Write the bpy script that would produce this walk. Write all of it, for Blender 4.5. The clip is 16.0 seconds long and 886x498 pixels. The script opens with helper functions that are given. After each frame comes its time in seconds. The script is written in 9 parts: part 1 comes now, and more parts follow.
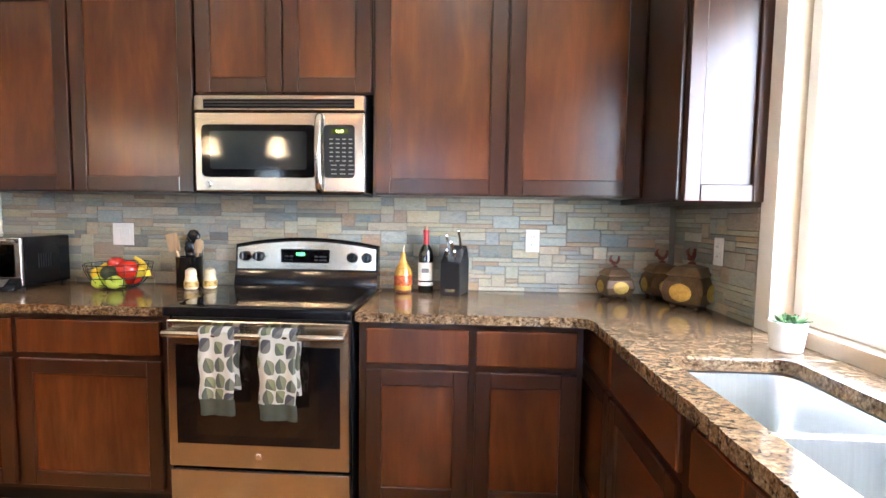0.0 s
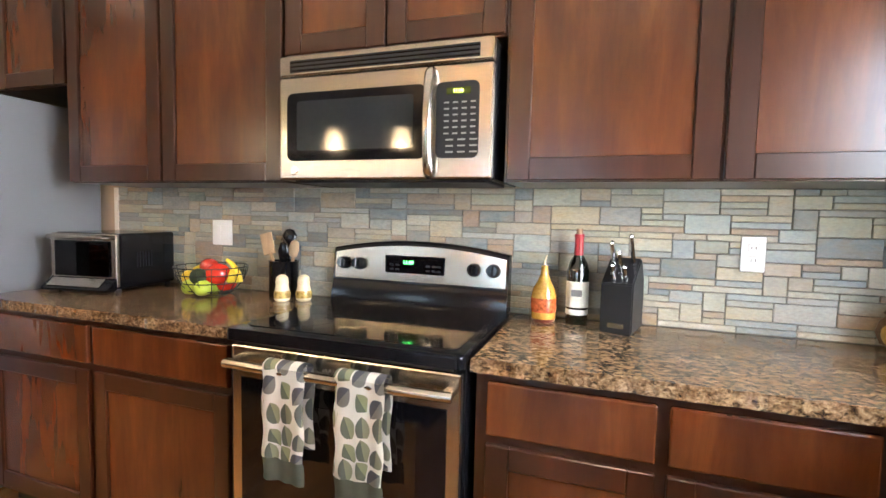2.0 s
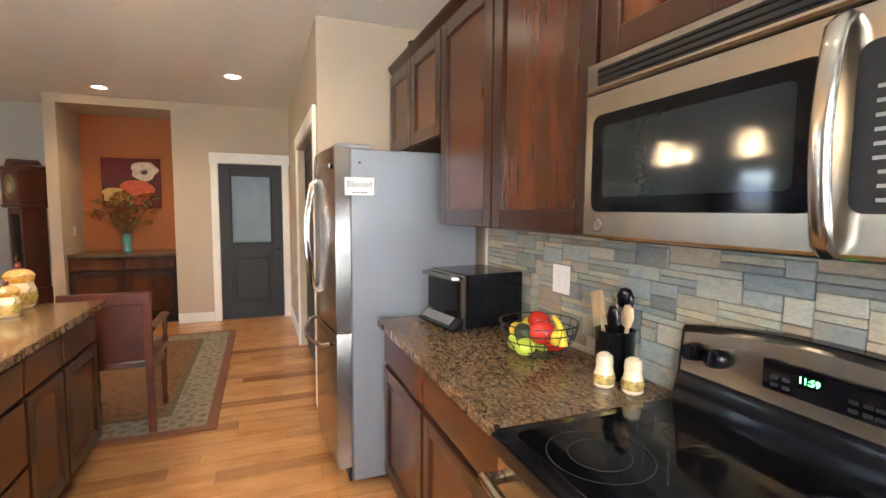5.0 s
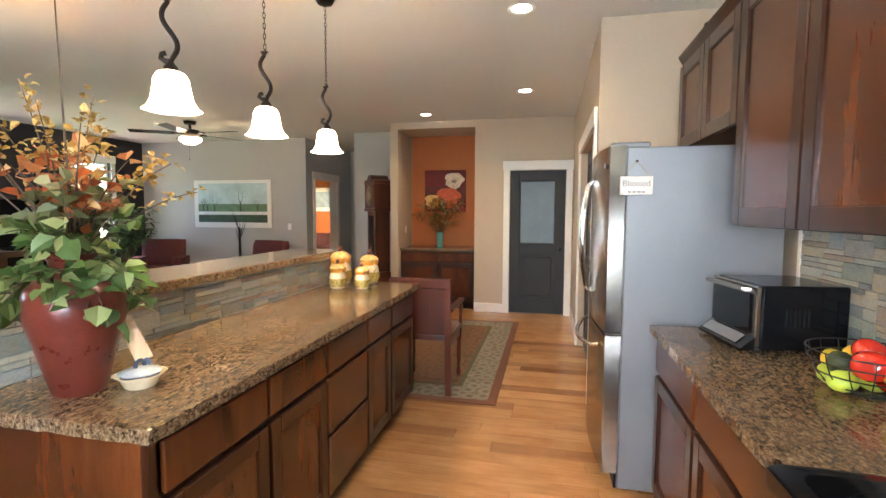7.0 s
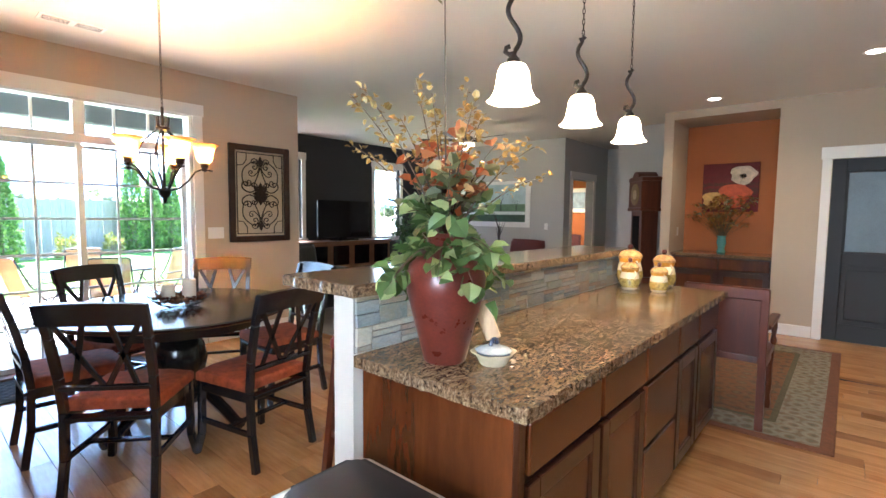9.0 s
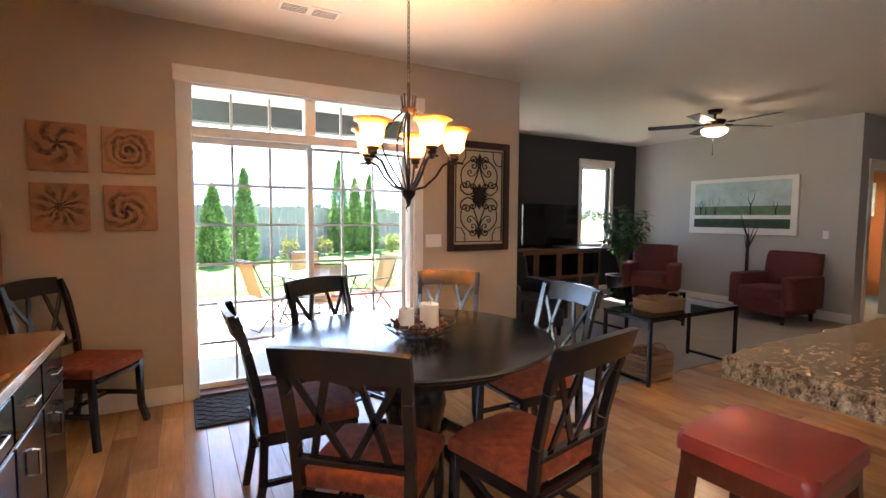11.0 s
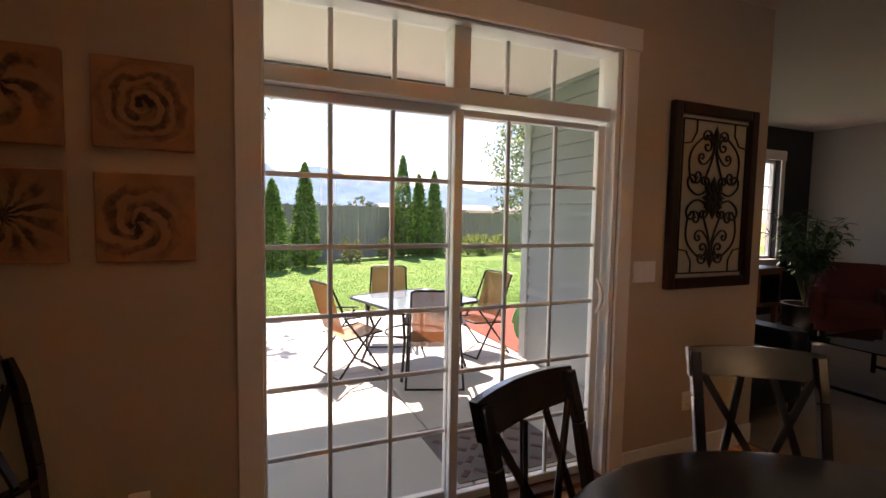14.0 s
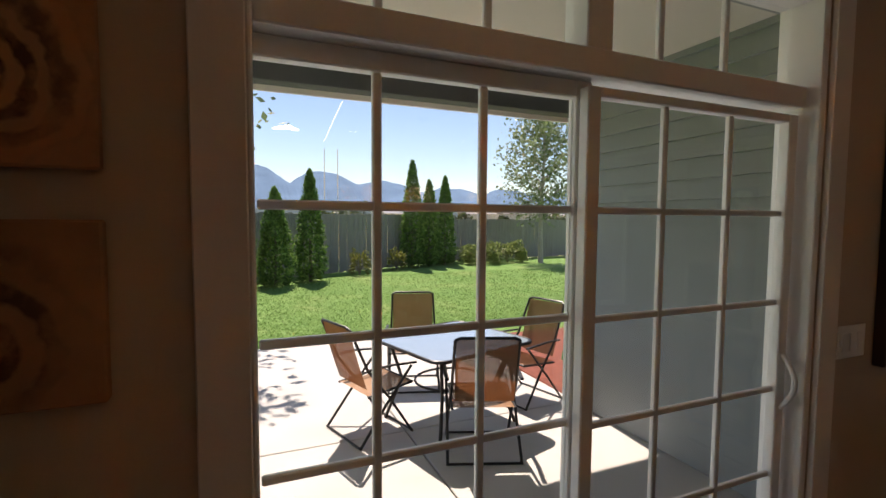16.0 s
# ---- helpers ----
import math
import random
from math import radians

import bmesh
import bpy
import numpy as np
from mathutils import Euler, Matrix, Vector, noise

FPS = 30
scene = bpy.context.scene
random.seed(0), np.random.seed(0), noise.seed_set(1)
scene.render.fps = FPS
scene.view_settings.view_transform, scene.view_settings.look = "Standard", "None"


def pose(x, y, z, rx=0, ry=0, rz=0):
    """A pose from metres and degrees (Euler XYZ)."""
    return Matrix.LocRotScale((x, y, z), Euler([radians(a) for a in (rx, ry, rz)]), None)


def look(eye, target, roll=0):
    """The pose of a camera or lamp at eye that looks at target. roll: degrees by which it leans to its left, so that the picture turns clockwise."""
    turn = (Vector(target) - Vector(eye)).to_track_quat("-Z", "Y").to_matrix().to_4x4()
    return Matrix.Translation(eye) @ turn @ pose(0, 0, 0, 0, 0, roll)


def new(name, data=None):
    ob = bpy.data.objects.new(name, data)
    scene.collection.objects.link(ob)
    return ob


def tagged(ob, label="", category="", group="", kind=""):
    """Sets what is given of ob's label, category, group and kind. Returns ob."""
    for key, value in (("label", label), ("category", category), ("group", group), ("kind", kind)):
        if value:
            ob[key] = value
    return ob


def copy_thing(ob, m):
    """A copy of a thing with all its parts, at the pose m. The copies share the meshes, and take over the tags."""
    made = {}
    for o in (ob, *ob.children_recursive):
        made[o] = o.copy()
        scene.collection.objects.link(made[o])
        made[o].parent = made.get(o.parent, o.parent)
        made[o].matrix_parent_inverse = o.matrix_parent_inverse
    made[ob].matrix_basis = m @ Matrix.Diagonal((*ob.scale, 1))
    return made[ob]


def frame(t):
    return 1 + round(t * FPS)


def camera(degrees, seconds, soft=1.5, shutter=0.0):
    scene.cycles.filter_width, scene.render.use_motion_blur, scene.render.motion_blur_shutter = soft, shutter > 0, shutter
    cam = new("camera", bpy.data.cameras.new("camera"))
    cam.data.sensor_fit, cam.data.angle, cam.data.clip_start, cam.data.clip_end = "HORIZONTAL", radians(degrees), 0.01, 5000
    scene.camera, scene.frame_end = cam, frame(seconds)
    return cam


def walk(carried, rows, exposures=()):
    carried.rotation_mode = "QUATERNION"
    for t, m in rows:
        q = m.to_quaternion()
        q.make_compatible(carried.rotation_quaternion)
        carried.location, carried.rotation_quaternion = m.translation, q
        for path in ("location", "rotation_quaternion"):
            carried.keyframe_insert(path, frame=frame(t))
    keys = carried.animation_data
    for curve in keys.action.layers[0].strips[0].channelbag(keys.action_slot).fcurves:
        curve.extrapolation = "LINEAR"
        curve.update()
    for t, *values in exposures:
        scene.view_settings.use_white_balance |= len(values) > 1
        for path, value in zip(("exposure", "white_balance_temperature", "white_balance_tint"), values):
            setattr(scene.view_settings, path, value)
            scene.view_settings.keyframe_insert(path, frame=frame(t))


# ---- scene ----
cam = camera(86.2, 16.0)

PATH = [
    (0, (0.843, 0.24, 1.297), (0.733, 2.232, 1.156), 0.8),
    (0.5, (0.802, 0.438, 1.281), (0.59, 2.422, 1.145), 1.1),
    (1, (0.772, 0.598, 1.278), (0.427, 2.563, 1.135), 1.1),
    (1.5, (0.755, 0.764, 1.272), (0.269, 2.699, 1.133), 1.2),
    (2, (0.721, 0.898, 1.276), (0.065, 2.782, 1.137), 1.3),
    (2.5, (0.632, 0.999, 1.316), (-0.22, 2.803, 1.178), 1.3),
    (3, (0.567, 1.071, 1.349), (-0.535, 2.734, 1.212), 1.3),
    (3.5, (0.537, 1.188, 1.38), (-0.815, 2.656, 1.254), 1.3),
    (3.7, (0.534, 1.225, 1.382), (-0.908, 2.606, 1.265), 1.5),
    (5.8, (0.684, 1.614, 1.487), (-1.291, 1.884, 1.324), 0.2),
    (6, (0.69, 1.605, 1.47), (-1.298, 1.762, 1.318), 0.6),
    (6.5, (0.672, 1.604, 1.463), (-1.316, 1.452, 1.305), 0.2),
    (7, (0.695, 1.583, 1.437), (-1.251, 1.147, 1.283), 0.2),
    (7.5, (0.72, 1.555, 1.422), (-1.146, 0.853, 1.269), 0.4),
    (8, (0.724, 1.511, 1.408), (-1.04, 0.58, 1.254), 0.4),
    (8.5, (0.737, 1.413, 1.393), (-0.919, 0.301, 1.244), 0.5),
    (9, (0.742, 1.212, 1.377), (-0.773, -0.086, 1.23), 0.6),
    (9.5, (0.753, 0.995, 1.379), (-0.599, -0.472, 1.234), 0.4),
    (10, (0.695, 0.723, 1.374), (-0.504, -0.87, 1.229), 0.4),
    (12.5, (0.569, -0.891, 1.38), (-0.229, -2.722, 1.261), 0.6),
    (13, (0.576, -1.209, 1.402), (-0.204, -3.046, 1.275), 0.8),
    (13.5, (0.574, -1.569, 1.444), (-0.213, -3.402, 1.306), 0.9),
    (14, (0.597, -1.872, 1.449), (-0.197, -3.702, 1.308), 1.0),
    (14.5, (0.614, -2.146, 1.46), (-0.18, -3.978, 1.332), 0.9),
    (15, (0.575, -2.409, 1.515), (-0.208, -4.244, 1.383), 0.8),
    (15.5, (0.541, -2.644, 1.545), (-0.236, -4.482, 1.422), 0.6),
    (16, (0.523, -2.87, 1.582), (-0.259, -4.706, 1.456), 0.4),
]
walk(cam, [(t, look(eye, target, roll)) for t, eye, target, roll in PATH], [(0, 4.4, 5800, 16), (3, 4.3, 6300, 14), (6, 4.35, 6000, 12), (7.5, 4.3, 5700, 10), (8.5, 4.25, 5300, 10), (10, 4.0, 5400, 10), (12.5, 2.75, 7100, 36), (14, 1.65, 7200, 28), (16, 0.65, 7000, 20)])

# ---- world, sun, lamps, exposure are set here; the place follows ----
SUN_EL, SUN_AZ = radians(61), radians(184)
world = bpy.data.worlds.new("world")
scene.world = world
world.use_nodes = True
wn, wl = world.node_tree.nodes, world.node_tree.links
sky = wn.new("ShaderNodeTexSky")
sky.sky_type, sky.sun_disc = "NISHITA", False
sky.sun_elevation, sky.sun_rotation = SUN_EL, SUN_AZ
sky.air_density, sky.dust_density, sky.ozone_density = 1.0, 0.0, 2.0
wl.new(sky.outputs[0], wn["Background"].inputs[0])
wn["Background"].inputs[1].default_value = 0.1

sun_dir = Vector((math.cos(SUN_EL) * math.sin(SUN_AZ), math.cos(SUN_EL) * math.cos(SUN_AZ), math.sin(SUN_EL)))


def lamp(name, kind, where, power, col, size=0.1, target=None, size_y=None, spread=None, spot=None):
    d = bpy.data.lights.new(name, kind)
    d.energy, d.color = power, col
    if kind == "AREA":
        d.shape, d.size = "RECTANGLE", size
        d.size_y = size_y or size
        if spread:
            d.spread = radians(spread)
    elif kind == "SUN":
        d.angle = size
    else:
        d.shadow_soft_size = size
        if spot:
            d.spot_size, d.spot_blend = radians(spot), 0.6
    ob = new(name, d)
    ob.matrix_world = look(where, target if target else (where[0], where[1], where[2] - 1))
    return ob


WARM, DAY = (1.0, 0.72, 0.42), (0.86, 0.93, 1.0)
lamp("sun", "SUN", tuple(sun_dir * 40), 5.0, (1.0, 0.95, 0.88), radians(0.53), (0, 0, 0))
# daylight in the window openings
lamp("daylight_slider", "AREA", (-0.4, -4.12, 1.15), 1.6, DAY, 1.75, (-0.4, 0, 0.9), 2.2)
lamp("daylight_sink", "AREA", (2.1, 1.22, 1.55), 4.9, DAY, 1.4, (0, 1.3, 1.2), 1.1)
lamp("daylight_living_a", "AREA", (-6.05, -6.3, 1.6), 0.55, DAY, 0.6, (-6.05, 0, 1.2), 1.3)
lamp("daylight_living_b", "AREA", (-3.65, -6.3, 1.6), 0.55, DAY, 0.6, (-3.65, 0, 1.2), 1.3)

# ---- helpers of this place ----
def thing(name, label, category, at=(0, 0, 0), rz=0.0, group=""):
    ob = new(name)
    ob.empty_display_size = 0.05
    ob.matrix_world = pose(*at, 0, 0, rz)
    return tagged(ob, label, category, group)


def mesh_of(name, bm, material, smooth=False):
    bmesh.ops.recalc_face_normals(bm, faces=bm.faces)
    me = bpy.data.meshes.new(name)
    bm.to_mesh(me)
    bm.free()
    for m in material if isinstance(material, (list, tuple)) else (material,):
        me.materials.append(m)
    if smooth:
        me.shade_smooth()
        me.set_sharp_from_angle(angle=radians(38))
    return me


def part(name, bm, material, parent, label="", smooth=False):
    ob = new(name, mesh_of(name, bm, material, smooth))
    ob.parent = parent
    if label:
        ob["label"] = label
    return ob


def solo(name, bm, material, label, category, smooth=False, at=None, group=""):
    ob = new(name, mesh_of(name, bm, material, smooth))
    if at:
        ob.matrix_world = at
    return tagged(ob, label, category, group)


def struct(name, bm, material, label="", smooth=False):
    ob = new(name, mesh_of(name, bm, material, smooth))
    return tagged(ob, label, "", "", "structure")


def box(x0, y0, z0, x1, y1, z1, bev=0.0, bm=None, seg=1):
    """A box between two corners, its edges bevelled."""
    own = bmesh.new()
    bmesh.ops.create_cube(own, size=1)
    sx, sy, sz = abs(x1 - x0), abs(y1 - y0), abs(z1 - z0)
    for v in own.verts:
        v.co = Vector(((x0 + x1) / 2 + v.co.x * sx, (y0 + y1) / 2 + v.co.y * sy, (z0 + z1) / 2 + v.co.z * sz))
    if bev > 0:
        bmesh.ops.bevel(own, geom=own.edges[:], offset=min(bev, 0.45 * min(sx, sy, sz)), segments=seg, affect="EDGES", profile=0.5)
    return join(bm, own)


def join(bm, own, m=None):
    if m is not None:
        bmesh.ops.transform(own, matrix=m, verts=own.verts)
    if bm is None:
        return own
    me = bpy.data.meshes.new("t")
    own.to_mesh(me)
    own.free()
    bm.from_mesh(me)
    bpy.data.meshes.remove(me)
    return bm


def lathe(profile, seg=24, at=(0, 0, 0), bm=None, wave=None):
    """Turns (radius, height) pairs round the z axis. wave(angle, height) scales the radius."""
    own = bmesh.new()
    rings = []
    for r, z in profile:
        ring = []
        for k in range(seg):
            a = 2 * math.pi * k / seg
            q = r * (wave(a, z) if wave else 1)
            ring.append(own.verts.new((at[0] + q * math.cos(a), at[1] + q * math.sin(a), at[2] + z)))
        rings.append(ring)
    for a, b in zip(rings, rings[1:]):
        for k in range(seg):
            own.faces.new((a[k], a[(k + 1) % seg], b[(k + 1) % seg], b[k]))
    if profile[0][0] > 0.0005:
        own.faces.new(rings[0][::-1])
    if profile[-1][0] > 0.0005:
        own.faces.new(rings[-1])
    bmesh.ops.remove_doubles(own, verts=own.verts, dist=0.0002)
    return join(bm, own)


def lathe_open(profile, seg=24, at=(0, 0, 0), bm=None, wave=None):
    own = bmesh.new()
    rings = []
    for r, z in profile:
        rings.append([own.verts.new((at[0] + r * (wave(2 * math.pi * k / seg, z) if wave else 1) * math.cos(2 * math.pi * k / seg),
                                     at[1] + r * (wave(2 * math.pi * k / seg, z) if wave else 1) * math.sin(2 * math.pi * k / seg), at[2] + z)) for k in range(seg)])
    for a, b in zip(rings, rings[1:]):
        for k in range(seg):
            own.faces.new((a[k], a[(k + 1) % seg], b[(k + 1) % seg], b[k]))
    return join(bm, own)


def tube(points, r, seg=8, bm=None, flat=1.0, taper=1.0):
    """A rod through points; flat squeezes it; taper scales the radius towards its end."""
    own = bmesh.new()
    pts = [Vector(p) for p in points]
    rings, up = [], None
    for i, p in enumerate(pts):
        d = (pts[min(i + 1, len(pts) - 1)] - pts[max(i - 1, 0)]).normalized()
        if up is None:
            up = Vector((0, 0, 1)) if abs(d.z) < 0.9 else Vector((1, 0, 0))
        side = d.cross(up).normalized()
        up = side.cross(d).normalized()
        q = r * (1 + (taper - 1) * i / max(1, len(pts) - 1))
        rings.append([own.verts.new(p + side * q * math.cos(2 * math.pi * k / seg) + up * q * flat * math.sin(2 * math.pi * k / seg)) for k in range(seg)])
    for a, b in zip(rings, rings[1:]):
        for k in range(seg):
            own.faces.new((a[k], a[(k + 1) % seg], b[(k + 1) % seg], b[k]))
    own.faces.new(rings[0][::-1])
    own.faces.new(rings[-1])
    return join(bm, own)


def bar(p0, p1, w, d, bm=None, bev=0.003, side=None):
    """A straight square bar from p0 to p1, w wide and d deep."""
    a, b = Vector(p0), Vector(p1)
    z = (b - a).normalized()
    x = Vector(side).normalized() if side else (Vector((1, 0, 0)) if abs(z.x) < 0.9 else Vector((0, 1, 0)))
    y = z.cross(x).normalized()
    x = y.cross(z).normalized()
    own = box(-w / 2, -d / 2, 0, w / 2, d / 2, (b - a).length, bev)
    m = Matrix((x, y, z)).transposed().to_4x4()
    m.translation = a
    return join(bm, own, m)


def slab(outline, z0, z1, bev=0.0, bm=None, seg=2):
    """A flat plate of the given outline."""
    own = bmesh.new()
    low = [own.verts.new((x, y, z0)) for x, y in outline]
    top = [own.verts.new((x, y, z1)) for x, y in outline]
    n = len(outline)
    own.faces.new(low[::-1])
    tf = own.faces.new(top)
    for k in range(n):
        own.faces.new((low[k], low[(k + 1) % n], top[(k + 1) % n], top[k]))
    if bev:
        bmesh.ops.bevel(own, geom=list(tf.edges), offset=bev, segments=seg, affect="EDGES", profile=0.5)
    return join(bm, own)


def arc(cx, cy, r, a0, a1, n=8):
    return [(cx + r * math.cos(radians(a0 + (a1 - a0) * k / n)), cy + r * math.sin(radians(a0 + (a1 - a0) * k / n))) for k in range(n + 1)]


def round_rect(x0, y0, x1, y1, r, n=5):
    return arc(x1 - r, y1 - r, r, 0, 90, n) + arc(x0 + r, y1 - r, r, 90, 180, n) + arc(x0 + r, y0 + r, r, 180, 270, n) + arc(x1 - r, y0 + r, r, 270, 360, n)


def wall_with(axis, at, thick, lo, hi, z0, z1, holes):
    """A wall along x (axis 'x', at = y) or along y with rectangular holes (a0, a1, z0, z1)."""
    bm = bmesh.new()
    us = sorted({lo, hi, *[h[0] for h in holes], *[h[1] for h in holes]})
    zs = sorted({z0, z1, *[h[2] for h in holes], *[h[3] for h in holes]})
    for u0, u1 in zip(us, us[1:]):
        run = None
        for w0, w1 in zip(zs, zs[1:]):
            um, wm = (u0 + u1) / 2, (w0 + w1) / 2
            if any(h[0] < um < h[1] and h[2] < wm < h[3] for h in holes):
                continue
            if axis == "x":
                box(u0, at, w0, u1, at + thick, w1, 0, bm)
            else:
                box(at, u0, w0, at + thick, u1, w1, 0, bm)
    bmesh.ops.remove_doubles(bm, verts=bm.verts, dist=0.0005)
    seen = {}
    for f in bm.faces:
        seen.setdefault(tuple(round(c, 3) for c in f.calc_center_median()), []).append(f)
    bmesh.ops.delete(bm, geom=[f for fs in seen.values() if len(fs) > 1 for f in fs], context="FACES")
    return bm


# ---- materials ----
def nodes_of(name):
    m = bpy.data.materials.new(name)
    m.use_nodes = True
    return m, m.node_tree.nodes, m.node_tree.links, m.node_tree.nodes["Principled BSDF"]


def coords(n, l, stretch=(1, 1, 1), rand=False):
    tc, mp = n.new("ShaderNodeTexCoord"), n.new("ShaderNodeMapping")
    mp.inputs["Scale"].default_value = stretch
    l.new(tc.outputs["Object"], mp.inputs["Vector"])
    if rand:
        oi, mu = n.new("ShaderNodeObjectInfo"), n.new("ShaderNodeMath")
        mu.operation = "MULTIPLY"
        mu.inputs[1].default_value = 37.0
        l.new(oi.outputs["Random"], mu.inputs[0])
        l.new(mu.outputs[0], mp.inputs["Location"])
    return mp.outputs["Vector"]


def noise_tex(n, l, vec, scale, detail=4.0, rough=0.55, distort=0.0):
    t = n.new("ShaderNodeTexNoise")
    t.inputs["Scale"].default_value, t.inputs["Detail"].default_value = scale, detail
    t.inputs["Roughness"].default_value, t.inputs["Distortion"].default_value = rough, distort
    l.new(vec, t.inputs["Vector"])
    return t.outputs["Fac"]


def ramp(n, l, fac, stops):
    r = n.new("ShaderNodeValToRGB")
    e = r.color_ramp.elements
    while len(e) < len(stops):
        e.new(0.5)
    for k, (p, c) in enumerate(stops):
        e[k].position, e[k].color = p, (*c, 1)
    l.new(fac, r.inputs["Fac"])
    return r.outputs["Color"]


def mixed(n, l, a, b, fac, blend="MIX"):
    x = n.new("ShaderNodeMix")
    x.data_type, x.blend_type = "RGBA", blend
    for s, v in ((6, a), (7, b), (0, fac)):
        if isinstance(v, (int, float)):
            x.inputs[s].default_value = v
        elif isinstance(v, tuple):
            x.inputs[s].default_value = (*v, 1)
        else:
            l.new(v, x.inputs[s])
    return x.outputs[2]


def bumped(n, l, bsdf, height, strength, dist=0.002):
    b = n.new("ShaderNodeBump")
    b.inputs["Strength"].default_value, b.inputs["Distance"].default_value = strength, dist
    l.new(height, b.inputs["Height"])
    l.new(b.outputs["Normal"], bsdf.inputs["Normal"])


def plain(name, col, rough=0.5, metal=0.0, vary=0.12, scale=6.0, fine=90.0, bump=0.08, coat=0.0, spec=0.5, stretch=(1, 1, 1), sheen=0.0, rand=False):
    """A surface of one colour with broad and fine variation."""
    m, n, l, b = nodes_of(name)
    v = coords(n, l, stretch, rand)
    big, small = noise_tex(n, l, v, scale, 5), noise_tex(n, l, v, fine, 3)
    lo, hi = tuple(c * (1 - vary) for c in col), tuple(min(1, c * (1 + vary)) for c in col)
    c = ramp(n, l, big, [(0.3, lo), (0.7, hi)])
    c = mixed(n, l, c, ramp(n, l, small, [(0.3, lo), (0.7, hi)]), 0.35)
    l.new(c, b.inputs["Base Color"])
    rr = n.new("ShaderNodeMapRange")
    rr.inputs[3].default_value, rr.inputs[4].default_value = max(0.02, rough - 0.06), min(1, rough + 0.08)
    l.new(big, rr.inputs[0])
    l.new(rr.outputs[0], b.inputs["Roughness"])
    b.inputs["Metallic"].default_value, b.inputs["Coat Weight"].default_value = metal, coat
    b.inputs["Specular IOR Level"].default_value = spec
    b.inputs["Coat Roughness"].default_value = min(0.12, rough * 0.5)
    b.inputs["Sheen Weight"].default_value = sheen
    if bump:
        bumped(n, l, b, small, bump)
    return m


def wood(name, dark, mid, light, rough=0.35, stretch=(1, 1, 0.08), scale=14.0, coat=0.25, bump=0.05, rand=False, blotch=0.6):
    m, n, l, b = nodes_of(name)
    v = coords(n, l, stretch, rand)
    u = coords(n, l, (1, 1, 0.5), rand)
    grain = noise_tex(n, l, v, scale, 8, 0.62, 0.6)
    fine = noise_tex(n, l, v, scale * 6, 4, 0.6)
    spots = noise_tex(n, l, u, 2.6, 3)
    c = ramp(n, l, grain, [(0.28, dark), (0.5, mid), (0.74, light)])
    c = mixed(n, l, c, ramp(n, l, spots, [(0.3, dark), (0.72, light)]), blotch * 0.6)
    c = mixed(n, l, c, ramp(n, l, fine, [(0.35, (0.75, 0.72, 0.7)), (0.6, (1, 1, 1))]), 0.5, "MULTIPLY")
    if rand:
        oi = n.new("ShaderNodeObjectInfo")
        c = mixed(n, l, c, ramp(n, l, oi.outputs["Random"], [(0.0, (0.68, 0.62, 0.56)), (0.35, (0.95, 0.93, 0.9)), (0.7, (1.05, 1.0, 0.94)), (1.0, (1.2, 1.16, 1.08))]), 1.0, "MULTIPLY")
    l.new(c, b.inputs["Base Color"])
    b.inputs["Roughness"].default_value = rough
    b.inputs["Coat Weight"].default_value, b.inputs["Coat Roughness"].default_value = coat, 0.18
    bumped(n, l, b, fine, bump, 0.001)
    return m


def granite(name):
    m, n, l, b = nodes_of(name)
    v = coords(n, l, (1.0, 1.0, 1.0))
    st = coords(n, l, (0.75, 1.35, 1.0))
    vein = noise_tex(n, l, st, 42, 7, 0.66, 0.9)
    crystals = n.new("ShaderNodeTexVoronoi")
    crystals.inputs["Scale"].default_value = 170
    l.new(st, crystals.inputs["Vector"])
    specks = noise_tex(n, l, st, 95, 4, 0.7, 0.4)
    flecks = noise_tex(n, l, st, 72, 3, 0.6, 0.8)
    broad = noise_tex(n, l, v, 4, 3)
    c = ramp(n, l, vein, [(0.3, (0.012, 0.01, 0.01)), (0.4, (0.07, 0.04, 0.026)), (0.48, (0.25, 0.165, 0.1)), (0.58, (0.5, 0.4, 0.29)), (0.7, (0.3, 0.18, 0.1)), (0.8, (0.09, 0.055, 0.035))])
    c = mixed(n, l, c, ramp(n, l, specks, [(0.38, (0.012, 0.011, 0.011)), (0.5, (0.3, 0.21, 0.13)), (0.64, (0.62, 0.54, 0.43))]), 0.5)
    c = mixed(n, l, c, ramp(n, l, flecks, [(0.33, (0.05, 0.045, 0.045)), (0.43, (1, 1, 1))]), 0.9, "MULTIPLY")
    c = mixed(n, l, c, ramp(n, l, crystals.outputs["Color"], [(0.2, (0.5, 0.45, 0.42)), (0.6, (1.1, 1.1, 1.1))]), 0.5, "MULTIPLY")
    c = mixed(n, l, c, ramp(n, l, broad, [(0.3, (0.47, 0.39, 0.28)), (0.7, (0.64, 0.58, 0.5))]), 1.0, "MULTIPLY")
    l.new(c, b.inputs["Base Color"])
    b.inputs["Roughness"].default_value = 0.13
    b.inputs["Specular IOR Level"].default_value = 0.42
    bumped(n, l, b, specks, 0.03, 0.0006)
    return m


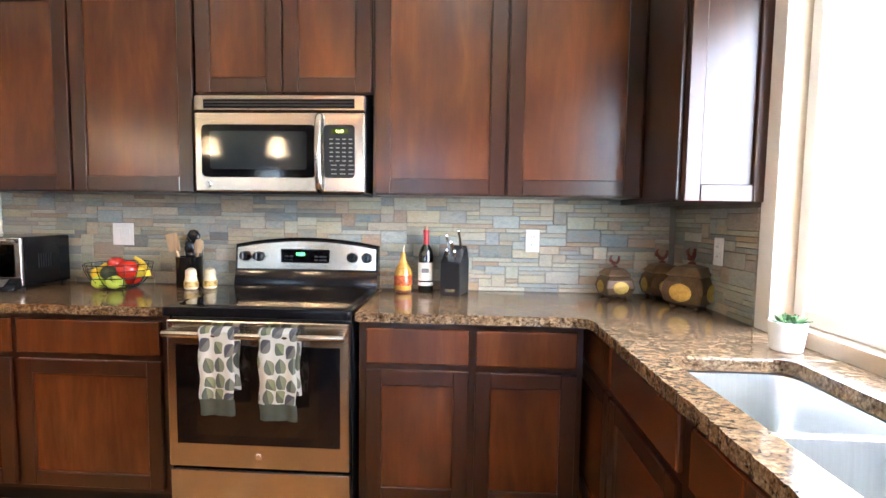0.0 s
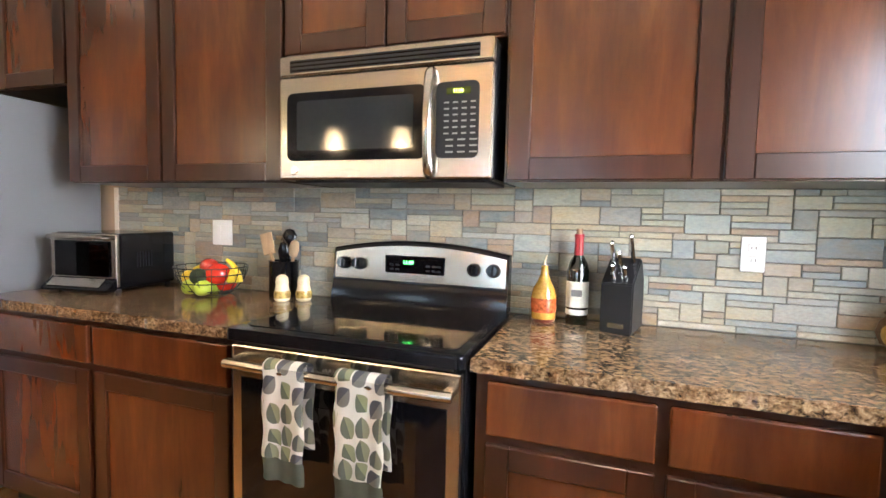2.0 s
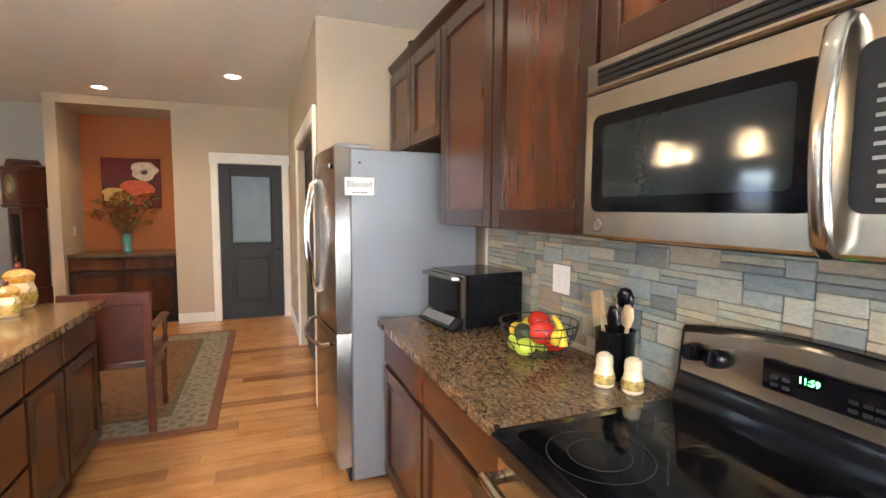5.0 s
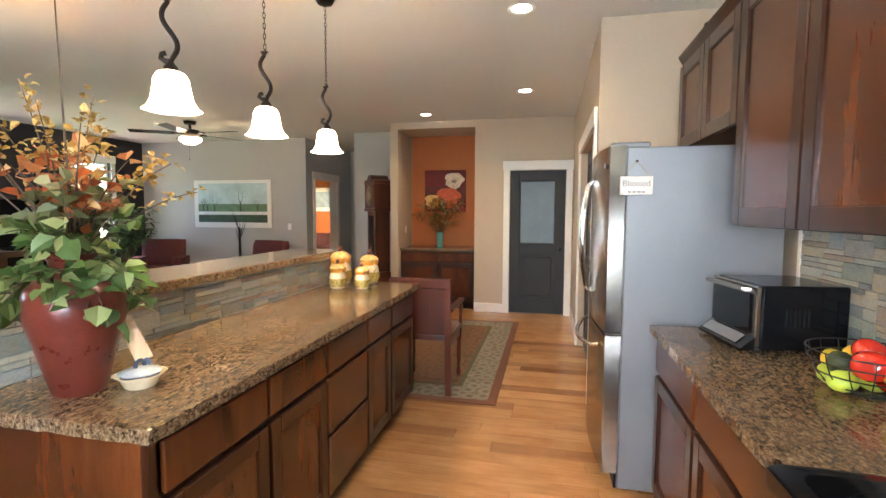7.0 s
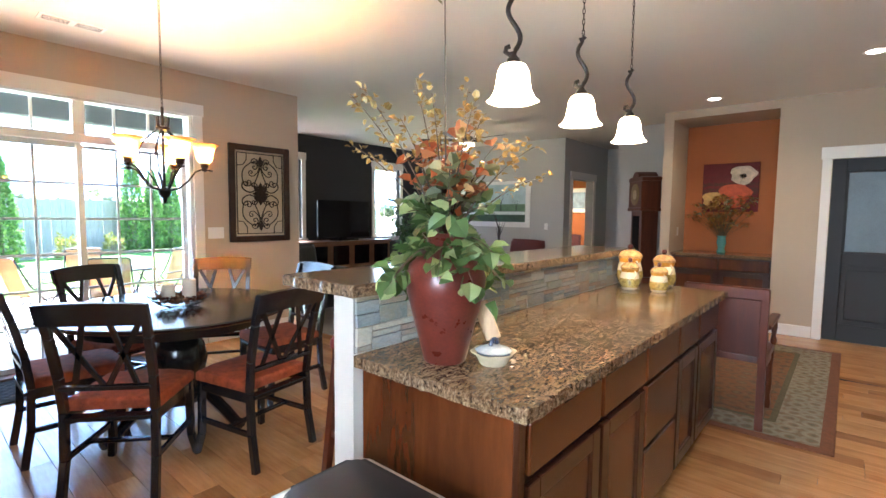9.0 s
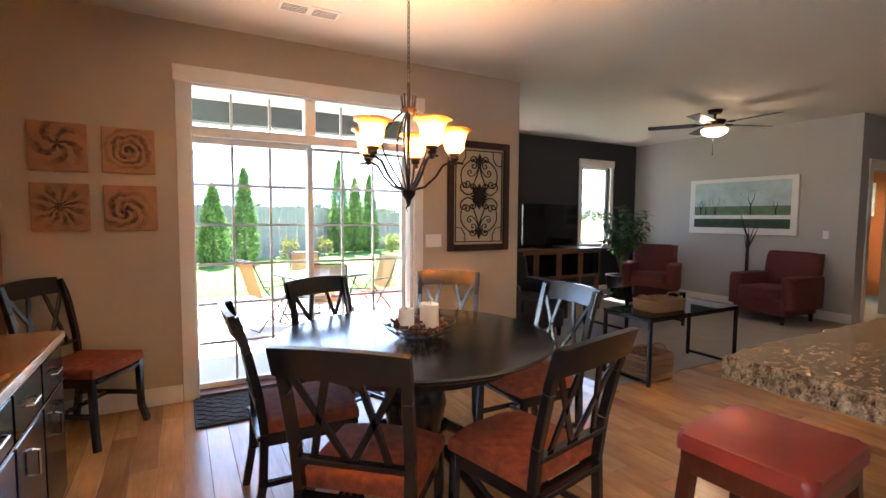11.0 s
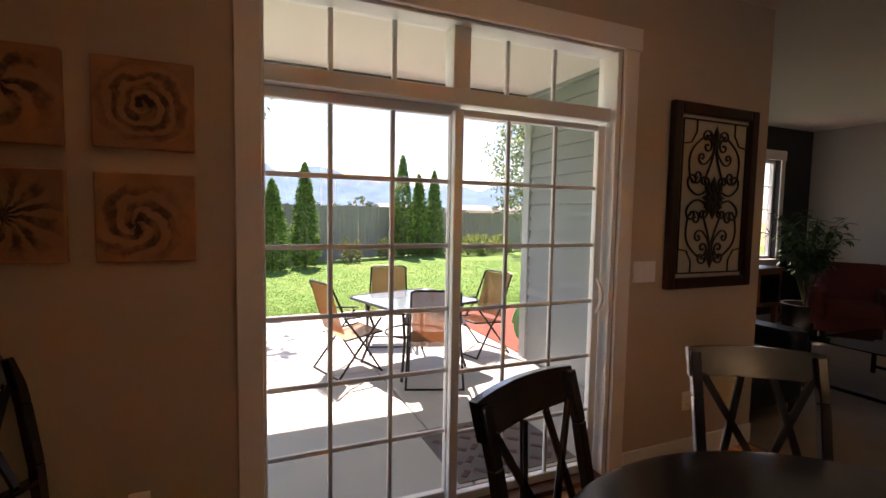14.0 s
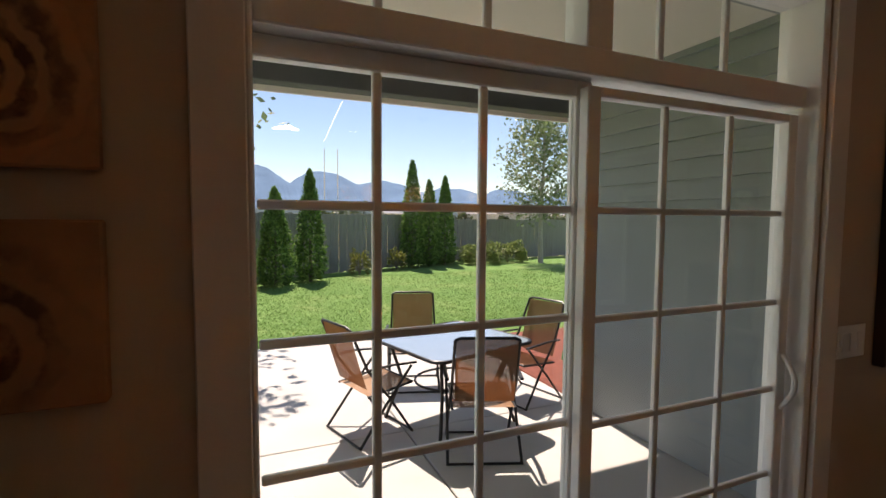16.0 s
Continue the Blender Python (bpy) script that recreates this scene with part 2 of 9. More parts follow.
def slate(name):
    m, n, l, b = nodes_of(name)
    v = coords(n, l, (1, 1, 2.2), True)
    oi = n.new("ShaderNodeObjectInfo")
    clouds, fine = noise_tex(n, l, v, 9, 6, 0.65, 0.8), noise_tex(n, l, v, 70, 5, 0.65)
    base = ramp(n, l, oi.outputs["Random"], [(0.0, (0.13, 0.17, 0.19)), (0.12, (0.36, 0.41, 0.4)), (0.24, (0.52, 0.43, 0.26)), (0.36, (0.26, 0.32, 0.34)),
                                            (0.46, (0.4, 0.25, 0.13)), (0.56, (0.58, 0.54, 0.43)), (0.66, (0.33, 0.35, 0.25)), (0.76, (0.07, 0.1, 0.13)), (0.86, (0.47, 0.43, 0.31)), (0.94, (0.29, 0.16, 0.09)), (1.0, (0.42, 0.45, 0.42))])
    c = mixed(n, l, base, ramp(n, l, clouds, [(0.3, (0.09, 0.125, 0.15)), (0.46, (0.33, 0.34, 0.3)), (0.6, (0.42, 0.33, 0.2)), (0.76, (0.34, 0.16, 0.06))]), 0.34)
    c = mixed(n, l, c, ramp(n, l, fine, [(0.3, (0.62, 0.62, 0.62)), (0.65, (1.1, 1.1, 1.1))]), 0.6, "MULTIPLY")
    l.new(c, b.inputs["Base Color"])
    b.inputs["Roughness"].default_value = 0.5
    bumped(n, l, b, mixed(n, l, clouds, fine, 0.5), 0.35, 0.004)
    return m


def steel(name, col=(0.62, 0.6, 0.57), rough=0.26, stretch=(60, 60, 0.8)):
    m, n, l, b = nodes_of(name)
    v = coords(n, l, stretch)
    lines = noise_tex(n, l, v, 3, 3)
    smear = noise_tex(n, l, coords(n, l), 4, 3)
    l.new(ramp(n, l, lines, [(0.3, tuple(c * 0.9 for c in col)), (0.7, col)]), b.inputs["Base Color"])
    rr = n.new("ShaderNodeMapRange")
    rr.inputs[3].default_value, rr.inputs[4].default_value = rough - 0.05, rough + 0.08
    l.new(smear, rr.inputs[0])
    l.new(rr.outputs[0], b.inputs["Roughness"])
    b.inputs["Metallic"].default_value = 1.0
    b.inputs["Anisotropic"].default_value = 0.4
    bumped(n, l, b, lines, 0.03, 0.0004)
    return m


def glass(name, tint=(1, 1, 1), rough=0.0):
    m, n, l, b = nodes_of(name)
    gl, tr, mx = n.new("ShaderNodeBsdfGlossy"), n.new("ShaderNodeBsdfTransparent"), n.new("ShaderNodeMixShader")
    lw, pw, ad = n.new("ShaderNodeLayerWeight"), n.new("ShaderNodeMath"), n.new("ShaderNodeMath")
    lw.inputs["Blend"].default_value = 0.5
    pw.operation, ad.operation = "POWER", "MULTIPLY_ADD"
    pw.inputs[1].default_value, ad.inputs[1].default_value, ad.inputs[2].default_value = 4.0, 0.8, 0.025
    l.new(lw.outputs["Facing"], pw.inputs[0])
    l.new(pw.outputs[0], ad.inputs[0])
    gl.inputs["Roughness"].default_value = rough
    tr.inputs["Color"].default_value = (*tint, 1)
    l.new(ad.outputs[0], mx.inputs[0])
    l.new(tr.outputs[0], mx.inputs[1])
    l.new(gl.outputs[0], mx.inputs[2])
    l.new(mx.outputs[0], n["Material Output"].inputs[0])
    return m


def glowing(name, col, strength, base=(0.9, 0.85, 0.75)):
    m, n, l, b = nodes_of(name)
    b.inputs["Base Color"].default_value = (*base, 1)
    b.inputs["Emission Color"].default_value = (*col, 1)
    b.inputs["Emission Strength"].default_value = strength
    b.inputs["Roughness"].default_value = 0.35
    return m


def leafy(name, a, b2, rough=0.5):
    m, n, l, b = nodes_of(name)
    g = n.new("ShaderNodeNewGeometry")
    c = ramp(n, l, g.outputs["Random Per Island"], [(0.0, tuple(x * 0.6 for x in a)), (0.5, a), (1.0, b2)])
    v = noise_tex(n, l, coords(n, l), 30, 3)
    l.new(mixed(n, l, c, ramp(n, l, v, [(0.3, (0.7, 0.75, 0.65)), (0.7, (1.1, 1.1, 1.0))]), 0.7, "MULTIPLY"), b.inputs["Base Color"])
    b.inputs["Roughness"].default_value = rough
    tr, mx = n.new("ShaderNodeBsdfTranslucent"), n.new("ShaderNodeMixShader")
    mx.inputs[0].default_value = 0.4
    l.new(c, tr.inputs["Color"])
    l.new(b.outputs[0], mx.inputs[1])
    l.new(tr.outputs[0], mx.inputs[2])
    l.new(mx.outputs[0], n["Material Output"].inputs["Surface"])
    return m


PAINT = plain("greige_paint", (0.5, 0.4, 0.29), 0.75, vary=0.035, scale=1.2, fine=220, bump=0.12)
GREY_PAINT = plain("grey_paint", (0.43, 0.425, 0.4), 0.75, vary=0.035, scale=1.2, fine=220, bump=0.12)
CEIL = plain("ceiling_paint", (0.74, 0.7, 0.64), 0.85, vary=0.03, scale=1.0, fine=120, bump=0.25)
RUST = plain("rust_paint", (0.42, 0.13, 0.03), 0.7, vary=0.06, scale=2, fine=200, bump=0.12)
NAVY = plain("dark_paint", (0.018, 0.019, 0.023), 0.7, vary=0.1, scale=2, fine=200, bump=0.12)
TRIM = plain("white_trim_paint", (0.8, 0.76, 0.7), 0.4, vary=0.025, scale=3, fine=150, bump=0.04)
VINYL = plain("white_vinyl", (0.82, 0.8, 0.77), 0.35, vary=0.02, scale=3, fine=150, bump=0.02)
CHERRY = wood("cherry_stained_wood", (0.011, 0.0034, 0.0016), (0.03, 0.0085, 0.003), (0.062, 0.018, 0.006), 0.28, (1, 1, 0.12), 11, 0.1, blotch=0.7)
CHERRY_FLAT = wood("cherry_stained_panel", (0.022, 0.0056, 0.002), (0.075, 0.019, 0.005), (0.17, 0.05, 0.0125), 0.26, (1, 1, 0.16), 9, 0.12, blotch=0.85)
ESPRESSO = wood("espresso_wood", (0.0055, 0.0045, 0.005), (0.0105, 0.0085, 0.009), (0.02, 0.0155, 0.0145), 0.2, (1, 1, 0.12), 12, 0.45)
MAHOGANY = wood("mahogany_wood", (0.035, 0.007, 0.003), (0.085, 0.017, 0.006), (0.15, 0.036, 0.012), 0.34, (1, 1, 0.12), 12, 0.0)
GRANITE = granite("brown_granite")
SLATE = slate("slate_tile")
GROUT = plain("grout", (0.2, 0.185, 0.16), 0.9, vary=0.15, scale=20, fine=300, bump=0.3)
STEEL = steel("brushed_steel", (0.46, 0.42, 0.36), 0.22, stretch=(0.8, 60, 60))
STEEL_V = steel("brushed_steel_upright", (0.46, 0.43, 0.39), 0.2, (60, 60, 0.8))
CHROME = steel("polished_metal", (0.75, 0.74, 0.72), 0.12, (4, 4, 4))
FRIDGE_SIDE = plain("silver_painted_steel", (0.25, 0.255, 0.27), 0.42, 0.35, 0.05, 2, 400, 0.12)
BLACK = plain("black_enamel", (0.005, 0.005, 0.006), 0.12, vary=0.15, bump=0.01, spec=0.3)
BLACK_GLASS = plain("black_glass", (0.003, 0.003, 0.004), 0.05, vary=0.1, bump=0.0, spec=0.32)
BLACK_MATT = plain("black_plastic", (0.009, 0.009, 0.01), 0.45, vary=0.15, bump=0.1, spec=0.35)
IRON = plain("bronze_iron", (0.022, 0.015, 0.011), 0.4, 0.6, 0.3, 20, 120, 0.3)
WHITE_PLASTIC = plain("white_plastic", (0.8, 0.79, 0.76), 0.35, vary=0.02, bump=0.02)
CREAM = plain("cream_glaze", (0.66, 0.55, 0.36), 0.18, vary=0.12, scale=14, coat=0.5, bump=0.03)
YELLOW_GLAZE = plain("yellow_glaze", (0.52, 0.28, 0.05), 0.16, vary=0.35, scale=22, coat=0.6, bump=0.03)
RED_GLAZE = plain("red_glaze", (0.11, 0.021, 0.013), 0.28, vary=0.4, scale=9, coat=0.15, bump=0.04)
GREEN_GLAZE = plain("green_glaze", (0.12, 0.14, 0.05), 0.2, vary=0.3, scale=30, coat=0.5, bump=0.03)
PANE = glass("window_glass")
SMOKED = glass("smoked_glass", (0.05, 0.05, 0.055))
CARPET = plain("beige_carpet", (0.25, 0.22, 0.185), 0.95, vary=0.12, scale=4, fine=500, bump=0.8)
RED_CLOTH = plain("rust_upholstery", (0.2, 0.045, 0.017), 0.8, vary=0.55, scale=26, fine=260, bump=0.4, spec=0.2)
RED_LEATHER = plain("red_leather", (0.26, 0.035, 0.02), 0.38, vary=0.15, scale=14, fine=160, bump=0.2)

# ---- setting: floors, walls, ceiling ----
H = 2.75
YN, XE, YS = 2.69, 1.89, -3.84
struct("subfloor", box(-7.4, -3.99, -0.25, 2.05, 3.6, -0.022), GROUT)
struct("carpet_floor", box(-7.4, -6.3, -0.2, -2.47, -2.55, 0.004), CARPET, "beige cut-pile carpet of the living room")
struct("hall_floor", box(-12.2, -6.3, -0.2, -7.4, -0.6, 0.0), CARPET)
struct("ceiling", box(-12.3, -6.4, H, 2.1, 3.7, H + 0.12), CEIL, "smooth pale painted ceiling")
struct("wall_north", wall_with("x", YN, 0.14, -2.87, XE + 0.15, 0, H, []), PAINT)
struct("wall_east_kitchen", wall_with("y", XE, 0.16, -0.95, YN, 0, H, [(0.5, 1.9, 0.955, 2.2)]), PAINT)
struct("wall_jog", box(1.58, -1.07, 0, XE + 0.16, -0.95, H), PAINT)
struct("wall_east_dining", box(1.58, YS, 0, 1.73, -1.07, H), RUST, "rust-orange painted dining wall")
struct("wall_south", wall_with("x", YS - 0.15, 0.15, -2.47, 1.73, 0, H, [(-1.27, 0.51, 0.0, 2.33)]), PAINT)
struct("wall_living_east", box(-2.47, -6.3, 0, -2.32, YS - 0.15, H), NAVY)
struct("wall_living_south", wall_with("x", -6.3, 0.15, -7.25, -2.47, 0, H, [(-6.4, -5.7, 0.92, 2.3), (-4.0, -3.3, 0.92, 2.3)]), NAVY, "near-black painted living room wall")
struct("wall_living_west", box(-7.25, -6.15, 0, -7.1, -2.83, H), GREY_PAINT, "grey painted living room wall")
struct("wall_hall_side", wall_with("x", -2.83, 0.15, -9.2, -7.1, 0, H, [(-8.35, -7.42, 0, 2.05)]), GREY_PAINT)
struct("wall_hall_end", box(-9.2, -2.68, 0, -9.05, -0.74, H), GREY_PAINT)
struct("wall_far_room_west", box(-10.6, -6.3, 0, -10.45, -2.83, H), RUST)
struct("wall_far_room_south", box(-10.45, -6.3, 0, -7.25, -6.15, H), RUST)
struct("wall_clock", box(-6.95, -1.62, 0, -6.8, -0.62, H), GREY_PAINT)
struct("wall_hall_north", box(-9.05, -1.62, 0, -6.95, -1.5, H), GREY_PAINT)
struct("wall_pillar", box(-6.8, -0.74, 0, -6.07, -0.62, H), PAINT)
struct("wall_niche_back", box(-6.95, -0.62, 0, -6.8, 0.53, H), RUST, "rust-orange painted niche wall")
struct("wall_niche_head", box(-6.8, -0.62, 2.65, -6.07, 0.53, H), PAINT)
struct("wall_west", wall_with("y", -6.21, 0.14, 0.53, 2.05, 0, H, [(1.03, 1.8, 0, 2.03)]), PAINT)
struct("wall_niche_side", box(-6.95, 0.53, 0, -6.21, 0.65, H), PAINT)
struct("wall_pantry", wall_with("x", 1.9, 0.14, -6.07, -2.76, 0, H, [(-4.56, -2.95, 0, 2.06)]), PAINT)
struct("wall_fridge_return", box(-2.88, 2.04, 0, -2.76, YN, H), PAINT)
struct("wall_pantry_back", box(-6.1, 3.3, 0, -2.7, 3.42, H), PAINT)
struct("wall_entry_back", box(-7.6, 0.6, 0, -7.45, 3.4, H), PAINT)


def casing(name, axis, at, lo, hi, top, w=0.09, d=0.018, head=0.13, sill=None, sign=1):
    """White flat casing round an opening: two sides, a taller head with a cap, and a sill if given."""
    root = tagged(new(name), "flat white painted wooden casing", "", "", "structure")
    z0 = sill if sill is not None else 0.0

    def piece(nm, u0, u1, a, b, depth):
        y0, y1 = (at, at + sign * depth)
        bm = box(u0, y0, a, u1, y1, b, 0.003) if axis == "x" else box(y0, u0, a, y1, u1, b, 0.003)
        part(nm, bm, TRIM, root)
    piece("side_casing", lo - w, lo, z0, top, d)
    piece("side_casing", hi, hi + w, z0, top, d)
    piece("head_casing", lo - w - 0.012, hi + w + 0.012, top, top + head, d + 0.006)
    if sill is not None:
        piece("window_sill", lo - w - 0.02, hi + w + 0.02, z0 - 0.03, z0, 0.05)
        piece("apron", lo - w, hi + w, z0 - 0.1, z0 - 0.03, d)
    return root


def baseboard(name, axis, at, lo, hi, sign=1, h=0.13):
    y1 = at + sign * 0.015
    bm = box(lo, at, 0, hi, y1, h, 0.004) if axis == "x" else box(at, lo, 0, y1, hi, h, 0.004)
    struct(name, bm, TRIM)


casing("slider_casing", "x", YS, -1.27, 0.51, 2.33, 0.095, 0.02, 0.115)
casing("west_door_casing", "y", -6.07, 1.03, 1.8, 2.03, 0.085)
casing("pantry_door_casing", "x", 1.9, -4.56, -2.95, 2.06, 0.1, 0.02, 0.12, sign=-1)
casing("hall_door_casing", "x", -2.68, -8.35, -7.42, 2.05)
casing("sink_window_casing", "y", XE, 0.5, 1.9, 2.2, 0.085, sign=-1)
casing("living_window_casing_1", "x", -6.15, -6.4, -5.7, 2.3, 0.08, sill=0.92)
casing("living_window_casing_2", "x", -6.15, -4.0, -3.3, 2.3, 0.08, sill=0.92)
baseboard("baseboard_south_1", "x", YS, 0.61, 1.58)
baseboard("baseboard_south_2", "x", YS, -2.47, -1.378)
baseboard("baseboard_west", "y", -6.07, 0.53, 0.94)
baseboard("baseboard_living_west", "y", -7.1, -6.15, -2.68)
baseboard("baseboard_living_south", "x", -6.15, -7.1, -2.47)
baseboard("baseboard_dining_east", "y", 1.58, YS + 0.02, -1.07, -1)
baseboard("baseboard_pantry", "x", 1.9, -6.05, -4.67, -1)


def window(name, axis, at, lo, hi, z0, z1, cols, rows, depth=0.05, rail=0.05, label="white vinyl window"):
    root = tagged(new(name), label, "", "", "structure")

    def b(u0, w0, u1, w1, d0, d1):
        return box(u0, at + d0, w0, u1, at + d1, w1, 0.003) if axis == "x" else box(at + d0, u0, w0, at + d1, u1, w1, 0.003)
    f = tagged(part("window_frame", b(lo, z0, lo + rail, z1, 0, depth), VINYL, root))
    part("window_frame", b(hi - rail, z0, hi, z1, 0, depth), VINYL, root)
    part("window_frame", b(lo + rail, z0, hi - rail, z0 + rail, 0, depth), VINYL, root)
    part("window_frame", b(lo + rail, z1 - rail, hi - rail, z1, 0, depth), VINYL, root)
    pane = part("pane", b(lo + rail, z0 + rail, hi - rail, z1 - rail, depth * 0.4, depth * 0.55), PANE, root)
    pane.visible_shadow = False
    for k in range(1, cols):
        u = lo + rail + (hi - lo - 2 * rail) * k / cols
        part("muntin", b(u - 0.009, z0 + rail, u + 0.009, z1 - rail, depth * 0.3, depth * 0.65), VINYL, root)
    for k in range(1, rows):
        w = z0 + rail + (z1 - z0 - 2 * rail) * k / rows
        part("muntin", b(lo + rail, w - 0.009, hi - rail, w + 0.009, depth * 0.28, depth * 0.67), VINYL, root)
    return root


window("window_sink", "y", XE + 0.06, 0.5, 1.9, 0.955, 2.2, 2, 1, 0.06)
window("window_living_1", "x", -6.27, -6.4, -5.7, 0.92, 2.3, 2, 4, 0.05, 0.04)
window("window_living_2", "x", -6.27, -4.0, -3.3, 0.92, 2.3, 2, 4, 0.05, 0.04)


# ---- sliding glass door with transom ----
def slider():
    root = tagged(new("sliding_door"), "white sliding patio door with grid panes under a transom", "", "", "structure")
    y0, y1 = -3.99, -3.9
    x0, x1 = -1.27, 0.51

    def b(nm, xa, za, xb, zb, ya, yb, mat=VINYL, bev=0.004, lab=""):
        return part(nm, box(xa, ya, za, xb, yb, zb, bev), mat, root, lab)
    b("jamb", x0, 0, x0 + 0.03, 2.33, y0, YS - 0.002)
    b("jamb", x1 - 0.012, 0, x1, 2.33, y0, YS - 0.002)
    b("head", x0 + 0.03, 2.315, x1 - 0.012, 2.33, y0, YS - 0.002)
    b("threshold", x0 + 0.03, 0, x1 - 0.012, 0.03, y0 - 0.03, YS + 0.02, plain("brown_threshold", (0.1, 0.035, 0.02), 0.5))
    b("transom_bar", x0 + 0.03, 1.965, x1 - 0.012, 2.035, y0, -3.885)
    b("transom_post", -0.405, 2.035, -0.318, 2.315, y0, -3.89)

    def grid(nm, xa, xb, za, zb, uprights, rows, y, rail=0.0, w=0.011, foot=None):
        if rail:
            f = foot or rail
            b("stile", xa - rail, za - f, xa, zb + rail * 0.6, y - 0.02, y + 0.02)
            b("stile", xb, za - f, xb + rail, zb + rail * 0.6, y - 0.02, y + 0.02)
            b("rail", xa, zb, xb, zb + rail * 0.6, y - 0.02, y + 0.02)
            b("rail", xa, za - f, xb, za, y - 0.02, y + 0.02)
        g = b("pane", xa, za, xb, zb, y - 0.004, y + 0.004, PANE, 0)
        g.visible_shadow = False
        for u in uprights:
            b("muntin", u - w, za, u + w, zb, y - 0.010, y + 0.010)
        for k in range(1, rows):
            z = za + (zb - za) * k / rows
            b("muntin", xa, z - w, xb, z + w, y - 0.0085, y + 0.0085)
    grid("fixed", -0.333, 0.492, 0.075, 1.918, (0.228, -0.052), 6, -3.965, 0.0)
    b("stile", -0.385, 0.03, -0.333, 1.965, -3.985, -3.945)
    b("rail", -0.333, 0.03, 0.498, 0.075, -3.985, -3.945)
    b("rail", -0.333, 1.918, 0.498, 1.965, -3.985, -3.945)
    grid("sliding", -1.182, -0.38, 0.075, 1.915, (-0.632, -0.912), 6, -3.92, 0.045, 0.010, 0.045)
    grid("transom", -0.318, 0.49, 2.045, 2.31, (0.23, -0.052), 1, -3.95)
    grid("transom", -1.232, -0.405, 2.045, 2.31, (-0.634, -0.912), 1, -3.95)
    pts = [(-1.205, -3.9 + 0.045 * math.sin(math.pi * k / 8), 0.93 + 0.19 * k / 8) for k in range(9)]
    part("door_handle", tube(pts, 0.009), VINYL, root, "white curved pull handle", True)


slider()


# ---- doors ----
def panel_door(name, axis, at, lo, hi, top, mat, label, glass_top=True, sign=1, thick=0.04, rows=None):
    root = tagged(new(name), label, "door", "", "structure")

    def b(nm, u0, w0, u1, w1, d0, d1, m=mat, bev=0.004, lab=""):
        bm = box(u0, at + sign * d0, w0, u1, at + sign * d1, w1, bev) if axis == "x" else box(at + sign * d0, u0, w0, at + sign * d1, u1, w1, bev)
        return part(nm, bm, m, root, lab)
    s = 0.125
    b("stile", lo, 0.01, lo + s, top, 0, thick)
    b("stile", hi - s, 0.01, hi, top, 0, thick)
    b("rail", lo + s, 0.01, hi - s, 0.2, 0, thick)
    b("rail", lo + s, top - 0.13, hi - s, top, 0, thick)
    b("rail", lo + s, 0.86, hi - s, 0.99, 0, thick)
    b("panel", lo + s, 0.2, hi - s, 0.86, 0.008, thick - 0.016)
    b("raised_panel", lo + s + 0.05, 0.25, hi - s - 0.05, 0.81, 0.006, thick - 0.006, bev=0.01)
    if glass_top:
        b("frosted_pane", lo + s, 0.99, hi - s, top - 0.13, 0.012, thick - 0.014, plain("frosted_glass", (0.07, 0.1, 0.11), 0.35, vary=0.25, scale=3, bump=0.1), 0, "dark frosted glass pane")
        for u0, w0, u1, w1 in ((lo + s, 0.99, lo + s + 0.022, top - 0.13), (hi - s - 0.022, 0.99, hi - s, top - 0.13), (lo + s + 0.022, 0.99, hi - s - 0.022, 1.012), (lo + s + 0.022, top - 0.152, hi - s - 0.022, top - 0.13)):
            b("glazing_bead", u0, w0, u1, w1, 0.004, thick + 0.004, bev=0.006)
    else:
        b("panel", lo + s, 0.99, hi - s, top - 0.13, 0.008, thick - 0.016)
        b("raised_panel", lo + s + 0.05, 1.04, hi - s - 0.05, top - 0.18, 0.006, thick - 0.006, bev=0.01)
    return root


DARK_DOOR = plain("charcoal_door_paint", (0.02, 0.021, 0.021), 0.55, vary=0.15, scale=4, bump=0.06)
wd = panel_door("door_west", "y", -6.13, 1.035, 1.795, 2.025, DARK_DOOR, "charcoal painted door with frosted glass upper pane")
part("door_knob", lathe([(0.0, 0), (0.026, 0.002), (0.026, 0.008), (0.01, 0.012), (0.01, 0.035), (0.028, 0.05), (0.028, 0.062), (0.0, 0.07)], 16), IRON, wd, "dark bronze knob", True).matrix_local = pose(-6.09, 1.735, 0.93, 0, 90, 0)
for k, (a, b_) in enumerate(((-4.555, -3.76), (-3.752, -2.955))):
    d = panel_door("door_pantry_%d" % (k + 1), "x", 1.965, a, b_, 2.05, DARK_DOOR, "dark stained pantry door, closed", False, 1)
    part("door_knob", lathe([(0.0, 0), (0.026, 0.002), (0.026, 0.008), (0.01, 0.012), (0.01, 0.035), (0.028, 0.05), (0.028, 0.062), (0.0, 0.07)], 16), IRON, d, "dark bronze knob", True).matrix_local = pose((-3.82, -3.69)[k], 1.965, 0.95, 90, 0, 0)


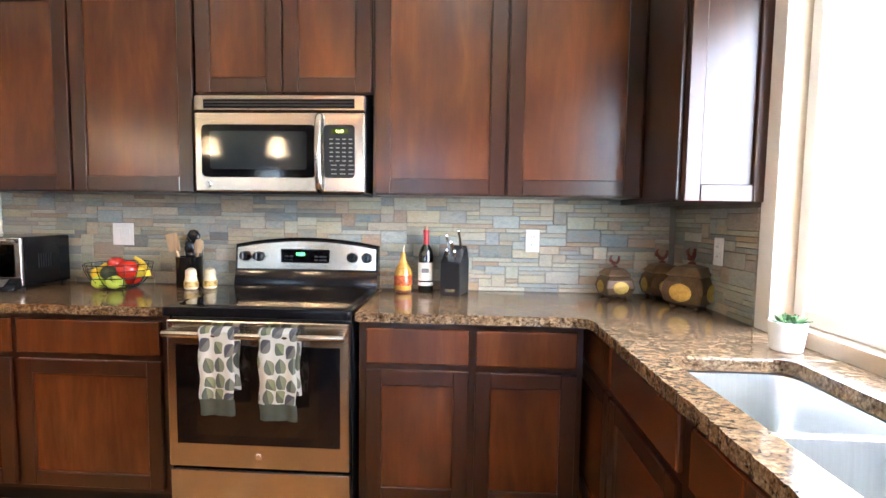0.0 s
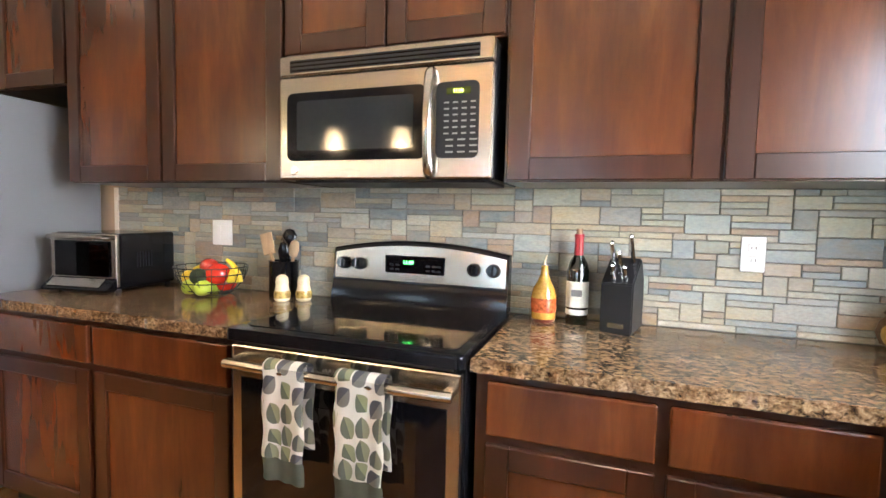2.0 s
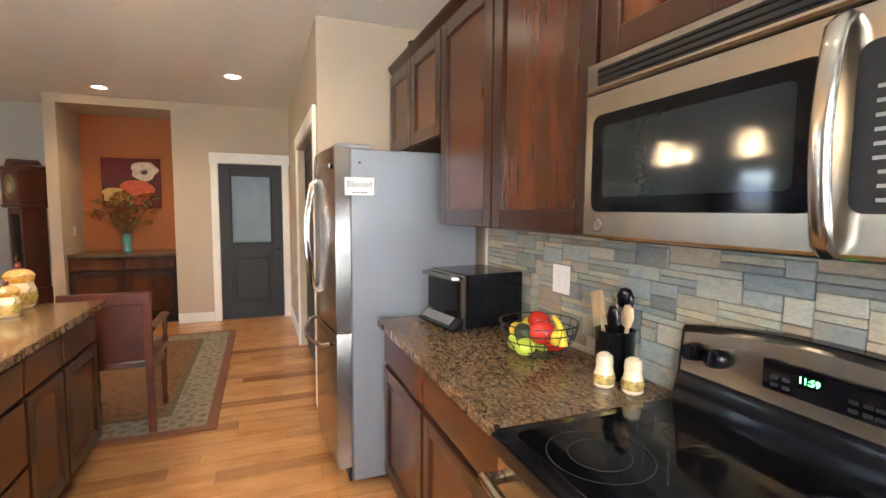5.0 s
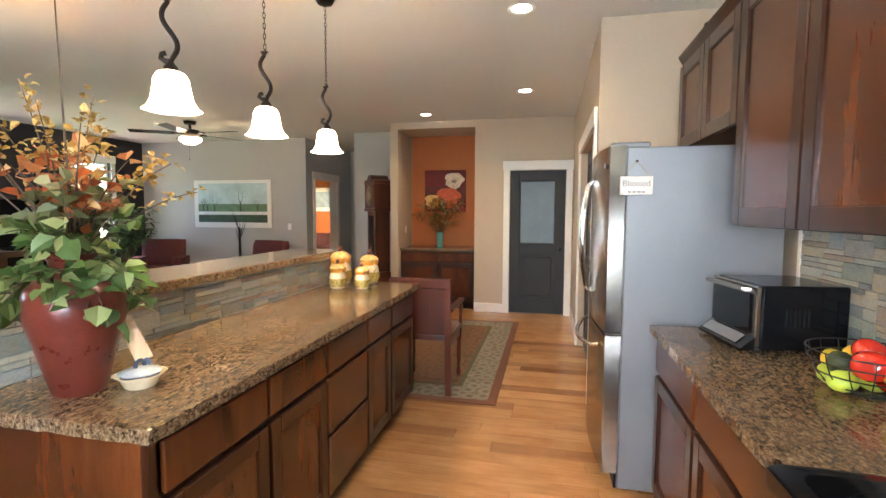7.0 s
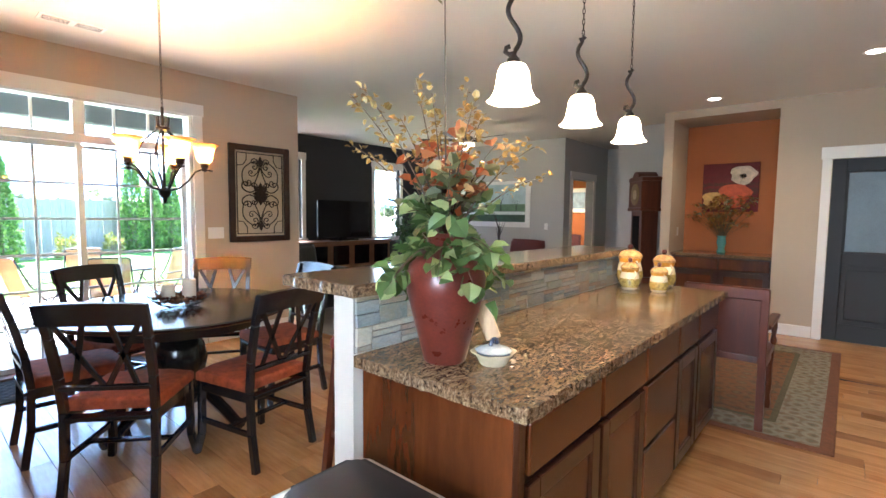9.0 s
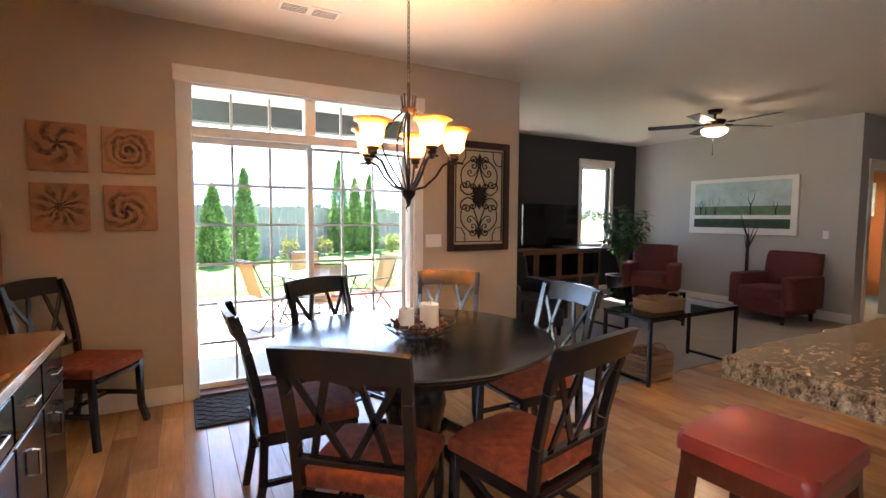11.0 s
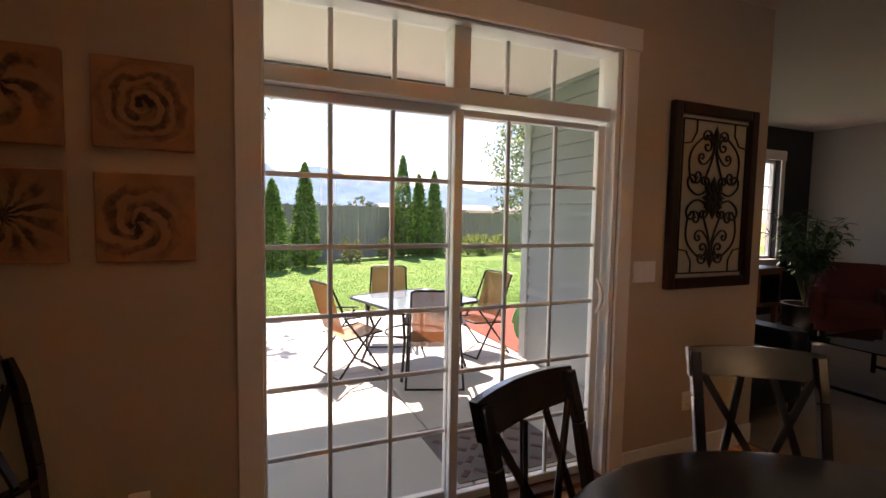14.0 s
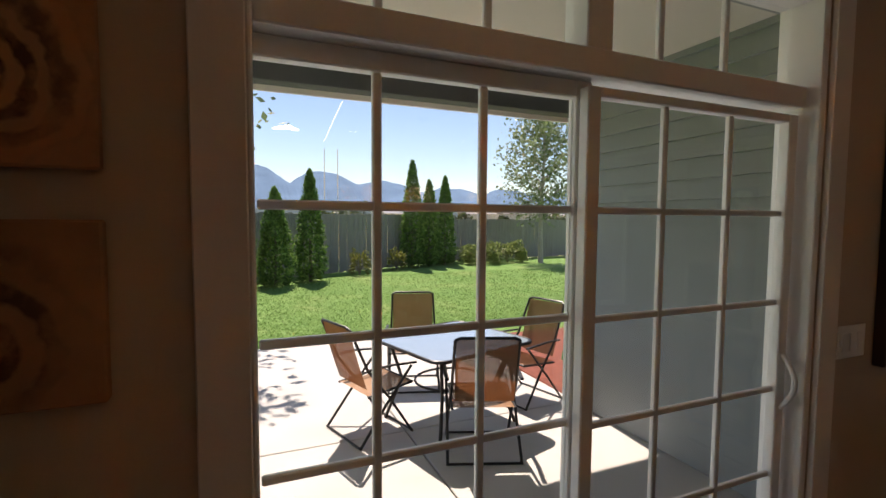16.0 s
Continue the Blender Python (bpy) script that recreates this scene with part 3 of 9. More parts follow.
# ---- kitchen cabinets ----
def shaker_front(nm, x0, z0, x1, z1, y, parent, w=0.06, flat=False):
    """A door or drawer front facing -y: rails and stiles proud of a recessed panel, or a flat slab."""
    if flat:
        return part(nm, box(x0, y, z0, x1, y + 0.02, z1, 0.006, seg=2), CHERRY_FLAT, parent)
    d = part(nm, box(x0, y, z0, x0 + w, y + 0.02, z1, 0.003), CHERRY, parent)
    for q in ((x1 - w, z0, x1, z1), (x0 + w, z0, x1 - w, z0 + w), (x0 + w, z1 - w, x1 - w, z1)):
        part("frame_rail", box(q[0], y + 0.0004, q[1], q[2], y + 0.02, q[3], 0.003), CHERRY, d)
    part("panel", box(x0 + w, y + 0.011, z0 + w, x1 - w, y + 0.017, z1 - w), CHERRY_FLAT, d)
    return d


def base_cabinet(name, x0, x1, units, at=(0, 0, 0), rz=0.0, depth=0.58, label="", h=0.874, body_top=None):
    """A cabinet facing -y, its face at local y 0; units: (left, right, list of (kind, z0, z1))."""
    c = thing(name, label, "cabinet", at, rz)
    part("body", box(x0, 0.022, 0.1, x1, depth, body_top or h, 0.002), CHERRY, c)
    part("toe_kick", box(x0, 0.09, 0.0, x1, 0.11, 0.1), BLACK_MATT, c)
    for a, b, rows in units:
        for kind, z0, z1 in rows:
            shaker_front(kind, a, z0, b, z1, -0.004, c, 0.062, kind == "drawer")
    # face frame behind the fronts
    part("face_frame", box(x0, 0.014, 0.1, x1, 0.0218, h), CHERRY, c)
    return c


DD = [("drawer", 0.7, 0.845), ("door", 0.125, 0.675)]
base_cabinet("base_cabinet", -1.675, -0.39, [(-1.655, -1.075, DD), (-1.045, -0.42, DD)], (0, 2.09, 0), 0, 0.6, "dark cherry base cabinet with two drawers and two doors")
base_cabinet("base_cabinet", 0.405, 1.3, [(0.437, 0.85, DD), (0.876, 1.275, DD)], (0, 2.09, 0), 0, 0.6, "dark cherry base cabinet beside the range")
base_cabinet("sink_base_cabinet", -2.1, 0.8, [(-2.06, -1.62, DD), (-1.6, -1.16, DD), (-1.12, -0.6, [("drawer", 0.7, 0.845), ("door", 0.125, 0.675)]), (-0.58, -0.06, DD), (0.0, 0.36, DD), (0.38, 0.78, DD)],
             (1.34, 1.28 - 0.0, 0), -90, 0.54, "dark cherry base cabinets under the sink run", body_top=0.6)


def upper_cabinet(name, x0, x1, z0, z1, doors, y=2.34, depth=0.34, label="dark cherry wall cabinet with shaker doors", crown=True):
    c = thing(name, label, "cabinet")
    part("body", box(x0, y + 0.022, z0, x1, y + depth, z1, 0.002), CHERRY, c)
    part("face_frame", box(x0, y + 0.012, z0, x1, y + 0.0218, z1), CHERRY, c)
    for a, b in doors:
        shaker_front("door", a, z0 + 0.004, b, z1 - 0.004, y - 0.008, c, 0.068)
    if crown:
        own = bmesh.new()
        prof = [(0.0, 0.0), (-0.012, 0.0), (-0.014, 0.012), (-0.035, 0.045), (-0.04, 0.06), (0.0, 0.06)]
        a = [own.verts.new((x0 - 0.0, y + 0.02 + p, z1 + q)) for p, q in prof]
        b = [own.verts.new((x1 + 0.0, y + 0.02 + p, z1 + q)) for p, q in prof]
        own.faces.new(a)
        own.faces.new(b[::-1])
        for k in range(len(prof)):
            own.faces.new((a[k], a[(k + 1) % 6], b[(k + 1) % 6], b[k]))
        part("crown_moulding", own, CHERRY, c)
    return c


upper_cabinet("wall_cabinet", -1.525, -0.402, 1.385, 2.31, [(-1.52, -0.99), (-0.978, -0.405)])
upper_cabinet("wall_cabinet", 0.41, 1.59, 1.385, 2.31, [(0.42, 0.994), (1.004, 1.572)])
upper_cabinet("microwave_cabinet", -0.4, 0.408, 1.825, 2.31, [(-0.39, 0.002), (0.01, 0.402)], label="small dark cherry cabinet above the microwave")
upper_cabinet("fridge_cabinet", -2.47, -1.527, 1.81, 2.31, [(-2.46, -2.01), (-2.0, -1.535)], 2.34, label="dark cherry cabinet above the refrigerator")
ce = thing("wall_cabinet", "dark cherry end cabinet beside the sink window", "cabinet")
part("body", box(1.6, 1.985, 1.36, XE - 0.002, YN - 0.002, 2.31, 0.002), CHERRY, ce)
for q in ((1.6, 1.36, 1.655, 2.31), (1.835, 1.36, 1.888, 2.31), (1.655, 1.36, 1.835, 1.42), (1.655, 2.25, 1.835, 2.31)):
    part("end_rail", box(q[0], 1.97, q[1], q[2], 1.984, q[3], 0.003), CHERRY, ce)
part("door", box(1.582, 2.0, 1.365, 1.599, 2.33, 2.305, 0.003), CHERRY, ce)

# ---- worktops ----
CT0, CT1 = 0.874, 0.912


def worktop(name, outline, label, z0=CT0, z1=CT1):
    return solo(name, slab(outline, z0, z1, 0.008), GRANITE, label, "worktop")


def chipped(p, q, step=0.02, amp=0.0035, seed=1):
    """Points from p to q with the small bites of a chiselled stone edge."""
    r = random.Random(seed)
    a, b = Vector((*p, 0)), Vector((*q, 0))
    n = max(2, int((b - a).length / step))
    side = Vector((-(b - a).y, (b - a).x, 0)).normalized()
    return [tuple((a + (b - a) * k / n + side * r.uniform(-amp, amp))[:2]) for k in range(n)]


worktop("worktop", [(-0.388, YN - 0.013), (-1.68, YN - 0.013)] + chipped((-1.68, 2.06), (-0.388, 2.06), seed=4) + [(-0.388, 2.06)], "polished brown granite worktop beside the refrigerator")
# the L-shaped top with the sink cut out: built of strips round the bowl
SX0, SX1, SY0, SY1 = 1.4, 1.735, 0.62, 1.575
top_l = slab([(XE - 0.013, YN - 0.013), (0.398, YN - 0.013)] + chipped((0.398, 2.06), (1.26, 2.06), seed=5) + [(1.26, 2.06), (1.3, 2.04), (1.312, 2.0)] + chipped((1.312, 2.0), (1.312, SY1), seed=6) + [(1.312, SY1), (XE - 0.013, SY1)], CT0, CT1, 0.006)
slab([(1.312, SY1 - 0.0005)] + chipped((1.312, SY1 - 0.0005), (1.312, SY0), seed=7) + [(1.312, SY0), (SX0, SY0), (SX0, SY1 - 0.0005)], CT0, CT1, 0, top_l)
slab([(SX1, SY0), (XE - 0.013, SY0), (XE - 0.013, SY1 - 0.0005), (SX1, SY1 - 0.0005)], CT0, CT1, 0, top_l)
slab(chipped((1.312, SY0 - 0.0005), (1.312, -0.9), seed=8) + [(1.312, -0.9), (XE - 0.013, -0.9), (XE - 0.013, SY0 - 0.0005)], CT0, CT1, 0, top_l)
for cx, cy, sx, sy in ((SX0, SY1, 1, -1), (SX1, SY1, -1, -1), (SX0, SY0, 1, 1), (SX1, SY0, -1, 1)):
    r = 0.045
    pts = [(cx, cy)] + [(cx + sx * r * (1 - math.cos(radians(a))), cy + sy * r * (1 - math.sin(radians(a)))) for a in range(0, 91, 15)]
    slab(pts if sx * sy > 0 else pts[::-1], CT0 + 0.0005, CT1 - 0.0005, 0, top_l)
solo("worktop", top_l, GRANITE, "polished brown granite corner worktop with chiselled edge", "worktop")


def sink():
    s = thing("double_sink", "brushed stainless undermount double-bowl sink", "sink")
    satin = steel("satin_sink_steel", (0.66, 0.67, 0.66), 0.3, (40, 2, 2))
    for y0, y1 in ((1.12 + 0.085, SY1 - 0.004), (SY0 + 0.004, 1.12 + 0.06)):
        bm = bmesh.new()
        rings = []
        for ins, z, r in ((-0.012, CT0 - 0.002, 0.06), (0.0, CT0 - 0.004, 0.06), (0.004, CT0 - 0.03, 0.06), (0.012, CT0 - 0.19, 0.06), (0.045, CT0 - 0.215, 0.08), (0.13, CT0 - 0.22, 0.03)):
            rings.append([bm.verts.new((x, y, z)) for x, y in round_rect(SX0 + ins, y0 + ins, SX1 - ins, y1 - ins, r)])
        for a, b in zip(rings, rings[1:]):
            for k in range(len(a)):
                bm.faces.new((a[k], a[(k + 1) % len(a)], b[(k + 1) % len(a)], b[k]))
        bm.faces.new(rings[-1])
        bowl = part("bowl", bm, satin, s, "", True)
        part("drain", lathe([(0.0, 0.004), (0.03, 0.004), (0.042, 0.0), (0.0, -0.002)], 20, ((SX0 + SX1) / 2, (y0 + y1) / 2, CT0 - 0.218)), CHROME, bowl, "", True)


sink()
fc = thing("faucet", "brushed nickel gooseneck kitchen faucet", "faucet", (1.8, 1.13, CT1))
part("base", lathe([(0.028, 0), (0.028, 0.03), (0.018, 0.045), (0.016, 0.1), (0.0, 0.1)], 16), CHROME, fc, "", True)
part("spout", tube([(0, 0, 0.09), (0, 0, 0.26)] + [(-0.09 + 0.09 * math.cos(radians(a)), 0, 0.26 + 0.09 * math.sin(radians(a))) for a in range(15, 181, 15)] + [(-0.18, 0, 0.2)], 0.012, 10), CHROME, fc, "", True)


# ---- range ----
def kitchen_range():
    r = thing("electric_range", "stainless and black electric range, towels on its handle", "range", (0.008, 0, 0))
    w, yf, yb = 0.378, 2.06, YN - 0.014
    part("body", box(-w, 2.075, 0.02, w, yb, 0.885, 0.003), BLACK, r)
    top = part("cooktop", slab(round_rect(-w - 0.004, 2.025, w + 0.004, 2.62, 0.02), 0.886, 0.922, 0.009, seg=3), BLACK, r, "black enamel cooktop frame", True)
    part("glass_surface", slab(round_rect(-w + 0.03, 2.075, w - 0.03, 2.575, 0.03), 0.9215, 0.9245, 0.001), BLACK_GLASS, top)
    ring = plain("burner_ring_print", (0.045, 0.045, 0.048), 0.2, vary=0.1, bump=0)
    for x, y, q in ((-0.19, 2.2, 0.115), (0.19, 2.2, 0.095), (-0.19, 2.45, 0.085), (0.19, 2.45, 0.115)):
        for rad in (q, q * 0.6):
            bm = bmesh.new()
            lathe_open([(rad - 0.002, 0), (rad, 0.0)], 40, (x, y, 0.9252), bm)
            part("burner_ring", bm, ring, top)
    # backguard with a gently arched top
    bm = bmesh.new()
    n = 16
    cols = []
    for k in range(n + 1):
        x = -0.372 + 0.744 * k / n
        z = 1.135 + 0.038 * (1 - (x / 0.372) ** 2)
        cols.append([bm.verts.new((x, y, zz)) for y, zz in ((2.615, 0.995), (2.618, 1.01), (2.63, z - 0.012), (2.636, z), (yb, z), (yb, 0.92), (2.6, 0.92), (2.6, 0.94))])
    for a, b in zip(cols, cols[1:]):
        for i in range(8):
            bm.faces.new((a[i], a[(i + 1) % 8], b[(i + 1) % 8], b[i]))
    bm.faces.new(cols[0])
    bm.faces.new(cols[-1][::-1])
    bg = part("backguard", bm, BLACK, r, "", True)
    bm = bmesh.new()
    prev = None
    for k in range(n + 1):
        x = -0.362 + 0.724 * k / n
        z = 1.118 + 0.036 * (1 - (x / 0.362) ** 2)
        cur = [bm.verts.new((x, 2.6165, 1.012)), bm.verts.new((x, 2.6275, z)), bm.verts.new((x, 2.634, z)), bm.verts.new((x, 2.626, 1.012))]
        if prev:
            for i in range(4):
                bm.faces.new((prev[i], prev[(i + 1) % 4], cur[(i + 1) % 4], cur[i]))
        prev = cur
    part("control_panel", bm, STEEL, bg, "brushed stainless control panel")
    part("clock_display", box(-0.13, 2.6125, 1.045, 0.12, 2.618, 1.115, 0.004), BLACK_GLASS, bg, "black clock display, lit green digits")
    digit = glowing("green_digits", (0.1, 1.0, 0.15), 1.0, (0.02, 0.1, 0.02))
    segs(bg, "digits", "11:59", -0.028, 1.09, 2.6118, 0.015, digit)
    for x in (-0.1, -0.075, 0.055, 0.08, 0.1):
        for z in (1.06, 1.078):
            part("button", box(x - 0.008, 2.6105, z - 0.004, x + 0.008, 2.613, z + 0.004, 0.001), BLACK_MATT, bg)
    for x in (-0.318, -0.248, 0.24, 0.315):
        kn = part("knob", lathe([(0.0, 0.03), (0.02, 0.03), (0.023, 0.024), (0.026, 0.004), (0.026, 0.0), (0.0, 0.0)], 20), BLACK, bg, "", True)
        kn.matrix_local = pose(x, 2.617, 1.075, 84, 0, 0)
        part("grip", box(-0.005, -0.021, 0.028, 0.005, 0.021, 0.04, 0.003), BLACK, kn)
    # oven door
    d = part("oven_door", box(-w + 0.006, 2.045, 0.262, w - 0.006, 2.074, 0.868, 0.006, seg=2), STEEL, r, "stainless oven door with dark window")
    part("door_window", box(-0.335, 2.0425, 0.36, 0.335, 2.046, 0.77, 0.002), BLACK_GLASS, d)
    part("inner_window", box(-0.25, 2.0412, 0.4, 0.25, 2.0424, 0.715), plain("oven_window", (0.008, 0.0045, 0.003), 0.06, bump=0), d)
    hd = part("handle", tube([(-0.36, 2.005, 0.82)] + [(-0.36 + 0.72 * k / 10, 2.002 - 0.012 * math.sin(math.pi * k / 10), 0.822) for k in range(1, 10)] + [(0.36, 2.005, 0.82)], 0.0145, 12), STEEL, d, "brushed stainless bar handle", True)
    for x in (-0.345, 0.345):
        part("handle_post", box(x - 0.014, 2.006, 0.808, x + 0.014, 2.046, 0.834, 0.005), STEEL, hd)
    part("badge", lathe([(0.0, 0.003), (0.012, 0.003), (0.015, 0.0), (0.0, -0.001)], 20), CHROME, d, "", True).matrix_local = pose(0, 2.0445, 0.312, 90, 0, 0)
    dw = part("drawer", box(-w + 0.006, 2.05, 0.05, w - 0.006, 2.074, 0.248, 0.006, seg=2), STEEL, r, "stainless warming drawer")
    part("vent_slot", box(-w + 0.03, 2.046, 0.872, w - 0.03, 2.05, 0.88), BLACK_MATT, d)


def segs(parent, nm, text, x, z, y, h, material):
    """Short lettering facing -y, flat on its panel."""
    cu = bpy.data.curves.new(nm, "FONT")
    cu.body, cu.size, cu.extrude, cu.align_x = text, h * 1.35, 0.0004, "CENTER"
    tmp = bpy.data.objects.new(nm, cu)
    scene.collection.objects.link(tmp)
    dg = bpy.context.evaluated_depsgraph_get()
    me = bpy.data.meshes.new_from_object(tmp.evaluated_get(dg))
    bpy.data.objects.remove(tmp)
    me.materials.clear()
    me.materials.append(material)
    ob = new(nm, me)
    ob.parent = parent
    ob.matrix_local = pose(x, y, z - h / 2, 90, 0, 0)
    return ob


kitchen_range()


# ---- microwave ----
def microwave():
    m = thing("microwave", "stainless over-the-range microwave with black glass door", "microwave", (0.009, 0, 0))
    x0, x1, z0, z1, yf = -0.378, 0.378, 1.388, 1.806, 2.278
    part("body", box(x0, yf + 0.03, z0, x1, YN - 0.014, z1, 0.004), BLACK, m)
    part("top_grille_panel", box(x0, yf, 1.735, x1, yf + 0.03, z1, 0.008, seg=2), STEEL, m)
    part("grille_recess", box(-0.335, yf - 0.001, 1.747, 0.335, yf + 0.004, 1.79, 0.002), BLACK_MATT, m)
    for k in range(3):
        part("louvre", box(-0.333, yf - 0.004, 1.752 + k * 0.0135, 0.333, yf + 0.002, 1.757 + k * 0.0135, 0.0015), BLACK, m)
    d = part("door", box(x0, yf, z0, x1, yf + 0.03, 1.732, 0.008, seg=2), STEEL, m, "stainless door with rounded dark window")
    def plate(nm, a, c, b, e, r, y, mat, lab=""):
        bm = slab(round_rect(a, c, b, e, r), -0.003, 0.0)
        ob = part(nm, bm, mat, d, lab)
        ob.matrix_local = pose(0, y, 0, 90, 0, 0)
    plate("window_frame", -0.345, 1.452, 0.165, 1.68, 0.025, yf - 0.0012, BLACK_GLASS)
    plate("inner_window", -0.305, 1.487, 0.125, 1.652, 0.012, yf - 0.0024, plain("microwave_window", (0.016, 0.019, 0.02), 0.03, bump=0))
    plate("keypad", 0.2, 1.452, 0.335, 1.68, 0.02, yf - 0.0012, BLACK_MATT, "black keypad with pale printed keys")
    plate("display", 0.232, 1.642, 0.308, 1.662, 0.003, yf - 0.0024, plain("display_window", (0.05, 0.06, 0.01), 0.2))
    segs(d, "digits", "11:59", 0.27, 1.652, yf - 0.0032, 0.011, glowing("yellow_digits", (0.65, 1.0, 0.1), 0.9, (0.05, 0.1, 0.01)))
    ink = plain("pale_print", (0.2, 0.2, 0.19), 0.5, vary=0.02, bump=0)
    for r in range(9):
        for c in range(4 if r > 2 else 3):
            x = (0.225 + c * 0.028) if r > 2 else (0.232 + c * 0.038)
            part("key_print", box(x, yf - 0.0022, 1.468 + r * 0.0185, x + (0.016 if r > 2 else 0.024), yf - 0.001, 1.473 + r * 0.0185), ink, d)
    hpts = [(0.183, yf - 0.004, 1.395)] + [(0.183, yf - 0.022 - 0.018 * math.sin(math.pi * k / 10), 1.41 + 0.295 * k / 10) for k in range(11)] + [(0.183, yf - 0.004, 1.72)]
    part("handle", tube(hpts, 0.015, 12, None, 0.7), STEEL_V, d, "curved stainless handle", True)
    part("badge", lathe([(0.0, 0.003), (0.013, 0.003), (0.016, 0.0), (0.0, -0.001)], 20), CHROME, d, "", True).matrix_local = pose(-0.318, yf - 0.0005, 1.42, 90, 0, 0)
    under = part("under_panel", box(x0 + 0.03, yf + 0.05, z0 - 0.006, x1 - 0.03, 2.6, z0 - 0.0005), BLACK_MATT, m)


microwave()


# ---- refrigerator ----
def refrigerator():
    f = thing("refrigerator", "stainless french-door refrigerator with grey sides and freezer drawer", "refrigerator")
    x0, x1, yb = -2.69, -1.765, 2.64
    part("cabinet", box(x0, 1.945, 0.03, x1, yb, 1.755, 0.006), FRIDGE_SIDE, f, "silver-grey painted steel sides")
    part("toe_grille", box(x0 + 0.02, 1.93, 0.02, x1 - 0.02, 1.944, 0.1, 0.003), BLACK_MATT, f)

    def bowed(a, b, z0, z1):
        bm = bmesh.new()
        n, pts = 10, []
        for k in range(n + 1):
            u = (a + (b - a) * k / n)
            t = (u - x0) / (x1 - x0)
            pts.append((u, 1.868 - 0.035 * math.sin(math.pi * t)))
        outline = pts + [(b, 1.942), (a, 1.942)]
        own = slab(outline, z0, z1, 0.004)
        return own
    mid = (x0 + x1) / 2
    dl = part("door", bowed(x0, mid - 0.003, 0.835, 1.765), STEEL_V, f, "stainless refrigerator door", True)
    dr = part("door", bowed(mid + 0.003, x1, 0.835, 1.765), STEEL_V, f, "stainless refrigerator door", True)
    dz = part("freezer_drawer", bowed(x0, x1, 0.11, 0.822), STEEL_V, f, "stainless freezer drawer", True)
    for d, x in ((dl, mid - 0.05), (dr, mid + 0.05)):
        s = -1 if d is dl else 1
        part("handle", tube([(x, 1.83, 0.98)] + [(x + s * 0.03 * math.sin(math.pi * k / 12), 1.805 - 0.035 * math.sin(math.pi * k / 12), 1.0 + 0.6 * k / 12) for k in range(13)] + [(x, 1.83, 1.62)], 0.012, 10), CHROME, d, "arched bright handle", True)
    part("handle", tube([(x0 + 0.12, 1.85, 0.745)] + [(x0 + 0.13 + 0.665 * k / 12, 1.815 - 0.055 * math.sin(math.pi * k / 12), 0.735 - 0.02 * math.sin(math.pi * k / 12)) for k in range(13)] + [(x1 - 0.12, 1.85, 0.745)], 0.012, 10), CHROME, dz, "arched bright handle", True)
    for x in (x0 + 0.08, x1 - 0.1):
        part("hinge_cover", box(x - 0.05, 1.875, 1.756, x + 0.06, 2.06, 1.785, 0.008), FRIDGE_SIDE, f)
    part("hinge", box(x1 - 0.05, 1.87, 0.823, x1 + 0.004, 1.95, 0.834, 0.002), CHROME, f)
    part("badge", box(x1 - 0.1, 1.8505, 1.66, x1 - 0.055, 1.854, 1.685, 0.001), CHROME, f)


refrigerator()

# ---- island with raised bar ----
IX0, IX1 = -2.66, -0.235
isl = thing("kitchen_island", "long dark cherry island with drawers and doors", "island")
part("body", box(IX0 + 0.03, 0.02, 0.1, IX1 - 0.03, 0.6, CT0 - 0.001, 0.002), CHERRY, isl)
part("toe_kick", box(IX0 + 0.03, 0.5, 0.0, IX1 - 0.03, 0.53, 0.1), BLACK_MATT, isl)
part("end_panel", box(IX1 - 0.03, 0.02, 0.0, IX1 - 0.012, 0.605, CT0 - 0.001, 0.003), CHERRY_FLAT, isl)
part("corner_stile", box(IX1 - 0.045, 0.601, 0.0, IX1 - 0.012, 0.62, CT0 - 0.001, 0.003), CHERRY, isl)


def isl_front(nm, a, b, z0, z1, flat):
    d = shaker_front(nm, -b, z0, -a, z1, -0.622, isl, 0.06, flat)
    d.matrix_local = pose(0, 0, 0, 0, 0, 180)
    return d


D3 = [("drawer", 0.7, 0.845), ("drawer", 0.42, 0.68), ("drawer", 0.125, 0.4)]
for a, b, rows in ((-0.765, -0.3, DD), (-1.22, -0.785, DD), (-1.7, -1.24, D3), (-2.1, -1.72, DD), (-2.6, -2.12, DD)):
    for kind, z0, z1 in rows:
        isl_front(kind, a, b, z0, z1, kind == "drawer")
worktop("worktop", [(IX0 - 0.02, 0.005)] + [(IX1 + 0.012, 0.005)] + chipped((IX1 + 0.012, 0.005), (IX1 + 0.012, 0.655), seed=11) + chipped((IX1 + 0.012, 0.655), (IX0 - 0.02, 0.655), seed=12) + [(IX0 - 0.02, 0.655)], "polished brown granite island worktop")
struct("wall_bar", box(IX0 - 0.01, -0.115, 0, IX1 + 0.0, -0.012, 1.108), plain("cream_wall_paint", (0.58, 0.53, 0.46), 0.6, vary=0.03, scale=2, fine=200, bump=0.1), "low cream pony wall behind the island")
worktop("granite_ledge", [(IX0 - 0.05, -0.36)] + chipped((IX0 - 0.05, -0.36), (-0.19, -0.36), seed=13) + chipped((-0.19, -0.36), (-0.19, 0.045), seed=14) + [(-0.19, 0.045), (IX0 - 0.05, 0.045)], "raised polished granite bar ledge", 1.11, 1.15)
struct("grout_bed_bar", box(IX0, -0.0118, 0.912, IX1 - 0.001, -0.0065, 1.108), GROUT)
struct("grout_bed_north", box(-1.72, YN - 0.0062, 0.9, XE - 0.002, YN - 0.0005, 1.386), GROUT)
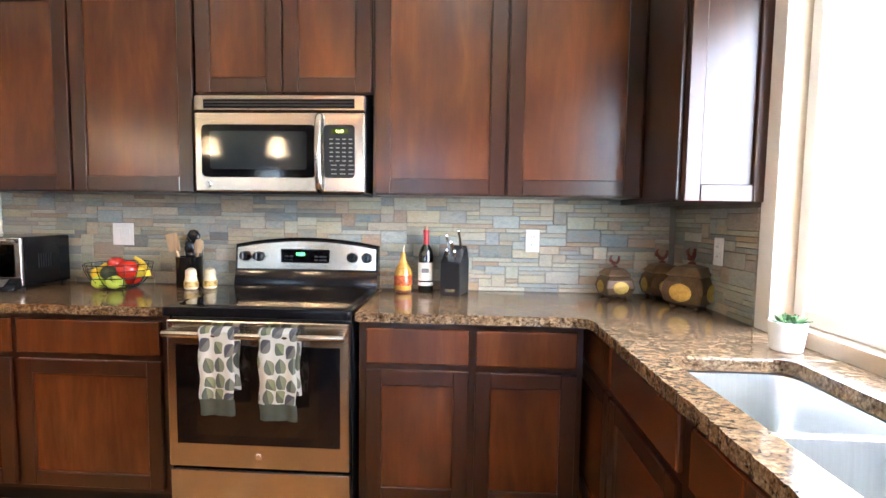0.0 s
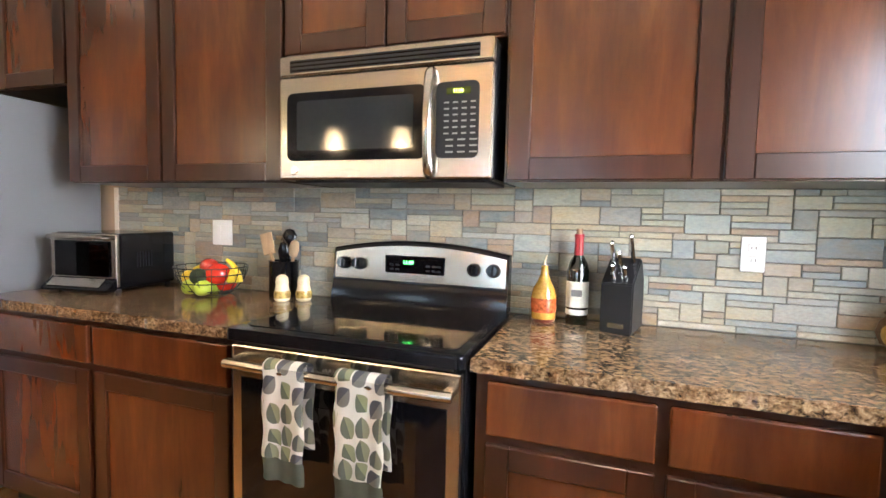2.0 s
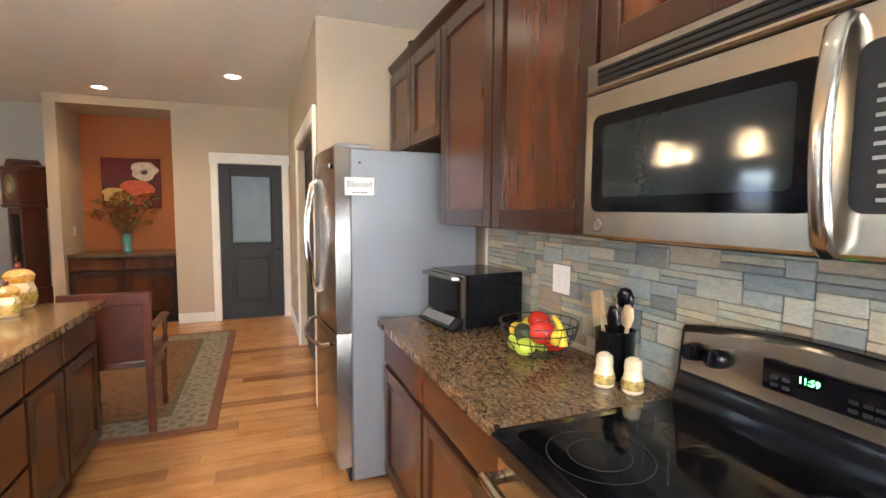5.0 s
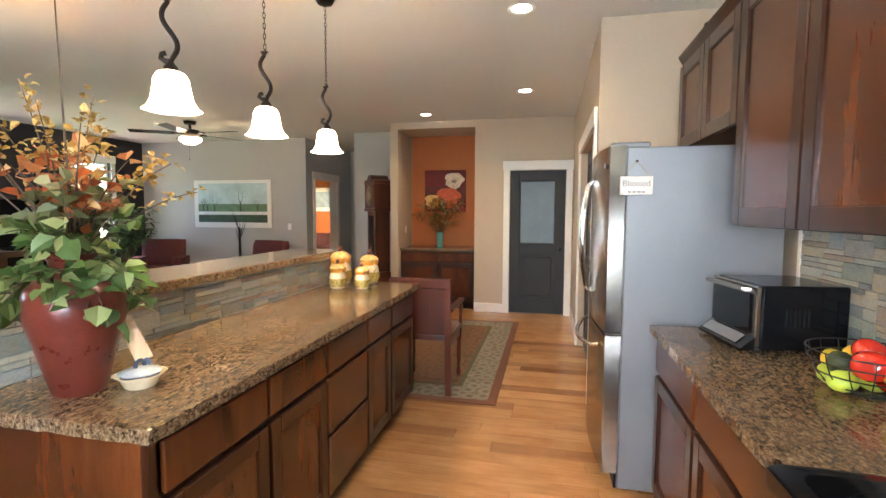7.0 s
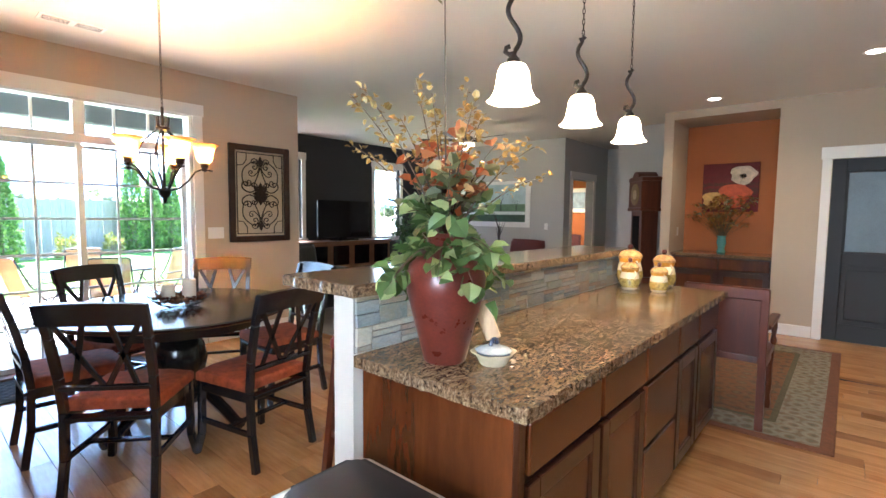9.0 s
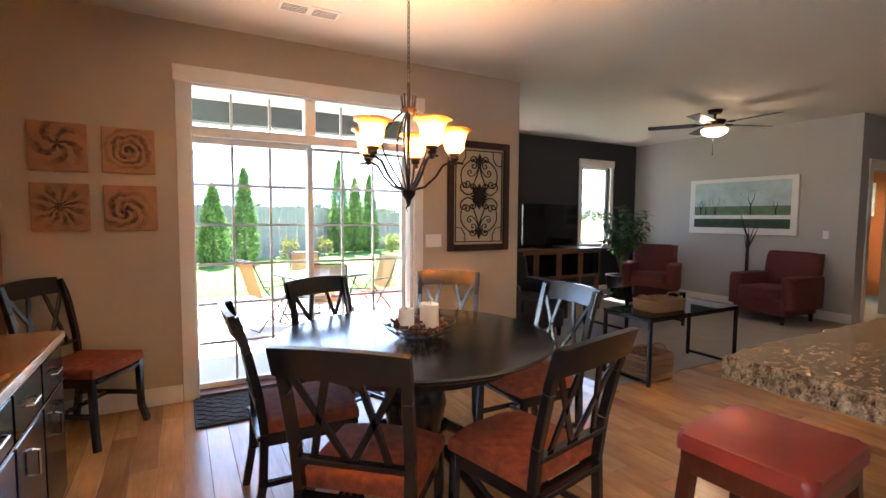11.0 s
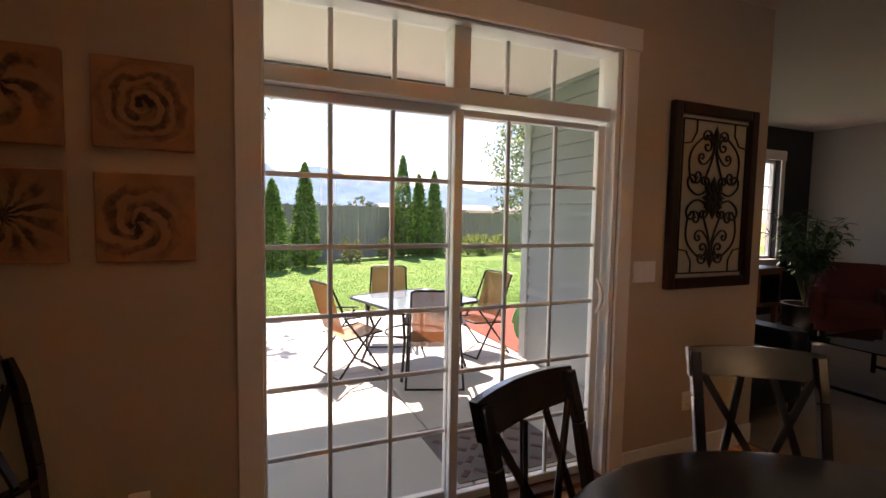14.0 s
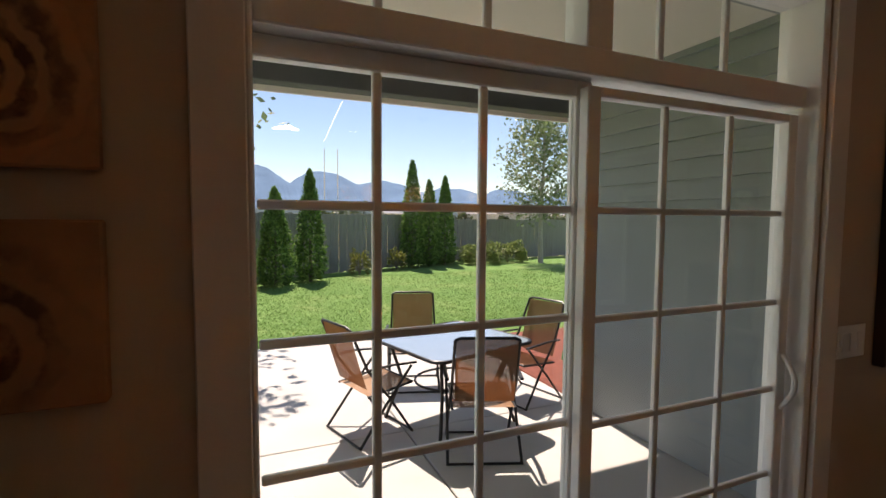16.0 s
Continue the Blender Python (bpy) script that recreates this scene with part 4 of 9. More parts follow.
struct("grout_bed_east", box(XE - 0.0062, 1.99, 0.9, XE - 0.0005, YN - 0.008, 1.36), GROUT)

# ---- small things on the kitchen worktops ----
def outlet(name, label, m, kind="outlet", w=0.07, h=0.115, mat=WHITE_PLASTIC):
    o = thing(name, label, "outlet" if kind == "outlet" else "switch")
    o.matrix_world = m
    part("cover_plate", box(-w / 2, -0.006, -h / 2, w / 2, 0, h / 2, 0.003, seg=2), mat, o)
    if kind == "outlet":
        for z in (-0.02, 0.02):
            s = part("socket", box(-0.016, -0.0085, z - 0.014, 0.016, -0.006, z + 0.014, 0.003), mat, o)
            for x in (-0.006, 0.006):
                part("slot", box(x - 0.001, -0.0089, z - 0.004, x + 0.001, -0.0086, z + 0.005), BLACK_MATT, s)
    else:
        n = max(1, round(w / 0.055))
        for k in range(n):
            x = (k - (n - 1) / 2) * 0.046
            part("rocker", box(x - 0.016, -0.009, -0.033, x + 0.016, -0.006, 0.033, 0.002), mat, o)


outlet("wall_switch", "white double rocker switch on slate tile", pose(-1.0, YN - 0.02, 1.175), "switch", 0.115, 0.118)
outlet("wall_outlet", "white duplex outlet on slate tile", pose(1.165, YN - 0.02, 1.175))
outlet("wall_outlet", "white duplex outlet on shaded slate tile", pose(XE - 0.02, 2.24, 1.165, 0, 0, -90))
outlet("wall_switch", "white triple switch beside the patio door", pose(-1.483, YS, 1.155, 0, 0, 180), "switch", 0.165, 0.118)
outlet("wall_outlet", "white duplex outlet low on the wall", pose(0.94, YS, 0.36, 0, 0, 180))
outlet("wall_outlet", "white duplex outlet low on the wall", pose(-1.87, YS, 0.36, 0, 0, 180))
outlet("wall_outlet", "black duplex outlet on the bar tile", pose(-0.72, 0.006, 1.01, 0, 0, 180), "outlet", 0.07, 0.115, BLACK_MATT)
outlet("wall_switch", "white switch inside the niche", pose(-6.45, -0.62, 1.17, 0, 0, 180), "switch", 0.07)
outlet("wall_switch", "white switch on the grey wall", pose(-7.1, -3.02, 1.17, 0, 0, 90), "switch", 0.07)


def rooster_jar(at, s, rz):
    j = thing("rooster_canister", "bronze-toned square canister with gold medallion and rooster finial", "canister", at, rz, "rooster canisters in the corner")
    bronze = plain("aged_bronze", (0.12, 0.07, 0.034), 0.4, 0.45, 0.45, 18, 140, 0.3)
    gold = plain("gold_medallion", (0.5, 0.33, 0.07), 0.4, 0.3, 0.35, 40, 200, 0.4)

    own = bmesh.new()
    rings = []
    for r, z in ((0.06, 0.014), (0.085, 0.03), (0.098, 0.075), (0.088, 0.125), (0.07, 0.15)):
        rings.append([own.verts.new((x * s, y * s, z * s)) for x, y in round_rect(-r, -r, r, r, 0.01, 2)])
    for a, b in zip(rings, rings[1:]):
        for k in range(len(a)):
            own.faces.new((a[k], a[(k + 1) % len(a)], b[(k + 1) % len(a)], b[k]))
    own.faces.new(rings[0][::-1])
    own.faces.new(rings[-1])
    part("body", own, bronze, j)
    for a in range(4):
        m = part("medallion", lathe([(0.0, 0.005), (0.04 * s, 0.004), (0.052 * s, 0.0), (0.0, -0.004)], 24), gold, j, "", True)
        m.matrix_local = pose(0, 0, 0, 0, 0, a * 90) @ pose(0, -0.0985 * s, 0.078 * s, 90, 0, 0) @ Matrix.Diagonal((1.0, 0.8, 1, 1))
    for x in (-0.055, 0.055):
        for y in (-0.055, 0.055):
            part("foot", lathe([(0.007 * s, 0), (0.014 * s, 0.008 * s), (0.009 * s, 0.02 * s), (0, 0.02 * s)], 10, (x * s, y * s, 0)), bronze, j, "", True)
    own = bmesh.new()
    rings = []
    for r, z in ((0.078, 0.15), (0.082, 0.156), (0.078, 0.164), (0.055, 0.192), (0.025, 0.203), (0.01, 0.206)):
        rings.append([own.verts.new((x * s, y * s, z * s)) for x, y in round_rect(-r, -r, r, r, r * 0.14, 2)])
    for a, b in zip(rings, rings[1:]):
        for k in range(len(a)):
            own.faces.new((a[k], a[(k + 1) % len(a)], b[(k + 1) % len(a)], b[k]))
    own.faces.new(rings[-1])
    own.faces.new(rings[0][::-1])
    lid = part("lid", own, plain("aged_copper", (0.17, 0.1, 0.05), 0.4, 0.4, 0.4, 16, 140, 0.3), j, "domed copper-toned lid")
    red = plain("rooster_red", (0.16, 0.04, 0.025), 0.5, 0.2, 0.3, 40, 200, 0.2)
    z = 0.206 * s
    bm = lathe([(0.0, 0), (0.02 * s, 0.0), (0.012 * s, 0.01 * s), (0.0, 0.012 * s)], 10, (0, 0, z))
    tube([(-0.02 * s, 0, z + 0.03 * s), (0, 0, z + 0.02 * s), (0.018 * s, 0, z + 0.035 * s), (0.024 * s, 0, z + 0.058 * s)], 0.013 * s, 8, bm, 1, 0.6)
    for k in range(4):
        tube([(-0.014 * s, 0, z + 0.03 * s), (-0.034 * s, 0.003 * k, z + (0.036 + 0.009 * k) * s), (-0.044 * s + 0.006 * k * s, 0, z + (0.05 + 0.008 * k) * s)], 0.005 * s, 6, bm)
    tube([(0.02 * s, 0, z + 0.06 * s), (0.026 * s, 0, z + 0.07 * s)], 0.007 * s, 6, bm)
    part("rooster_finial", bm, red, lid, "small cast rooster")


rooster_jar((1.55, 2.56, CT1), 0.72, 8)
rooster_jar((1.78, 2.58, CT1), 0.84, 0)
rooster_jar((1.81, 2.345, CT1), 0.92, 40)

pt = thing("potted_succulent", "small green succulent in a white ceramic pot", "plant", (1.79, 1.68, CT1))
part("pot", lathe([(0.038, 0), (0.042, 0.004), (0.05, 0.085), (0.046, 0.088), (0.044, 0.075), (0, 0.072)], 24), WHITE_PLASTIC, pt, "", True)
bm = bmesh.new()
rs = random.Random(3)
for k in range(34):
    a, e = k * 2.4, 0.15 + 1.2 * (k / 34)
    ln = 0.028 + 0.02 * (1 - k / 34)
    c = Vector((rs.uniform(-0.02, 0.02), rs.uniform(-0.02, 0.02), 0.078))
    d = Vector((math.cos(a) * math.cos(e), math.sin(a) * math.cos(e), math.sin(e)))
    tube([c, c + d * ln * 0.6, c + d * ln], 0.008, 6, bm, 0.5, 0.25)
part("leaves", bm, leafy("succulent_green", (0.12, 0.25, 0.09), (0.25, 0.4, 0.2)), pt)

ob_ = thing("oil_bottle", "yellow and red painted ceramic oil bottle", "bottle", (0.515, 2.59, CT1))
part("body", lathe([(0.036, 0), (0.042, 0.01), (0.045, 0.06), (0.045, 0.085), (0.039, 0.115), (0.025, 0.14), (0.015, 0.165), (0.012, 0.19), (0.014, 0.197), (0, 0.2)], 24), YELLOW_GLAZE, ob_, "", True)
part("painted_band", lathe_open([(0.0439, 0.035), (0.0457, 0.06), (0.0457, 0.085)], 24), plain("red_flower_paint", (0.45, 0.1, 0.03), 0.2, vary=0.6, scale=45, coat=0.5), ob_, "", True)
part("foot_ring", lathe_open([(0.0368, 0.0), (0.0405, 0.006), (0.0428, 0.012)], 24), RED_GLAZE, ob_, "", True)
part("pourer", tube([(0, 0, 0.198), (0, 0, 0.215), (0.006, 0, 0.235)], 0.005, 8, None, 1, 0.5), CREAM, ob_, "", True)

wb = thing("wine_bottle", "dark wine bottle with white label and red neck foil", "bottle", (0.628, 2.6, CT1))
part("glass_body", lathe([(0.035, 0), (0.0375, 0.006), (0.0375, 0.185), (0.03, 0.215), (0.0155, 0.24), (0.014, 0.3), (0.0, 0.3)], 24), plain("dark_bottle_glass", (0.006, 0.008, 0.005), 0.06, coat=1.0, bump=0), wb, "", True)
part("paper_label", lathe_open([(0.0379, 0.06), (0.0379, 0.15)], 24), plain("label_paper", (0.66, 0.64, 0.58), 0.6, vary=0.08, scale=60), wb)
part("label_print", box(-0.018, -0.0388, 0.1, 0.018, -0.0374, 0.122, 0.0), plain("label_ink", (0.2, 0.19, 0.18), 0.6), wb)
part("lower_label", lathe_open([(0.0379, 0.035), (0.0379, 0.053)], 24), WHITE_PLASTIC, wb)
part("neck_foil", lathe([(0.0158, 0.238), (0.0148, 0.3), (0.0165, 0.302), (0.0165, 0.312), (0, 0.313)], 20), plain("red_foil", (0.4, 0.02, 0.025), 0.3, vary=0.15), wb, "", True)
part("cork", lathe([(0.011, 0.312), (0.011, 0.33), (0, 0.331)], 12), plain("cork", (0.35, 0.22, 0.12), 0.8), wb)

kb = thing("knife_block", "black knife block holding steel-handled knives", "knife block", (0.775, 2.575, CT1), -14)
own = bmesh.new()
prof = [(-0.085, 0.0), (0.085, 0.0), (0.085, 0.16), (0.03, 0.24), (-0.085, 0.16)]
a = [own.verts.new((-0.05, y, z)) for y, z in prof]
b = [own.verts.new((0.05, y, z)) for y, z in prof]
own.faces.new(a)
own.faces.new(b[::-1])
for k in range(5):
    own.faces.new((a[k], a[(k + 1) % 5], b[(k + 1) % 5], b[k]))
bmesh.ops.bevel(own, geom=own.edges[:], offset=0.004, segments=2, affect="EDGES")
part("block", own, BLACK_MATT, kb)
part("name_plate", box(-0.025, -0.0865, 0.018, 0.025, -0.0855, 0.034), CHROME, kb)
for x, y, ln in ((-0.03, 0.0, 0.1), (0.0, -0.03, 0.09), (0.03, 0.01, 0.12), (-0.015, -0.06, 0.07), (0.02, -0.055, 0.06)):
    z = 0.235 + (y - 0.03) * 0.7
    p0 = Vector((x, y + 0.01, z - 0.02))
    d = Vector((0, -0.55, 0.84))
    kn = part("knife", bar(p0, p0 + d * (ln + 0.02), 0.013, 0.02, None, 0.005), CHROME, kb, "steel knife handle")
    part("bolster", bar(p0 + d * 0.012, p0 + d * 0.03, 0.015, 0.022, None, 0.003), BLACK_MATT, kn)


def shaker(at, label):
    s = thing("shaker", label, "shaker", at, 0, "salt and pepper pair")
    part("body", lathe([(0.024, 0), (0.031, 0.006), (0.034, 0.03), (0.027, 0.055), (0.025, 0.07)], 20), CREAM, s, "", True)
    part("fruit_painting", lathe_open([(0.0328, 0.014), (0.0346, 0.03), (0.0316, 0.044)], 20), plain("painted_fruit", (0.36, 0.24, 0.07), 0.2, vary=0.8, scale=70, coat=0.5), s, "", True)
    part("cap", lathe([(0.0255, 0.07), (0.027, 0.076), (0.024, 0.098), (0.012, 0.108), (0, 0.11)], 20), CREAM, s, "cream domed cap", True)


shaker((-0.535, 2.505, CT1), "cream ceramic shaker painted with fruit beside the range")
shaker((-0.462, 2.55, CT1), "cream ceramic shaker painted with fruit beside the range")

cr = thing("utensil_crock", "black crock full of wooden and black kitchen utensils", "crock", (-0.6, 2.6, CT1))
part("crock", lathe([(0.058, 0), (0.062, 0.004), (0.062, 0.15), (0.065, 0.156), (0.056, 0.157), (0.055, 0.02), (0, 0.018)], 24), BLACK, cr, "", True)
pale = wood("pale_beech", (0.42, 0.26, 0.13), (0.55, 0.37, 0.2), (0.62, 0.45, 0.27), 0.6, (1, 1, 0.1), 20, 0)
bm = tube([(-0.02, 0, 0.03), (-0.065, -0.01, 0.2)], 0.007, 8)
own = box(-0.032, -0.004, -0.01, 0.032, 0.004, 0.085, 0.004)
join(bm, own, pose(-0.068, -0.01, 0.19, 0, -14, 0))
part("wooden_spatula", bm, pale, cr, "flat wooden spatula")
bm = tube([(0.02, 0.01, 0.03), (0.035, 0.02, 0.19)], 0.007, 8)
join(bm, lathe([(0.0, -0.03), (0.022, -0.022), (0.03, 0.01), (0.022, 0.04), (0, 0.05)], 12), pose(0.05, 0.0, 0.2, 0, 12, 0) @ Matrix.Diagonal((0.9, 0.35, 1, 1)))
part("wooden_spoon", bm, pale, cr, "pale wooden spoon", True)
bm = tube([(0.0, 0.02, 0.03), (0.005, 0.03, 0.24)], 0.006, 8)
join(bm, lathe([(0.0, -0.04), (0.03, -0.025), (0.036, 0.01), (0.02, 0.035), (0, 0.04)], 14), pose(0.008, 0.03, 0.255) @ Matrix.Diagonal((1, 0.5, 1, 1)))
part("black_ladle", bm, BLACK, cr, "black plastic ladle", True)
bm = tube([(0.01, -0.02, 0.03), (0.03, -0.03, 0.17)], 0.006, 8)
join(bm, lathe([(0.0, -0.045), (0.02, -0.03), (0.027, 0.01), (0.015, 0.045), (0, 0.05)], 14), pose(0.02, -0.03, 0.19) @ Matrix.Diagonal((1, 0.4, 1, 1)))
part("black_spoon", bm, BLACK, cr, "black slotted spoon", True)
bm = bmesh.new()
for k in range(6):
    a = k * math.pi / 6
    tube([(0.024 * math.cos(a) * math.sin(math.pi * i / 10), 0.024 * math.sin(a) * math.sin(math.pi * i / 10) - 0.01, 0.16 + 0.1 * i / 10) for i in range(11)], 0.0012, 5, bm)
tube([(0, -0.01, 0.03), (0, -0.01, 0.16)], 0.006, 8, bm)
part("whisk", bm, CHROME, cr, "wire whisk")

fb = thing("fruit_bowl", "black wire bowl of lemons, red peppers and limes", "fruit bowl", (-0.9, 2.5, CT1))
bm = bmesh.new()
for r, z in ((0.06, 0.004), (0.1, 0.025), (0.127, 0.06), (0.142, 0.095), (0.148, 0.125)):
    tube([(r * math.cos(2 * math.pi * k / 28), r * math.sin(2 * math.pi * k / 28), z) for k in range(29)], 0.0024, 5, bm)
for k in range(16):
    a = 2 * math.pi * k / 16
    tube([(r * math.cos(a), r * math.sin(a), z) for r, z in ((0.04, 0.003), (0.07, 0.006), (0.1, 0.025), (0.127, 0.06), (0.142, 0.095), (0.148, 0.125))], 0.0018, 5, bm)
part("wire_frame", bm, BLACK_MATT, fb)


def fruit(nm, at, r, sx, mat, label, rz=0):
    rs = random.Random(int(at[0] * 1000))
    prof = [(0.0, -1.0), (0.45, -0.92), (0.8, -0.6), (0.98, -0.1), (0.93, 0.35), (0.66, 0.75), (0.3, 0.95), (0.0, 1.02)]
    bm = lathe([(a * r, b * r) for a, b in prof], 14, (0, 0, 0), None, lambda a, z: 1 + 0.03 * math.sin(3 * a))
    o = solo(nm, bm, mat, label, nm.replace("_", " "), True)
    o.matrix_world = pose(-0.9 + at[0], 2.5 + at[1], CT1 + at[2], 70, rz, rz * 2) @ Matrix.Diagonal((sx, 1, 1.15, 1))


LEMON = plain("lemon_skin", (0.75, 0.52, 0.03), 0.4, vary=0.1, scale=12, fine=200, bump=0.3)
PEPPER = plain("red_pepper_skin", (0.5, 0.025, 0.012), 0.15, vary=0.2, scale=10, coat=0.5, bump=0.05)
LIME = plain("lime_skin", (0.42, 0.5, 0.05), 0.4, vary=0.15, scale=12, fine=200, bump=0.3)
AVO = plain("avocado_skin", (0.02, 0.03, 0.012), 0.5, vary=0.3, scale=20, fine=120, bump=0.6)
for nm, at, r, sx, mt, lb, rz in (
        ("lemon", (-0.07, -0.05, 0.075), 0.034, 1, LEMON, "ripe yellow lemon in the wire bowl", 20), ("lemon", (-0.08, 0.02, 0.09), 0.034, 1, LEMON, "ripe yellow lemon in the wire bowl", 70),
        ("lemon", (-0.045, -0.07, 0.04), 0.034, 1, LIME, "greenish lemon low in the wire bowl", 40), ("lemon", (0.03, -0.075, 0.04), 0.034, 1, LIME, "greenish lemon low in the wire bowl", 80),
        ("red_pepper", (-0.03, 0.02, 0.115), 0.042, 1, PEPPER, "shiny red bell pepper in the bowl", 10), ("red_pepper", (0.055, -0.02, 0.095), 0.046, 1, PEPPER, "shiny red bell pepper in the bowl", 50),
        ("avocado", (-0.005, -0.065, 0.085), 0.036, 1, AVO, "dark avocado in the wire bowl", 30), ("lemon", (0.09, 0.02, 0.085), 0.034, 1, LEMON, "ripe yellow lemon in the wire bowl", 10),
        ("apple", (0.02, 0.06, 0.05), 0.045, 1, PEPPER, "red apple in the wire bowl", 0), ("lemon", (-0.02, 0.03, 0.04), 0.04, 1, LIME, "greenish lemon low in the wire bowl", 0)):
    fruit(nm, at, r, sx, mt, lb, rz)
bn = solo("banana", tube([(-0.9 + 0.1 * math.cos(a) + 0.03, 2.5 + 0.02, CT1 + 0.06 + 0.1 * math.sin(a)) for a in (0.0, 0.3, 0.6, 0.9, 1.2)], 0.017, 8, None, 1, 0.5), LEMON, "ripe banana leaning over the bowl's rim", "banana", True)

to = thing("toaster_oven", "black and silver countertop toaster oven", "toaster oven", (-1.445, 2.442, CT1), 8)
to.scale = (1, 1, 1.14)
part("body", box(-0.17, -0.105, 0.012, 0.17, 0.205, 0.225, 0.008, seg=2), BLACK, to)
part("front_frame", box(-0.17, -0.125, 0.02, 0.17, -0.106, 0.222, 0.004), STEEL, to, "silver front frame")
dr_ = part("glass_door", box(-0.145, -0.133, 0.06, 0.14, -0.1255, 0.195, 0.003), SMOKED, to, "dark glass door")
part("interior", box(-0.14, -0.1255, 0.062, 0.135, -0.1252, 0.19), plain("oven_dark", (0.03, 0.035, 0.035), 0.3), to)
part("handle", tube([(-0.15, -0.135, 0.208), (-0.145, -0.158, 0.21), (0.14, -0.158, 0.21), (0.145, -0.135, 0.208)], 0.009, 8), STEEL, dr_, "silver bar handle", True)
own = bmesh.new()
q = [own.verts.new(c) for c in ((-0.17, -0.125, 0.055), (0.17, -0.125, 0.055), (0.17, -0.175, 0.016), (-0.17, -0.175, 0.016), (-0.17, -0.125, 0.012), (0.17, -0.125, 0.012), (0.17, -0.175, 0.008), (-0.17, -0.175, 0.008))]
for f in ((0, 1, 2, 3), (3, 2, 6, 7), (4, 5, 1, 0), (7, 6, 5, 4), (0, 3, 7, 4), (1, 5, 6, 2)):
    own.faces.new([q[i] for i in f])
part("sloped_control_panel", own, BLACK, to)
own = box(-0.15, -0.022, 0.0, 0.12, 0.022, 0.002)
cp = part("control_plate", own, STEEL, to, "silver control plate")
cp.matrix_local = pose(0, -0.15, 0.0372, 38, 0, 0)
for x in (-0.15, 0.15):
    for y in (-0.1, 0.18):
        part("foot", lathe([(0.012, 0), (0.012, 0.012), (0, 0.012)], 10, (x, y, 0)), BLACK_MATT, to)
for k in range(6):
    part("side_vent", box(0.1702, -0.02 + k * 0.016, 0.09, 0.1712, -0.014 + k * 0.016, 0.15), BLACK_MATT, to)

# towels over the oven handle
def towel_cloth():
    m, n, l, b = nodes_of("leaf_print_cotton")
    v = coords(n, l, (1, 1, 0.75))
    vo = n.new("ShaderNodeTexVoronoi")
    vo.inputs["Scale"].default_value, vo.inputs["Randomness"].default_value = 19, 0.5
    flat = n.new("ShaderNodeVectorMath")
    flat.operation = "MULTIPLY"
    flat.inputs[1].default_value = (1, 0, 1)
    l.new(v, flat.inputs[0])
    l.new(flat.outputs[0], vo.inputs["Vector"])
    weave = noise_tex(n, l, v, 400, 2)
    # each cell's own place, turned by a chance angle, gives a pointed leaf with a light and a dark half
    off, spin, ang = n.new("ShaderNodeVectorMath"), n.new("ShaderNodeVectorRotate"), n.new("ShaderNodeMath")
    off.operation, ang.operation, spin.rotation_type = "SUBTRACT", "MULTIPLY_ADD", "Y_AXIS"
    l.new(flat.outputs[0], off.inputs[0])
    l.new(vo.outputs["Position"], off.inputs[1])
    ang.inputs[1].default_value, ang.inputs[2].default_value = 2.4, -1.2
    l.new(vo.outputs["Color"], ang.inputs[0])
    l.new(off.outputs[0], spin.inputs["Vector"])
    l.new(ang.outputs[0], spin.inputs["Angle"])
    sep = n.new("ShaderNodeSeparateXYZ")
    l.new(spin.outputs[0], sep.inputs[0])

    def calc(op, p, q):
        x = n.new("ShaderNodeMath")
        x.operation = op
        for i, val in enumerate((p, q)):
            if isinstance(val, (int, float)):
                x.inputs[i].default_value = val
            else:
                l.new(val, x.inputs[i])
        return x.outputs[0]
    side = calc("ABSOLUTE", sep.outputs["X"], 0)
    tall = calc("MULTIPLY", calc("POWER", calc("ABSOLUTE", calc("ADD", sep.outputs["Z"], 0.004), 0), 2), 30)
    taper = calc("MULTIPLY", sep.outputs["Z"], 0.16)
    reach = calc("ADD", calc("ADD", side, tall), taper)
    leaf = ramp(n, l, calc("MULTIPLY", reach, 27), [(0.0, (1, 1, 1)), (0.52, (1, 1, 1)), (0.57, (0, 0, 0))])
    halves = ramp(n, l, calc("ADD", calc("MULTIPLY", sep.outputs["X"], 200), 0.5), [(0.4, (0.13, 0.14, 0.13)), (0.5, (0.27, 0.28, 0.2))])
    tone = mixed(n, l, halves, ramp(n, l, vo.outputs["Color"], [(0.2, (0.8, 0.75, 0.95)), (0.8, (1.15, 1.2, 0.9))]), 1.0, "MULTIPLY")
    l.new(mixed(n, l, (0.78, 0.76, 0.7), tone, leaf), b.inputs["Base Color"])
    b.inputs["Roughness"].default_value = 0.9
    bumped(n, l, b, weave, 0.4, 0.001)
    return m


TOWEL, HEM = towel_cloth(), plain("olive_hem_cotton", (0.1, 0.11, 0.08), 0.9, vary=0.15, scale=20, fine=400, bump=0.5)


